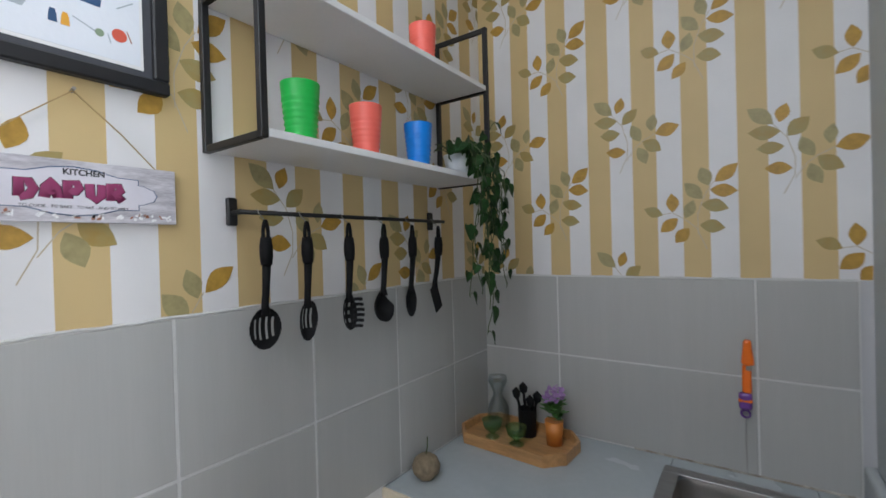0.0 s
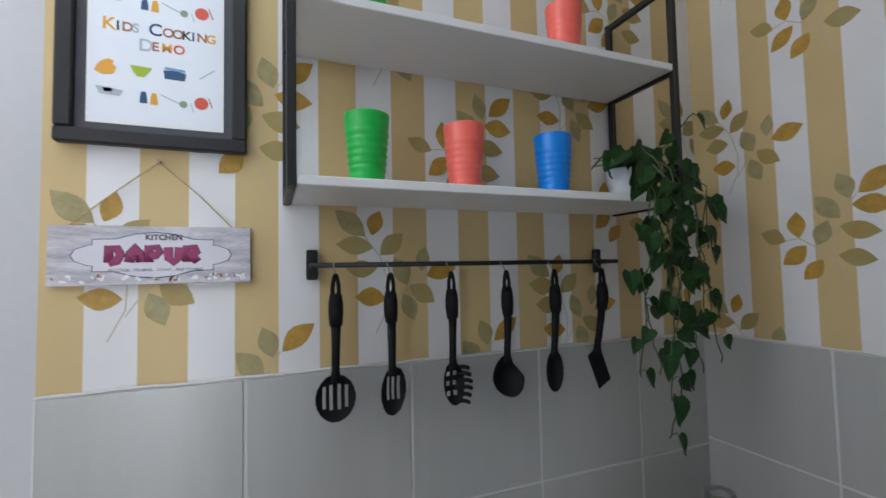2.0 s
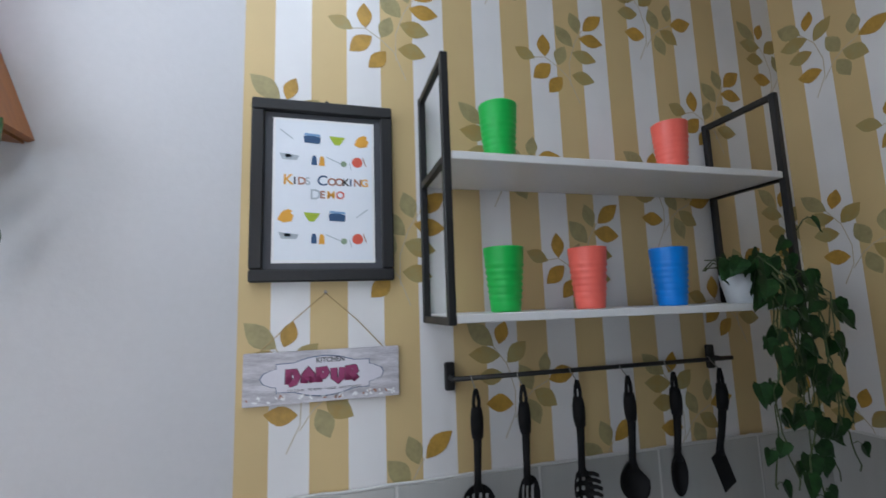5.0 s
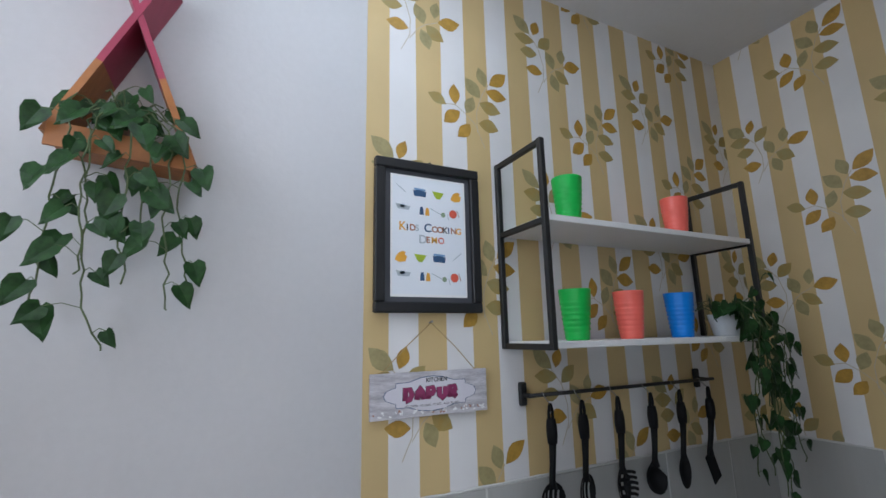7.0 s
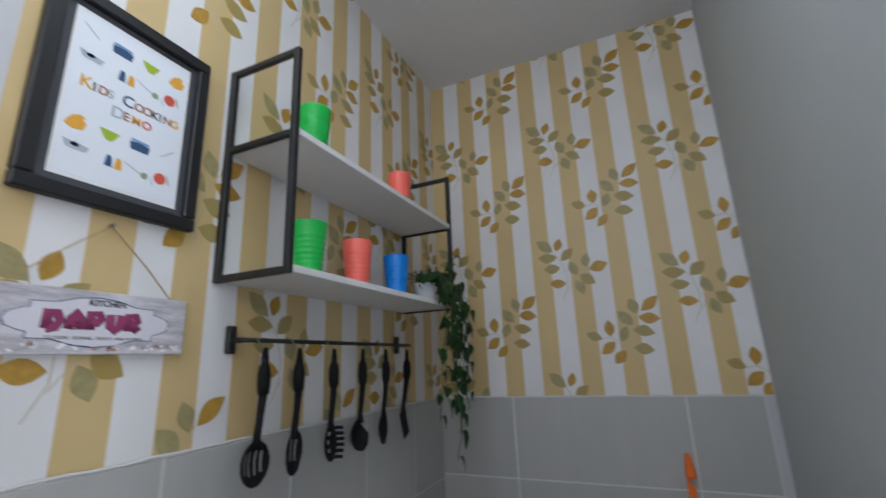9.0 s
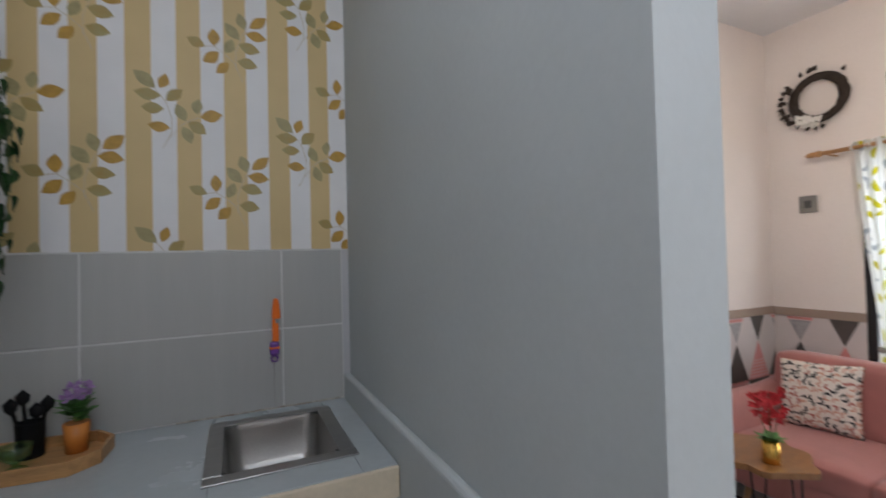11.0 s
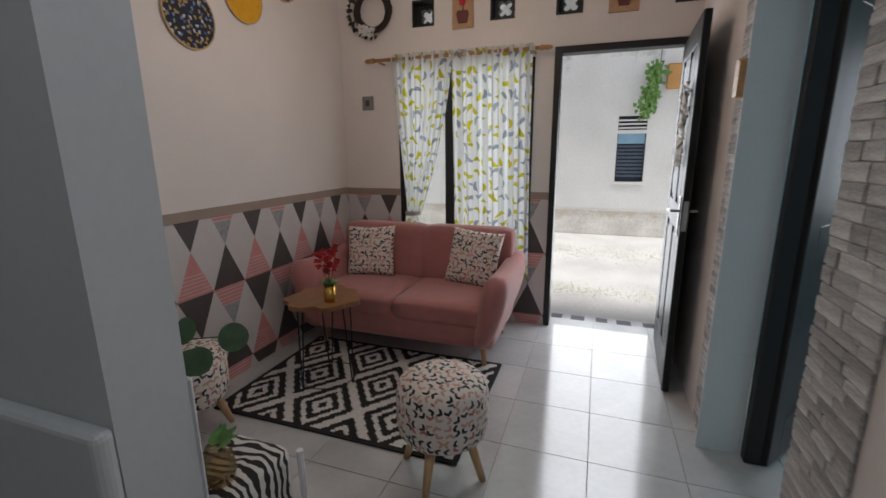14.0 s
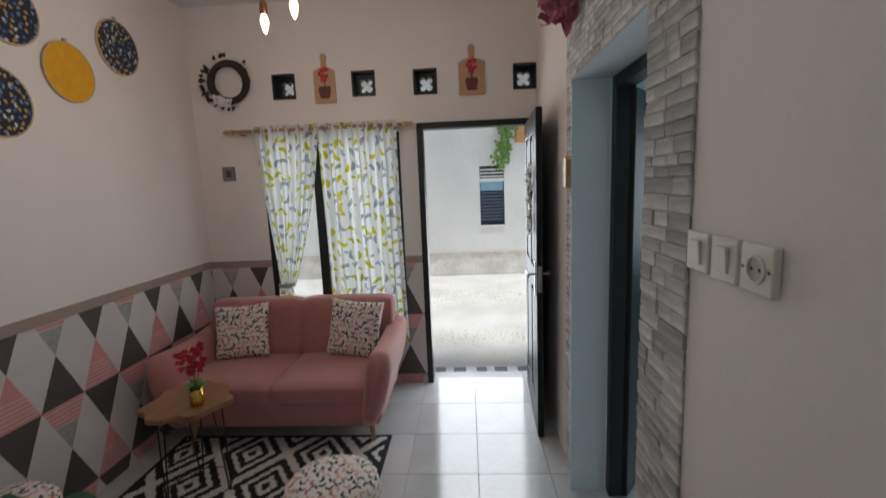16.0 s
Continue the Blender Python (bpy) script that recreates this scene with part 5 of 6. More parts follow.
def soft_box(x0, x1, y0, y1, z0, z1, r, puff=0.0, seg=4):
    bm = box(x0, x1, y0, y1, z0, z1)
    bmesh.ops.subdivide_edges(bm, edges=bm.edges[:], cuts=7, use_grid_fill=True)
    c = Vector(((x0 + x1) / 2, (y0 + y1) / 2, (z0 + z1) / 2))
    h = Vector(((x1 - x0) / 2, (y1 - y0) / 2, (z1 - z0) / 2))
    for v in bm.verts:
        d = v.co - c
        q = Vector((max(-h.x + r, min(h.x - r, d.x)), max(-h.y + r, min(h.y - r, d.y)), max(-h.z + r, min(h.z - r, d.z))))
        e = d - q
        if e.length > 1e-6:
            e = e.normalized() * r
        n = Vector((d.x / h.x, d.y / h.y, d.z / h.z))
        bulge = Vector((0, 0, puff * (1 - n.x * n.x) * (1 - n.y * n.y) * (1 if n.z > 0.5 else 0)))
        v.co = c + q + e + bulge
    return bm


part("base", soft_box(3.262, 4.04, SYR + 0.10, SYL - 0.10, 0.165, 0.37, 0.045), ROSE, sofa, smooth=True)
mid = (SYL + SYR) / 2
for y0, y1 in ((SYR + 0.125, mid - 0.0005), (mid + 0.0005, SYL - 0.125)):
    part("seat_cushion", soft_box(3.256, 3.90, y0, y1, 0.30, 0.440, 0.032, 0.008), ROSE, sofa, smooth=True)


def leaning(bm, k):
    for v in bm.verts:
        v.co.x += (v.co.z - 0.43) * k
    return bm


for y0, y1 in ((SYR + 0.10, mid + 0.012), (mid - 0.012, SYL - 0.10)):
    bk = part("backrest", leaning(soft_box(3.80, 3.97, y0, y1, 0.40, 0.828, 0.05), 0.16), ROSE, sofa, smooth=True)
    for i in range(3):
        yy = y0 + (y1 - y0) * (0.2 + 0.3 * i)
        part("button", lathe([(0, 0.006), (0.009, 0.004), (0.011, 0)], 12, Matrix.Translation((3.826, yy, 0.66)) @ Matrix.Rotation(radians(-90), 4, "Y")), ROSE, bk)


def sofa_arm(side):
    """A rounded arm that rises to the front and narrows to the floor, leaning outwards."""
    bm = bmesh.new()
    y_out = SYR if side < 0 else SYL
    rings = []
    for i in range(15):
        k = i / 14
        x = 3.205 + 0.80 * k
        top = 0.655 - 0.03 * math.sin(k * 3.1)
        bot = 0.17
        if k < 0.12:
            e = math.sqrt(1 - (1 - k / 0.12) ** 2)
            top = 0.55 + (top - 0.55) * (0.35 + 0.65 * e)
            bot = 0.17 + 0.09 * (1 - e)
            wide = 0.35 + 0.65 * e
        else:
            wide = 1
        ring = []
        m = 20
        for j in range(m):
            a = 2 * math.pi * j / m
            cy, sy = math.cos(a), math.sin(a)
            cy = math.copysign(abs(cy) ** 0.6, cy)
            sy = math.copysign(abs(sy) ** 0.75, sy)
            z = (top + bot) / 2 + (top - bot) / 2 * sy
            h = (z - 0.19) / 0.465
            half = 0.088 * wide * (0.72 + 0.30 * h)
            centre = y_out - side * (0.092 + 0.085 * (1 - h) ** 1.6)
            ring.append(bm.verts.new((x, centre + half * cy, z)))
        rings.append(ring)
    for a, b in zip(rings, rings[1:]):
        for j in range(len(a)):
            q = (j + 1) % len(a)
            bm.faces.new((a[j], a[q], b[q], b[j]))
    bm.faces.new(rings[0][::-1])
    bm.faces.new(rings[-1])
    bmesh.ops.recalc_face_normals(bm, faces=bm.faces[:])
    part("armrest", bm, ROSE, sofa, smooth=True)


sofa_arm(-1)
sofa_arm(1)
for x, y, dx, dy in ((3.42, SYR + 0.20, -0.03, -0.02), (3.42, SYL - 0.20, -0.03, 0.02), (3.95, SYR + 0.2, 0.02, -0.02), (3.95, SYL - 0.2, 0.02, 0.02)):
    part("leg", tube([(x, y, 0.172), (x + dx, y + dy, 0.0105 if x < 3.5 and y > -1.45 else 0.0)], 0.02, 12, radii=[0.024, 0.013]), PALEWOOD, sofa, "tapered wooden leg", True)

CHEV = dabbed("boomerang_print", (0.74, 0.68, 0.62), [(0.022, 0.022, 0.026), (0.42, 0.16, 0.13), (0.10, 0.10, 0.09), (0.60, 0.35, 0.27), (0.025, 0.025, 0.03), (0.33, 0.24, 0.16)], 29.0, 0.50, 0.20, 0.36, 0.85, 0.55, angled=True)


def pillow(m, s=0.40, t=0.13):
    bm = bmesh.new()
    uvl = bm.loops.layers.uv.new("UVMap")
    n = 22
    vs = {}
    for side in (1, -1):
        for i in range(n + 1):
            for j in range(n + 1):
                u, v = 2 * i / n - 1, 2 * j / n - 1
                edge = i in (0, n) or j in (0, n)
                if side < 0 and edge:
                    vs[side, i, j] = vs[1, i, j]
                    continue
                pinch = 1 - 0.07 * (1 - u * u) * (v * v) - 0.0
                pinch2 = 1 - 0.07 * (1 - v * v) * (u * u)
                h = t / 2 * ((1 - u * u) * (1 - v * v)) ** 0.42 * side
                h += 0.004 * math.sin(7 * u + 3 * v) * (1 - u * u) * (1 - v * v)
                vs[side, i, j] = bm.verts.new((u * s / 2 * pinch2, v * s / 2 * pinch, h))
        for i in range(n):
            for j in range(n):
                q = [(i, j), (i + 1, j), (i + 1, j + 1), (i, j + 1)]
                f = bm.faces.new([vs[side, *p] for p in (q if side > 0 else q[::-1])])
                for lp, p in zip(f.loops, (q if side > 0 else q[::-1])):
                    lp[uvl].uv = (p[0] / n * s + (side < 0) * 3, p[1] / n * s)
    ob = part("throw_pillow", bm, CHEV, smooth=True)
    ob.matrix_basis = m
    return tagged(ob, "square throw pillow with black, red and ochre chevron print", "pillow", "pillows on the sofa")


pillow(Matrix.Translation((3.775, -0.415, 0.625)) @ pose(0, 0, 0, 0, 0, 8) @ on_east(0, 0, 0) @ pose(0, 0, 0, -17, 0, 2), 0.39)
pillow(Matrix.Translation((3.785, -1.235, 0.625)) @ pose(0, 0, 0, 0, 0, -12) @ on_east(0, 0, 0) @ pose(0, 0, 0, -17, 0, -3), 0.41)

# ---- rug ----
RUGB = surface("black_rug_wool", (0.018, 0.017, 0.017), 0.95, 0.3, 60, 0.6, 500, dist=0.002)
RUGW = surface("off_white_rug_wool", (0.70, 0.67, 0.63), 0.95, 0.15, 60, 0.6, 500, dist=0.002)


RUG_U, RUG_V = 1.0, 1.40
rx0, ry0 = 2.452, -1.525


def rug_white(u, v):
    """Nested stepped diamonds in rows, with a black edge."""
    w, h = RUG_U, RUG_V
    if u < 0.02 or v < 0.02 or u > w - 0.02 or v > h - 0.02:
        return False
    x, y = rx0 + u - 2.96, ry0 + v + 0.46
    s = 9
    for ox, oy in ((0, 0), (0.295, 0.222)):
        a = abs(((x - ox) / 0.59 + 0.5) % 1 - 0.5) * 2
        b = abs(((y - oy) / 0.444 + 0.5) % 1 - 0.5) * 2
        s = min(s, a + b)
    # s runs from 0 in the middle of a rhomb to 1 on its edge
    return any(lo < s < hi for lo, hi in ((0.13, 0.30), (0.49, 0.64), (0.86, 1.01)))


NU, NV = 76, 106
bm = bmesh.new()
rnd = random.Random(31)
grid = {}
for i in range(NU + 1):
    for j in range(NV + 1):
        grid[i, j] = bm.verts.new((rx0 + RUG_U * i / NU, ry0 + RUG_V * j / NV, 0.0095 + rnd.uniform(-0.0008, 0.0008)))
for i in range(NU):
    for j in range(NV):
        f = bm.faces.new((grid[i, j], grid[i + 1, j], grid[i + 1, j + 1], grid[i, j + 1]))
        f.material_index = 1 if rug_white((i + 0.5) / NU * RUG_U, (j + 0.5) / NV * RUG_V) else 0
border = [grid[i, 0] for i in range(NU + 1)] + [grid[NU, j] for j in range(1, NV + 1)] + [grid[i, NV] for i in range(NU - 1, -1, -1)] + [grid[0, j] for j in range(NV - 1, 0, -1)]
low = [bm.verts.new((v.co.x, v.co.y, 0.0005)) for v in border]
for k in range(len(border)):
    j = (k + 1) % len(border)
    bm.faces.new((border[k], low[k], low[j], border[j]))
rug = part("rug", bm, [RUGB, RUGW])
tagged(rug, "black and white rug with nested stepped diamonds", "rug")

# ---- stools ----


def stool(at, label):
    ob = thing("round_stool", label, "stool", "upholstered stools", at)
    bm = bmesh.new()
    uvl = bm.loops.layers.uv.new("UVMap")
    prof = [(0.0, 0.462, 0), (0.07, 0.461, 0.07), (0.13, 0.456, 0.13), (0.170, 0.444, 0.172), (0.188, 0.425, 0.198), (0.195, 0.395, 0.23), (0.197, 0.33, 0.295), (0.196, 0.26, 0.365), (0.190, 0.22, 0.405), (0.178, 0.203, 0.425), (0.0, 0.2, 0.6)]
    seg = 40
    rings = [[bm.verts.new((r * (1 + 0.012 * math.sin(9 * 2 * math.pi * i / seg) * (0 if r < 0.15 else 1)) * math.cos(2 * math.pi * i / seg), r * math.sin(2 * math.pi * i / seg), z)) for i in range(seg)] if r else [bm.verts.new((0, 0, z))] for r, z, s in prof]
    for k in range(len(prof) - 1):
        for i in range(seg):
            j = (i + 1) % seg
            a, b = rings[k], rings[k + 1]
            if len(a) == 1:
                f, keys = bm.faces.new((a[0], b[i], b[j])), ((k, i), (k + 1, i), (k + 1, j))
            elif len(b) == 1:
                f, keys = bm.faces.new((a[i], b[0], a[j])), ((k, i), (k + 1, i), (k, j))
            else:
                f, keys = bm.faces.new((a[i], b[i], b[j], a[j])), ((k, i), (k + 1, i), (k + 1, i + 1), (k, i + 1))
            for lp, (kk, ii) in zip(f.loops, keys):
                if k < 4:
                    ang = 2 * math.pi * ii / seg
                    lp[uvl].uv = (prof[kk][2] * math.cos(ang), prof[kk][2] * math.sin(ang))
                else:
                    lp[uvl].uv = (2 + ii / seg * 1.23, prof[kk][2])
    bmesh.ops.recalc_face_normals(bm, faces=bm.faces[:])
    part("seat", bm, CHEV, ob, smooth=True)
    for a in (45, 135, 225, 315):
        c, s = math.cos(radians(a)), math.sin(radians(a))
        part("leg", tube([(0.115 * c, 0.115 * s, 0.21), (0.185 * c, 0.185 * s, 0.0)], 0.02, 12, radii=[0.024, 0.014]), PALEWOOD, ob, "tapered wooden leg", True)
    return ob


stool(pose(2.42, -1.475, 0.001, 0, 0, 41), "round stool covered in chevron print with wooden legs")
stool(pose(2.245, -0.205, 0.001, 0, 0, 10), "round chevron print stool beside the patterned wall")

# ---- side table with vase ----
table = thing("side_table", "small round wooden slab table on black hairpin legs", "table")
TX, TY, TTZ = 2.925, -0.555, 0.545
out = []
rnd = random.Random(17)
for i in range(44):
    a = 2 * math.pi * i / 44
    r = 0.208 + 0.012 * math.sin(3 * a + 0.5) + 0.016 * math.sin(7 * a) + 0.006 * math.sin(12 * a + 1)
    out.append((r * math.cos(a), r * math.sin(a)))
part("tabletop", prism(out, 0.028, pose(TX, TY, TTZ - 0.028), bevel=0.003), surface("live_edge_wood", (0.25, 0.112, 0.038), 0.38, 0.4, 5, 0.12, 30, stretch=(1, 4, 1), coat=0.2), table)
for a in (30, 150, 270):
    c, s = math.cos(radians(a)), math.sin(radians(a))
    tx, ty = -s, c
    part("hairpin_leg", tube([(TX + 0.15 * c + 0.04 * tx, TY + 0.15 * s + 0.04 * ty, TTZ - 0.028), (TX + 0.168 * c + 0.008 * tx, TY + 0.168 * s + 0.008 * ty, 0.022), (TX + 0.17 * c, TY + 0.17 * s, 0.0145), (TX + 0.168 * c - 0.008 * tx, TY + 0.168 * s - 0.008 * ty, 0.022), (TX + 0.15 * c - 0.04 * tx, TY + 0.15 * s - 0.04 * ty, TTZ - 0.028)], 0.0045, 8), BLACKMETAL, table, "thin black hairpin leg")
hoop = [(TX + 0.166 * math.cos(2 * math.pi * i / 36), TY + 0.166 * math.sin(2 * math.pi * i / 36), 0.035) for i in range(37)]
part("ring_brace", tube(hoop, 0.003, 6), BLACKMETAL, table)
vase = thing("flower_vase", "gold vase with red artificial orchids on the table", "vase", at=pose(2.86, -0.645, TTZ + 0.0005) @ Matrix.Diagonal((0.92, 0.92, 0.84, 1)))
part("vessel", lathe([(0, 0), (0.036, 0), (0.038, 0.004), (0.036, 0.12), (0.033, 0.12), (0.033, 0.01), (0, 0.008)], 24), surface("brushed_gold", (0.62, 0.36, 0.08), 0.25, 0.15, 10, 0.05, 120, metal=1.0), vase, "gold vessel", True)
lv, rf = bmesh.new(), bmesh.new()
rnd = random.Random(9)
for i in range(16):
    a = rnd.uniform(0, 6.28)
    heart_leaf(lv, (0.015 * math.cos(a), 0.015 * math.sin(a), 0.11), (math.cos(a), math.sin(a), rnd.uniform(0.3, 1.1)), (0, 0, 1), 0.06, rnd)
for st in range(4):
    a = st * 1.6 + 0.4
    tip = Vector((0.055 * math.cos(a), 0.055 * math.sin(a), 0.33 + 0.02 * st))
    part("flower_stem", tube([(0, 0, 0.1), tip * 0.6, tip], 0.0018, 5), VINE, vase)
    for b in range(7):
        c = tip * (0.62 + 0.06 * b) + Vector((rnd.uniform(-1, 1), rnd.uniform(-1, 1), rnd.uniform(-0.5, 0.5))) * 0.02
        for p in range(5):
            q = rnd.uniform(0, 6.28)
            heart_leaf(rf, c, (rnd.uniform(-1, 0.4), math.cos(q), math.sin(q)), (-1, 0, 0.2), 0.030, rnd)
tagged(part("greenery", lv, surface("fresh_leaf", (0.10, 0.24, 0.06), 0.5, 0.3, 40), vase), kind="stuff")
tagged(part("red_petals", rf, surface("red_petal", (0.55, 0.035, 0.045), 0.6, 0.3, 40), vase), kind="stuff")

# ---- belt rail and triangle wallpaper ----
TAUPE = surface("taupe_trim_paint", (0.34, 0.26, 0.21), 0.6, 0.1, 6, 0.15, 60)
tagged(part("trim_north", box(XC2, XD - 0.009, YL - 0.008, YL, 1.015, 1.07, 0.001), TAUPE), "taupe trim band on the wall", "trim", kind="structure")
for y0, y1 in ((WIN[1], YL), (DOOR[1] + fw, WIN[0])):
    tagged(part("trim_east", box(XD - 0.008, XD, y0, y1, 1.01, 1.065, 0.001), TAUPE), "taupe trim band on the wall", "trim", kind="structure")
TRI = [surface("wallpaper_pale", (0.62, 0.58, 0.57), 0.55, 0.06, 5, 0.1, 120), surface("wallpaper_charcoal", (0.075, 0.065, 0.06), 0.55, 0.15, 14, 0.1, 120), surface("wallpaper_pink", (0.62, 0.26, 0.25), 0.55, 0.12, 14, 0.1, 120), surface("wallpaper_grey", (0.34, 0.335, 0.35), 0.55, 0.3, 30, 0.1, 120), surface("wallpaper_blush", (0.62, 0.48, 0.46), 0.55, 0.1, 14, 0.1, 120)]


def triangles(name, place, u0, u1, v0, v1, origin, parent, flip=1):
    """The print: columns of triangles that meet tip to base, some with bands of pink."""
    bm = bmesh.new()
    W, Hh, z_base = 0.2405, 0.2545, 0.589

    def put(poly, slot, lift):
        poly = clip_poly([(u, v) for u, v in poly], u0, u1, v0, v1)
        if poly:
            f = bm.faces.new([bm.verts.new(place(u, v, lift) @ Vector((0, 0, 0))) for u, v in poly])
            f.material_index = slot

    def banded(a, b, c, s0, s1, bands, lift):
        # slices of a triangle with base a-b and tip c, between shares of its height
        for k in range(bands):
            p0, p1 = s0 + (s1 - s0) * k / bands, s0 + (s1 - s0) * (k + (0.72 if bands > 1 else 1)) / bands
            L = lambda p, q, t: (p[0] + (q[0] - p[0]) * t, p[1] + (q[1] - p[1]) * t)
            yield [L(a, c, p0), L(b, c, p0), L(b, c, p1), L(a, c, p1)]

    n0, n1 = int((u0 - origin) / W) - 2, int((u1 - origin) / W) + 2
    for row in range(-3, 3):
        zb = z_base + row * Hh
        off = 0.0 if row % 2 == 0 else 0.5
        for i in range(n0, n1 + 1):
            x0 = origin + (i + off) * W
            up = [(x0, zb), (x0 + W, zb), (x0 + W / 2, zb + Hh)]
            dn = [(x0 + W / 2, zb + Hh), (x0 + W * 1.5, zb + Hh), (x0 + W, zb)]
            if row % 2 == 0:
                if i % 2 == 0:
                    put(up, 1, 0.0016)
                else:
                    put(up, 4, 0.0014)
                    for poly in banded(*up, 0.0, 0.5, 6, 0):
                        put(poly, 2, 0.0018)
                    for poly in banded(*up, 0.5, 1.0, 1, 0):
                        put(poly, 2, 0.0018)
            else:
                # base of a downward one lies on the even row above it
                j = round((x0 + W / 2 - origin) / W)
                if j % 2:
                    put(dn, 1, 0.0016)
                else:
                    put(dn, 3, 0.0014)
                    put([dn[0], dn[1], ((dn[1][0] * 0.55 + dn[2][0] * 0.45), dn[1][1] * 0.55 + dn[2][1] * 0.45), ((dn[0][0] * 0.55 + dn[2][0] * 0.45), dn[0][1] * 0.55 + dn[2][1] * 0.45)], 4, 0.0016)
                    for poly in banded(dn[0], dn[1], dn[2], 0.0, 0.45, 5, 0):
                        put(poly, 2, 0.0018)
    bmesh.ops.recalc_face_normals(bm, faces=bm.faces[:])
    ob = part(name, bm, TRI, parent)
    ob["kind"] = "stuff"


paper_l = tagged(part("wallpaper_living_north", box(XC2, XD - 0.002, YL - 0.001, YL, 0.0, 1.015), TRI[0]), "geometric triangle wallpaper in pink, grey and charcoal", "wallpaper", kind="structure")
triangles("triangle_print", lambda u, v, o: on_north(u, v, YL - o), XC2, XD - 0.003, 0.0, 1.015, 2.694, paper_l)
for y0, y1 in ((WIN[0] - 0.0, WIN[1]), (WIN[1], YL - 0.001), (DOOR[1] + fw, WIN[0])):
    top = 1.01 if (y0, y1) != (WIN[0], WIN[1]) else WIN[2]
    pe = tagged(part("wallpaper_east", box(XD - 0.001, XD, y0, y1, 0.0, top), TRI[0]), "geometric triangle wallpaper in pink, grey and charcoal", "wallpaper", kind="structure")
    triangles("triangle_print", lambda u, v, o: on_east(-u, v, XD - o), -y1, -y0, 0.0, top, 0.0, pe)

# ---- wall decorations ----
NAVYFAB = dabbed("navy_floral_fabric", (0.012, 0.016, 0.035), [(0.55, 0.56, 0.60), (0.05, 0.13, 0.30), (0.45, 0.28, 0.08), (0.18, 0.24, 0.38), (0.40, 0.40, 0.42)], 34.0, 0.40, 0.24, 0.15, 0.8, 0.9)
YELFAB = surface("mustard_fabric", (0.74, 0.37, 0.012), 0.85, 0.12, 30, 0.3, 400)
BLUEFAB = surface("blue_fabric", (0.05, 0.20, 0.33), 0.85, 0.12, 30, 0.3, 400)


def fabric_hoop(x, z, r, fabric, label):
    ob = thing("embroidery_hoop", label, "wall decor", "fabric hoops on the wall", on_north(x, z, YL - 0.001))
    bm = bmesh.new()
    uvl = bm.loops.layers.uv.new("UVMap")
    n = 40
    rings = [[bm.verts.new((rr * math.cos(2 * math.pi * i / n), rr * math.sin(2 * math.pi * i / n), 0.012)) for i in range(n)] for rr in (r * 0.96, r * 0.5)]
    c = bm.verts.new((0, 0, 0.012))
    for i in range(n):
        j = (i + 1) % n
        bm.faces.new((rings[0][i], rings[0][j], rings[1][j], rings[1][i]))
        bm.faces.new((rings[1][i], rings[1][j], c))
    for f in bm.faces:
        for lp in f.loops:
            lp[uvl].uv = (lp.vert.co.x + x, lp.vert.co.y + z)
    part("fabric", bm, fabric, ob)
    part("hoop", lathe([(r * 0.955, 0), (r, 0), (r, 0.014), (r * 0.955, 0.014), (r * 0.955, 0)], 48), PALEWOOD, ob, "thin wooden hoop")
    part("clasp", box(-0.012, 0.012, r - 0.002, r + 0.016, 0.001, 0.012, 0.002), STEEL, ob, "small metal clasp")


fabric_hoop(3.525, 2.515, 0.160, NAVYFAB, "round hoop of navy floral fabric on the wall")
fabric_hoop(3.153, 2.285, 0.155, YELFAB, "round hoop of mustard yellow fabric on the wall")
fabric_hoop(2.750, 2.070, 0.162, NAVYFAB, "round hoop of navy floral fabric on the wall")
fabric_hoop(2.860, 2.500, 0.160, NAVYFAB, "round hoop of navy floral fabric on the wall")
fabric_hoop(2.480, 2.235, 0.155, BLUEFAB, "round hoop of plain blue fabric on the wall")

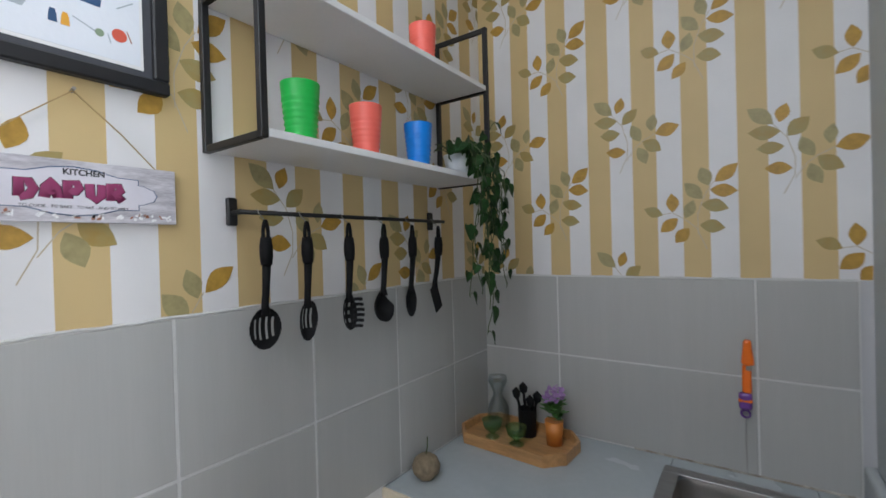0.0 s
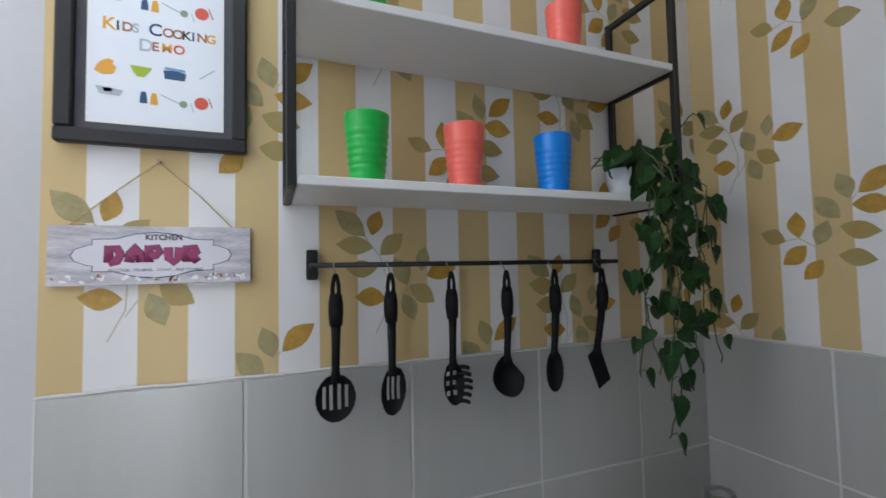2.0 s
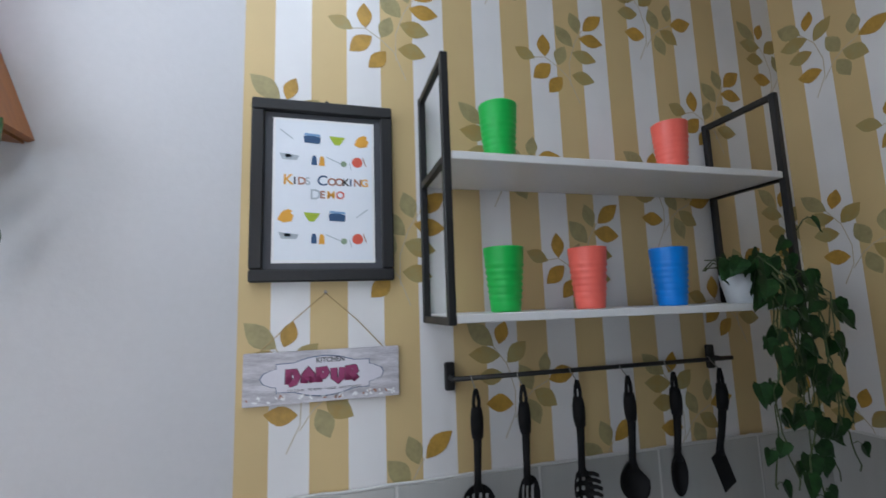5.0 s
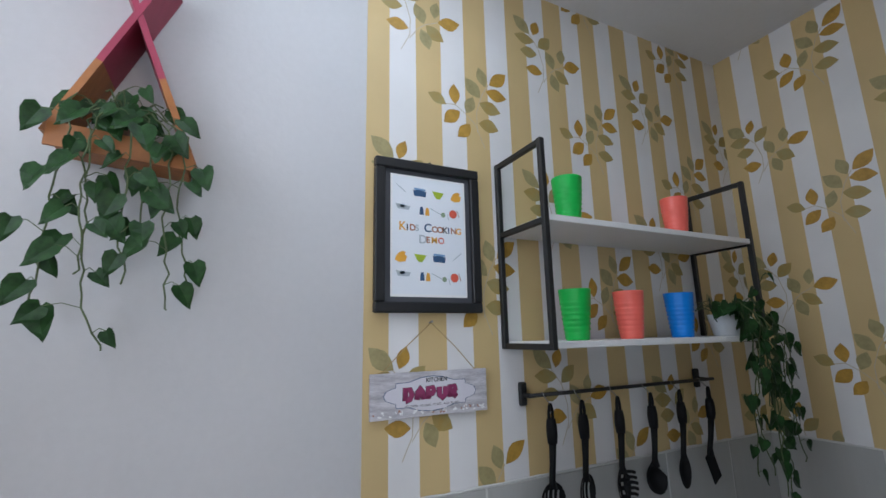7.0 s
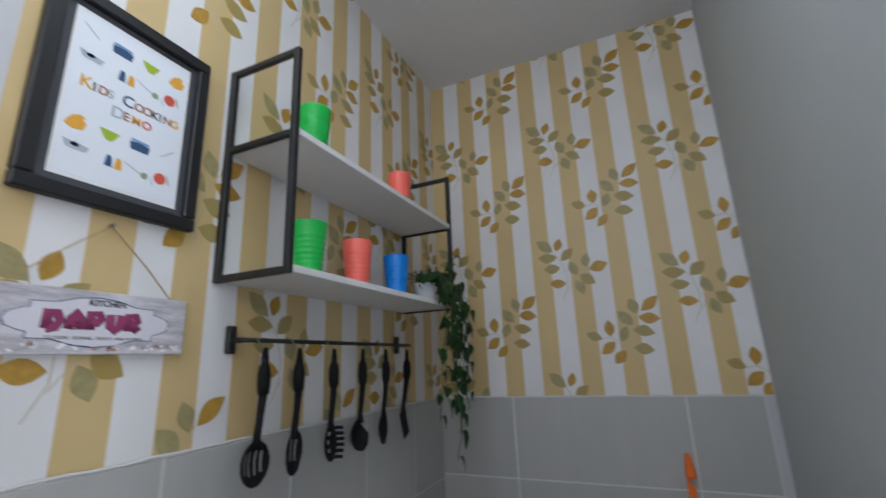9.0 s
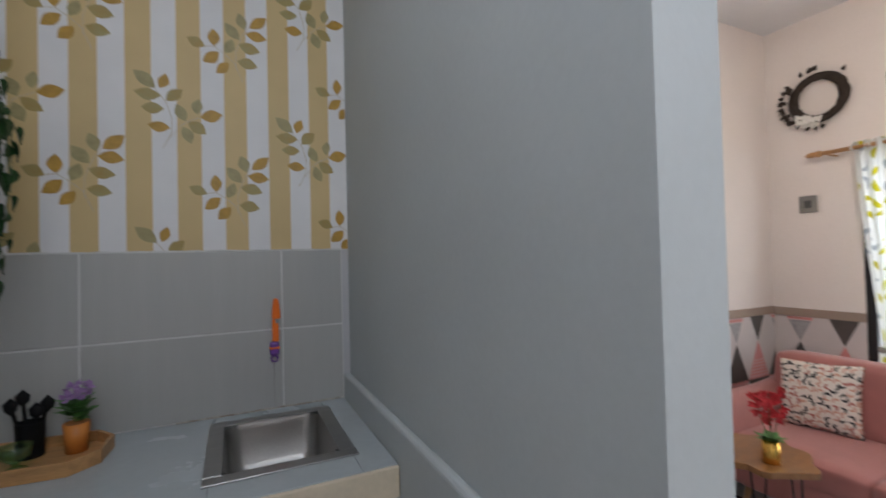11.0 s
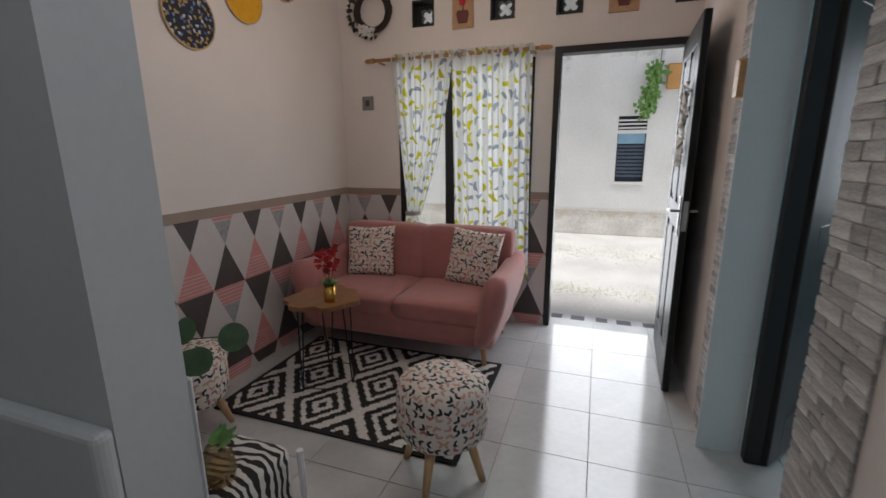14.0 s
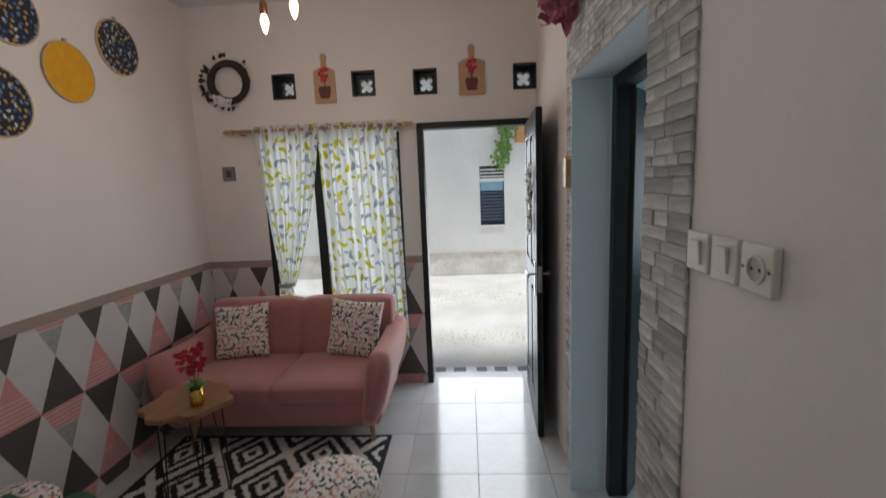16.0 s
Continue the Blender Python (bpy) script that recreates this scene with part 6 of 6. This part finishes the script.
for y, z, wd, ht in ((-1.019, 2.385, 0.164, 0.25), (-2.125, 2.39, 0.190, 0.25)):
    ob = thing("cutting_board", "wooden cutting board with a dark red painted flower pot", "wall decor", "decorated boards above the window", on_east(y, z, XD - 0.001))
    body = [(-wd / 2, -ht / 2), (wd / 2, -ht / 2), (wd / 2, ht / 2 - 0.02), (wd / 2 - 0.03, ht / 2), (0.022, ht / 2 + 0.01), (0.018, ht / 2 + 0.05), (0.025, ht / 2 + 0.085), (0.012, ht / 2 + 0.105), (-0.012, ht / 2 + 0.105), (-0.025, ht / 2 + 0.085), (-0.018, ht / 2 + 0.05), (-0.022, ht / 2 + 0.01), (-wd / 2 + 0.03, ht / 2), (-wd / 2, ht / 2 - 0.02)]
    part("board", prism(body, 0.014, bevel=0.002), surface("light_board_wood", (0.50, 0.30, 0.165), 0.5, 0.2, 8, 0.1, 50, stretch=(8, 8, 1)), ob)
    DR = surface("dark_red_paint", (0.14, 0.035, 0.03), 0.6, 0.3, 30)
    part("painted_pot", prism([(-0.032, -0.09), (0.032, -0.09), (0.048, -0.03), (0.04, -0.005), (-0.04, -0.005), (-0.048, -0.03)], 0.012, pose(0, 0, 0.014), bevel=0.003), DR, ob, "dark red half pot")
    part("painted_stem", tube([(0, -0.005, 0.017), (0.008, 0.05, 0.019), (-0.004, 0.10, 0.018)], 0.004, 6), DR, ob)
    rnd = random.Random(3)
    fb = bmesh.new()
    for i in range(16):
        heart_leaf(fb, (-0.012 + rnd.uniform(-0.03, 0.04), 0.075 + rnd.uniform(-0.04, 0.04), 0.018), (rnd.uniform(-1, 1), rnd.uniform(-0.5, 1), 0.3), (0, 0, 1), 0.032, rnd)
    tagged(part("red_blossoms", fb, surface("red_petal", (0.55, 0.035, 0.045), 0.6, 0.3, 40), ob), kind="stuff")

wreath = thing("wreath", "dark twig wreath with white and green leaves", "wreath", at=on_east(-0.285, 2.445, XD - 0.001))
TWIG = surface("dark_twig", (0.035, 0.024, 0.018), 0.85, 0.4, 40, 0.5, 120)
rnd = random.Random(6)
for s in range(9):
    ph = rnd.uniform(0, 6.28)
    pts = [((0.138 + 0.018 * math.sin(3 * a + ph)) * math.cos(a), (0.138 + 0.018 * math.sin(3 * a + ph)) * math.sin(a), 0.026 + 0.012 * math.cos(4 * a + ph)) for a in [2 * math.pi * i / 60 for i in range(61)]]
    part("twig_ring", tube(pts, 0.0125, 6), TWIG, wreath)
wl, wd_ = bmesh.new(), bmesh.new()
for i in range(34):
    a = rnd.uniform(1.6, 4.4) if i < 26 else rnd.uniform(0, 6.28)
    heart_leaf(wd_, (0.185 * math.cos(a) + rnd.uniform(-0.02, 0.02), 0.185 * math.sin(a), 0.03), (math.cos(a) + rnd.uniform(-0.5, 0.5), math.sin(a), 0.3), (0, 0, 1), 0.034, rnd)
for i in range(22):
    a = rnd.uniform(4.0, 4.75)
    heart_leaf(wl, (0.155 * math.cos(a), 0.155 * math.sin(a), 0.045), (rnd.uniform(-1, 1), rnd.uniform(-1, 1), 0.2), (0, 0, 1), 0.05, rnd)
tagged(part("dark_leaves", wd_, TWIG, wreath), kind="stuff")
tagged(part("white_leaves", wl, DRIED, wreath), kind="stuff")
meter = thing("wall_dial", "small grey square wall switch", "switch", at=on_east(-0.20, 1.762, XD - 0.001))
part("plate", prism([(-0.05, -0.055), (0.05, -0.055), (0.05, 0.055), (-0.05, 0.055)], 0.012, bevel=0.003), surface("grey_plastic", (0.22, 0.21, 0.20), 0.4), meter)
part("button", prism([(-0.018, -0.024), (0.018, -0.024), (0.018, 0.024), (-0.018, 0.024)], 0.006, pose(0, 0, 0.012), bevel=0.002), surface("dark_grey_plastic", (0.06, 0.06, 0.06), 0.4), meter)

# switches on the south wall
for x in (1.724, 1.632):
    ob = thing("light_switch", "ivory light switch on the wall", "switch", "switch plates in a row", on_south(x, 1.468, YR + 0.0005))
    part("cover", prism([(-0.041, -0.041), (0.041, -0.041), (0.041, 0.041), (-0.041, 0.041)], 0.012, bevel=0.004), IVORY, ob)
    part("rocker", prism([(-0.018, -0.024), (0.018, -0.024), (0.018, 0.024), (-0.018, 0.024)], 0.006, pose(0, 0, 0.0115, 4, 0, 0), bevel=0.002), IVORY, ob)
socket("ivory wall socket beside two light switches", on_south(1.537, 1.468, YR + 0.0005))

# ---- pendant lamp ----
lampfix = thing("pendant_lamp", "pendant lamp with bare candle bulbs lit", "lamp")
COPPER = surface("copper_holder", (0.30, 0.13, 0.07), 0.35, 0.2, 10, 0.05, 100, metal=1.0)
BULB = lit("warm_bulb", (1.0, 0.74, 0.48), 4.0)
part("canopy", lathe([(0, H - 0.03), (0.05, H - 0.03), (0.06, H - 0.001), (0, H - 0.001)], 24, Matrix.Translation((3.0, -1.15, 0))), BLACKMETAL, lampfix)
BULBS = ((3.06, -1.10, 2.44), (2.93, -1.30, 2.45))
for x, y, z in BULBS:
    part("cable", tube([(3.0, -1.15, H - 0.03), (x, y, H - 0.12), (x, y, z + 0.10)], 0.003, 6), BLACKMETAL, lampfix)
    part("holder", lathe([(0, 0.105), (0.012, 0.10), (0.017, 0.09), (0.019, 0.04), (0.016, 0.036), (0, 0.036)], 18, Matrix.Translation((x, y, z))), COPPER, lampfix, "copper lamp holder", True)
    part("bulb", lathe([(0, 0.036), (0.012, 0.035), (0.020, 0.012), (0.019, -0.01), (0.011, -0.038), (0.003, -0.052), (0, -0.053)], 18, Matrix.Translation((x, y, z))), BULB, lampfix, "glowing candle bulb", True)

# ---- by the partition: zebra box, plants ----
zm, nt, b, n, l = nodes_of("zebra_fabric")
tc, wv = n.new("ShaderNodeTexCoord"), n.new("ShaderNodeTexWave")
wv.inputs["Scale"].default_value, wv.inputs["Distortion"].default_value, wv.inputs["Detail"].default_value, wv.inputs["Detail Scale"].default_value = 10, 11, 2.0, 0.8
wv.bands_direction = "X"
l.new(tc.outputs["Object"], wv.inputs["Vector"])
cr = n.new("ShaderNodeValToRGB")
cr.color_ramp.interpolation = "CONSTANT"
cr.color_ramp.elements[0].color, cr.color_ramp.elements[1].color, cr.color_ramp.elements[1].position = (0.02, 0.018, 0.018, 1), (0.70, 0.68, 0.65, 1), 0.5
l.new(wv.outputs["Fac"], cr.inputs["Fac"])
l.new(cr.outputs["Color"], b.inputs["Base Color"])
b.inputs["Roughness"].default_value = 0.8
chair = thing("zebra_chair", "white framed stool with zebra print cover", "stool")
part("cover", soft_box(1.60, 1.88, -1.13, -0.86, 0.10, 0.425, 0.03), zm, chair, "zebra print cover", True)
for x, y in ((1.585, -1.155), (1.895, -1.155), (1.585, -0.835), (1.895, -0.835)):
    part("leg", tube([(x, y, 0.0), (x + (0.01 if x < 1.7 else -0.01), y, 0.405)], 0.012, 8), WHITEBOARD, chair, "white leg")
jar = thing("plant_jar", "small glass jar with a green cutting", "jar", at=pose(1.675, -1.035, 0.426) @ Matrix.Diagonal((1.15, 1.15, 1.15, 1)))
part("jar", lathe([(0, 0), (0.035, 0), (0.042, 0.03), (0.036, 0.075), (0.026, 0.085), (0.028, 0.1), (0.026, 0.1), (0.024, 0.085), (0.034, 0.074), (0.040, 0.03), (0.033, 0.003), (0, 0.003)], 22), glass("amber_glass", (0.88, 0.80, 0.64)), jar, smooth=True)
jl = bmesh.new()
rnd = random.Random(2)
for i in range(7):
    a = rnd.uniform(0, 6.28)
    heart_leaf(jl, (0.01 * math.cos(a), 0.01 * math.sin(a), 0.10), (math.cos(a), math.sin(a), 0.6), (0, 0, 1), 0.055, rnd)
tagged(part("cutting", jl, surface("fresh_leaf", (0.10, 0.24, 0.06), 0.5, 0.3, 40), jar), kind="stuff")
# round-leaved plant on a stand
stand = thing("plant_stand", "slim white plant stand beside the partition", "stand")
part("top", lathe([(0, 0.60), (0.09, 0.60), (0.09, 0.615), (0, 0.615)], 24, Matrix.Translation((1.74, -0.70, 0))), WHITEBOARD, stand)
for a in (20, 140, 260):
    part("leg", tube([(1.74 + 0.06 * math.cos(radians(a)), -0.70 + 0.06 * math.sin(radians(a)), 0.60), (1.74 + 0.11 * math.cos(radians(a)), -0.70 + 0.09 * math.sin(radians(a)), 0.0)], 0.008, 8), WHITEBOARD, stand)
pil = thing("houseplant", "green plant with round leaves in a white pot", "plant")
part("pot", lathe([(0, 0.616), (0.05, 0.616), (0.06, 0.70), (0.055, 0.70), (0, 0.69)], 24, Matrix.Translation((1.74, -0.70, 0))), surface("white_ceramic", (0.72, 0.75, 0.78), 0.3), pil, smooth=True)
DISC = surface("round_leaf", (0.055, 0.115, 0.055), 0.35, 0.3, 30, 0.1, 80)
for (x, y, z, tilt) in ((1.75, -1.07, 0.857, 10), (1.75, -0.88, 0.850, -20), (1.75, -0.885, 0.745, 15), (1.72, -0.80, 0.80, 30), (1.78, -0.75, 0.88, -25), (1.70, -0.98, 0.79, 40)):
    rim = [(0.042 * math.cos(2 * math.pi * i / 20), 0.042 * math.sin(2 * math.pi * i / 20), 0.003 * math.cos(4 * math.pi * i / 20)) for i in range(20)]
    bm = bmesh.new()
    c0 = bm.verts.new((0, 0, 0.006))
    vs = [bm.verts.new(p) for p in rim]
    for i in range(20):
        bm.faces.new((vs[i], vs[(i + 1) % 20], c0))
    bm.transform(Matrix.Translation((x, y, z)) @ pose(0, 0, 0, 20 + tilt, -62, 0))
    part("leaf", bm, DISC, pil, smooth=True)
    part("leaf_stalk", tube([(1.74, -0.70, 0.69), ((x + 1.74) / 2, (y - 0.70) / 2 + 0.01, (z + 0.69) / 2 + 0.05), (x + 0.01, y, z)], 0.002, 5), VINE, pil)

# ---- passage: door frame and half-open door ----
pf = tagged(thing("bedroom_door_frame", "black painted bedroom door frame", "door frame"), kind="structure")
for x0, x1, z0, z1 in ((2.89, XO2 - 0.006, 0.0, 2.08), (XO + 0.006, XO + 0.06, 0.0, 2.08), (XO + 0.06, 2.89, 2.02, 2.08)):
    part("frame_bar", box(x0, x1, -2.83, -2.742, z0, z1, 0.004), BLACKWOOD, pf)
bd = tagged(thing("door_2", "black bedroom door standing open", "door", at=pose(2.885, -2.81, 0.012, 0, 0, 322)), kind="structure")
part("core", box(0, 0.76, -0.009, 0.009, 0, 2.0), BLACKWOOD, bd)
for x0, x1, z0, z1 in ((0, 0.11, 0, 2.0), (0.65, 0.76, 0, 2.0), (0.11, 0.65, 1.88, 2.0), (0.11, 0.65, 0, 0.2), (0.11, 0.65, 0.92, 1.06)):
    part("stile", box(x0, x1, -0.019, 0.019, z0, z1, 0.003), BLACKWOOD, bd)
part("handle", tube([(0.69, -0.02, 1.04), (0.69, -0.06, 1.04), (0.60, -0.065, 1.04)], 0.008, 8), STEEL, bd, "steel handle")
part("lock_plate", box(0.675, 0.71, -0.024, -0.0192, 0.9, 1.12, 0.002), STEEL, bd)
tag = thing("wooden_plaque", "small wooden plaque on the stone strip", "wall decor", at=on_south(2.985, 1.655, -2.585))
part("plaque", prism([(-0.03, -0.075), (0.03, -0.075), (0.03, 0.06), (0.0, 0.075), (-0.03, 0.06)], 0.05, bevel=0.003), WOOD, tag)
rose = thing("dried_bouquet", "pink dried flowers hanging above the passage", "flowers")
rb = bmesh.new()
rnd = random.Random(14)
for i in range(60):
    c = Vector((2.80, -2.485, 2.325)) + Vector((rnd.uniform(-1, 1), rnd.uniform(-1, 1), rnd.uniform(-0.8, 0.9))) * 0.07
    heart_leaf(rb, c, (rnd.uniform(-1, 0.3), rnd.uniform(-1, 1), rnd.uniform(-1, 0.4)), (-1, 0.4, 0.2), 0.055, rnd)
tagged(part("petals", rb, surface("dusty_pink_petal", (0.42, 0.12, 0.17), 0.7, 0.4, 30), rose), kind="stuff")
part("stem", tube([(2.80, -2.552, 2.44), (2.80, -2.52, 2.41), (2.80, -2.485, 2.33)], 0.004, 6), VINE, rose)

# ---- outside ----
GROUND = surface("pale_concrete_yard", (0.61, 0.60, 0.57), 0.9, 0.2, 1.6, 0.5, 30, dist=0.01)
tagged(part("ground", box(-150, 200, -150, 150, -0.6, -0.065), GROUND), "pale concrete and dirt yard", "ground", kind="structure")
STEP = surface("grey_step_tile", (0.34, 0.34, 0.35), 0.5, 0.3, 10)
step = tagged(part("doorstep", box(4.42, 4.56, -2.62, -1.62, -0.065, -0.008, 0.004), STEP), "tiled doorstep with dark pattern", "step", kind="structure")
MARK = surface("dark_step_pattern", (0.07, 0.07, 0.08), 0.5, 0.2, 10)
for i in range(5):
    part("pattern", box(4.44, 4.53, -2.55 + i * 0.18, -2.55 + i * 0.18 + 0.09 + 0.02 * (i % 2), -0.008, -0.006), MARK, step)
NEIGH = surface("whitewashed_house_wall", (0.72, 0.71, 0.68), 0.85, 0.14, 0.9, 0.4, 30, dist=0.005)


def stained(m, col, z0, z1, scale, full):
    """Weather stains on a wall, breaking up between the heights z0 (clean) and z1 (stained)."""
    n, l = m.node_tree.nodes, m.node_tree.links
    b = n["Principled BSDF"]
    tc, xyz, no = n.new("ShaderNodeTexCoord"), n.new("ShaderNodeSeparateXYZ"), n.new("ShaderNodeTexNoise")
    no.inputs["Scale"].default_value, no.inputs["Detail"].default_value, no.inputs["Roughness"].default_value = scale, 7, 0.68
    l.new(tc.outputs["Object"], xyz.inputs[0])
    l.new(tc.outputs["Object"], no.inputs["Vector"])
    h, th, mx = n.new("ShaderNodeMapRange"), n.new("ShaderNodeMapRange"), n.new("ShaderNodeMix")
    h.inputs["From Min"].default_value, h.inputs["From Max"].default_value = z0, z1
    h.inputs["To Min"].default_value, h.inputs["To Max"].default_value = -0.25, 0.12
    l.new(xyz.outputs["Z"], h.inputs["Value"])
    ad = n.new("ShaderNodeMath")
    l.new(h.outputs["Result"], ad.inputs[0])
    l.new(no.outputs["Fac"], ad.inputs[1])
    th.inputs["From Min"].default_value, th.inputs["From Max"].default_value = 0.45, 0.62
    th.inputs["To Max"].default_value = full
    l.new(ad.outputs[0], th.inputs["Value"])
    mx.data_type = "RGBA"
    l.new(b.inputs["Base Color"].links[0].from_socket, mx.inputs["A"])
    mx.inputs["B"].default_value = (*col, 1)
    l.new(th.outputs["Result"], mx.inputs["Factor"])
    l.new(mx.outputs["Result"], b.inputs["Base Color"])


stained(NEIGH, (0.34, 0.34, 0.32), 2.35, 3.1, 2.2, 0.8)
PLINTH = surface("weathered_plinth", (0.66, 0.63, 0.58), 0.9, 0.3, 3.0, 0.6, 25, dist=0.01)
stained(PLINTH, (0.28, 0.22, 0.14), 0.05, 0.36, 3.0, 0.5)
NX = 8.8
house = thing("neighbour_house", "whitewashed neighbour house with a weathered plinth", "house")
wl_ = wall("house_wall", "x", NX, NX + 0.2, -9, 7, -0.065, 4.2, [(-2.735, -2.30, 0.84, 1.90)], NEIGH)
for k in ("kind", "category", "label"):
    if k in wl_:
        del wl_[k]
wl_.parent = house
part("plinth", box(NX - 0.05, NX, -9, 7, -0.065, 0.36, 0.01), PLINTH, house, "stained grey plinth")
part("roof", box(NX - 0.7, NX + 4, -9.5, 7.5, 4.2, 4.35, 0.02), surface("roof_tiles", (0.30, 0.13, 0.08), 0.8, 0.3, 6), house)
nw = part("window", box(NX + 0.08, NX + 0.10, -2.735, -2.30, 0.84, 1.90), surface("dark_pane", (0.03, 0.04, 0.06), 0.2), house)
for z in (1.70, 1.76, 1.82):
    part("louvre", box(NX + 0.02, NX + 0.08, -2.73, -2.305, z, z + 0.025), NEIGH, nw)
part("transom", box(NX + 0.0, NX + 0.08, -2.735, -2.30, 1.62, 1.68, 0.003), NEIGH, nw)
part("light_blind", box(NX + 0.05, NX + 0.07, -2.72, -2.31, 1.46, 1.62), surface("sky_blue_shutter", (0.25, 0.42, 0.55), 0.6), nw)
for i in range(9):
    part("slat", box(NX + 0.04, NX + 0.07, -2.72, -2.31, 0.92 + i * 0.06, 0.955 + i * 0.06), surface("slate_blue_slat", (0.07, 0.09, 0.13), 0.5), nw)
part("sill", box(NX - 0.03, NX + 0.06, -2.76, -2.28, 0.80, 0.84, 0.003), NEIGH, nw)
part("awning", box(NX - 0.05, NX, -3.30, -2.95, 2.28, 2.65, 0.01), surface("orange_board", (0.58, 0.30, 0.10), 0.7), house, "orange painted board")
gr = bmesh.new()
rnd = random.Random(44)
for i in range(3400):
    x = rnd.choice((rnd.gauss(5.45, 0.10), rnd.gauss(7.3, 0.25)))
    y = rnd.uniform(-3.4, 0.8)
    a, h = rnd.uniform(0, 6.28), rnd.uniform(0.006, 0.02)
    v = [gr.verts.new((x + 0.006 * math.cos(a) * s, y + 0.006 * math.sin(a) * s, -0.065)) for s in (-1, 1)] + [gr.verts.new((x + rnd.uniform(-0.03, 0.03), y + rnd.uniform(-0.03, 0.03), -0.065 + h))]
    gr.faces.new(v)
tagged(part("grass", gr, surface("yellowed_grass", (0.58, 0.60, 0.42), 0.9, 0.4, 8)), "sparse yellow-green grass in the yard", "grass", kind="stuff")
cl = thing("climbing_plant", "bright green climber hanging from the neighbour roof", "plant")
cb = bmesh.new()
for i in range(240):
    k = rnd.random()
    heart_leaf(cb, (NX - 0.12 + rnd.uniform(-0.08, 0.05), -2.80 + rnd.gauss(0, 0.07) + 0.12 * k, 2.65 - 0.72 * k + rnd.uniform(-0.08, 0.08)), (rnd.uniform(-0.5, 0.5), rnd.uniform(-0.6, 0.6), -1), (-1, 0, 0.4), 0.065, rnd)
tagged(part("foliage", cb, surface("bright_climber_leaf", (0.13, 0.26, 0.05), 0.5, 0.3, 20), cl), kind="stuff")
part("hanging_stem", tube([(NX - 0.12, -2.85, 4.2), (NX - 0.12, -2.83, 2.7), (NX - 0.12, -2.72, 1.95)], 0.006, 6), VINE, cl)

# ---- pieces: tiles and stones ----
UA = [-1.527, -1.215, -0.891, -0.570, -0.258, -0.006]
UB = [0.006, 0.321, 0.929, XC - 0.029]
ZS = [0.0, 0.272, 0.594, CT - 0.03, CT + 0.001, 1.200, TOP]
tile_grid(grout_w, "tile", lambda u, z: on_west(u, z, 0.0085), UA, [CT + 0.001, 1.201, TOP], 0.0025, TILE, 0.006)
tile_grid(grout_n, "tile", lambda u, z: on_north(u, z, -0.0085), UB, [CT + 0.001, 1.219, TOP], 0.0025, TILE, 0.006)
floor_ob = bpy.data.objects["floor"]
fx = [0.0] + [0.272 + 0.4 * i for i in range(10)] + [XD + 0.19]
fy = [-2.9, -2.48, -2.08, -1.68, -1.28, -0.88, -0.48, -0.08, 0.033]
tile_grid(floor_ob, "tile", lambda u, v: pose(u, v, -0.004), fx, fy, 0.004, FLOORTILE, 0.004, bevel=0.0)
tagged(part("bedroom_floor", box(1.4, 4.3, -5.2, -2.905, -0.004, 0.0), FLOORTILE), "glazed grey bedroom floor", "floor", kind="structure")
STONE = varied(surface("grey_ledge_stone", (0.38, 0.37, 0.36), 0.85, 0.4, 7, 0.6, 70, col2=(0.58, 0.57, 0.55), dist=0.002, stretch=(1, 1, 3.0)), 0.32)
rnd = random.Random(77)
stock = {}


def stones(parent, x0, x1, z0, z1, y):
    z = z0
    while z < z1 - 0.01:
        h = min(rnd.choice((0.026, 0.032, 0.040)), z1 - z)
        x = x0
        while x < x1 - 0.005:
            w = min(rnd.choice((0.06, 0.08, 0.10, 0.13)), x1 - x)
            if x1 - x - w < 0.04:
                w = x1 - x
            t = rnd.choice((0.007, 0.008, 0.0095))
            key = (round(w, 3), round(h, 3), t)
            if key not in stock:
                bm = box(-w / 2 + 0.0008, w / 2 - 0.0008, 0, t, -h / 2 + 0.0008, h / 2 - 0.0008, 0.003)
                for v in bm.verts:
                    if v.co.y > t * 0.4:
                        v.co += Vector((rnd.uniform(-0.0015, 0.0015), rnd.uniform(-0.0012, 0.0012), rnd.uniform(-0.0015, 0.0015)))
                stock[key] = mesh_of(bm, "stone")
                stock[key].materials.append(STONE)
            ob = new("stone", stock[key])
            ob.matrix_basis = pose(x + w / 2, y, z + h / 2)
            ob.parent = parent
            x += w
        z += h


near, far, lint = (bpy.data.objects[k] for k in ("wall_south", "wall_south_far", "wall_south_lintel"))
stones(near, 1.770, XO - 0.001, 0.0, 2.99, YR)
stones(far, XO2 + 0.001, 3.20, 0.0, 2.99, YR2)
stones(lint, XO, XO2, 2.072, 2.99, YR - 0.02)
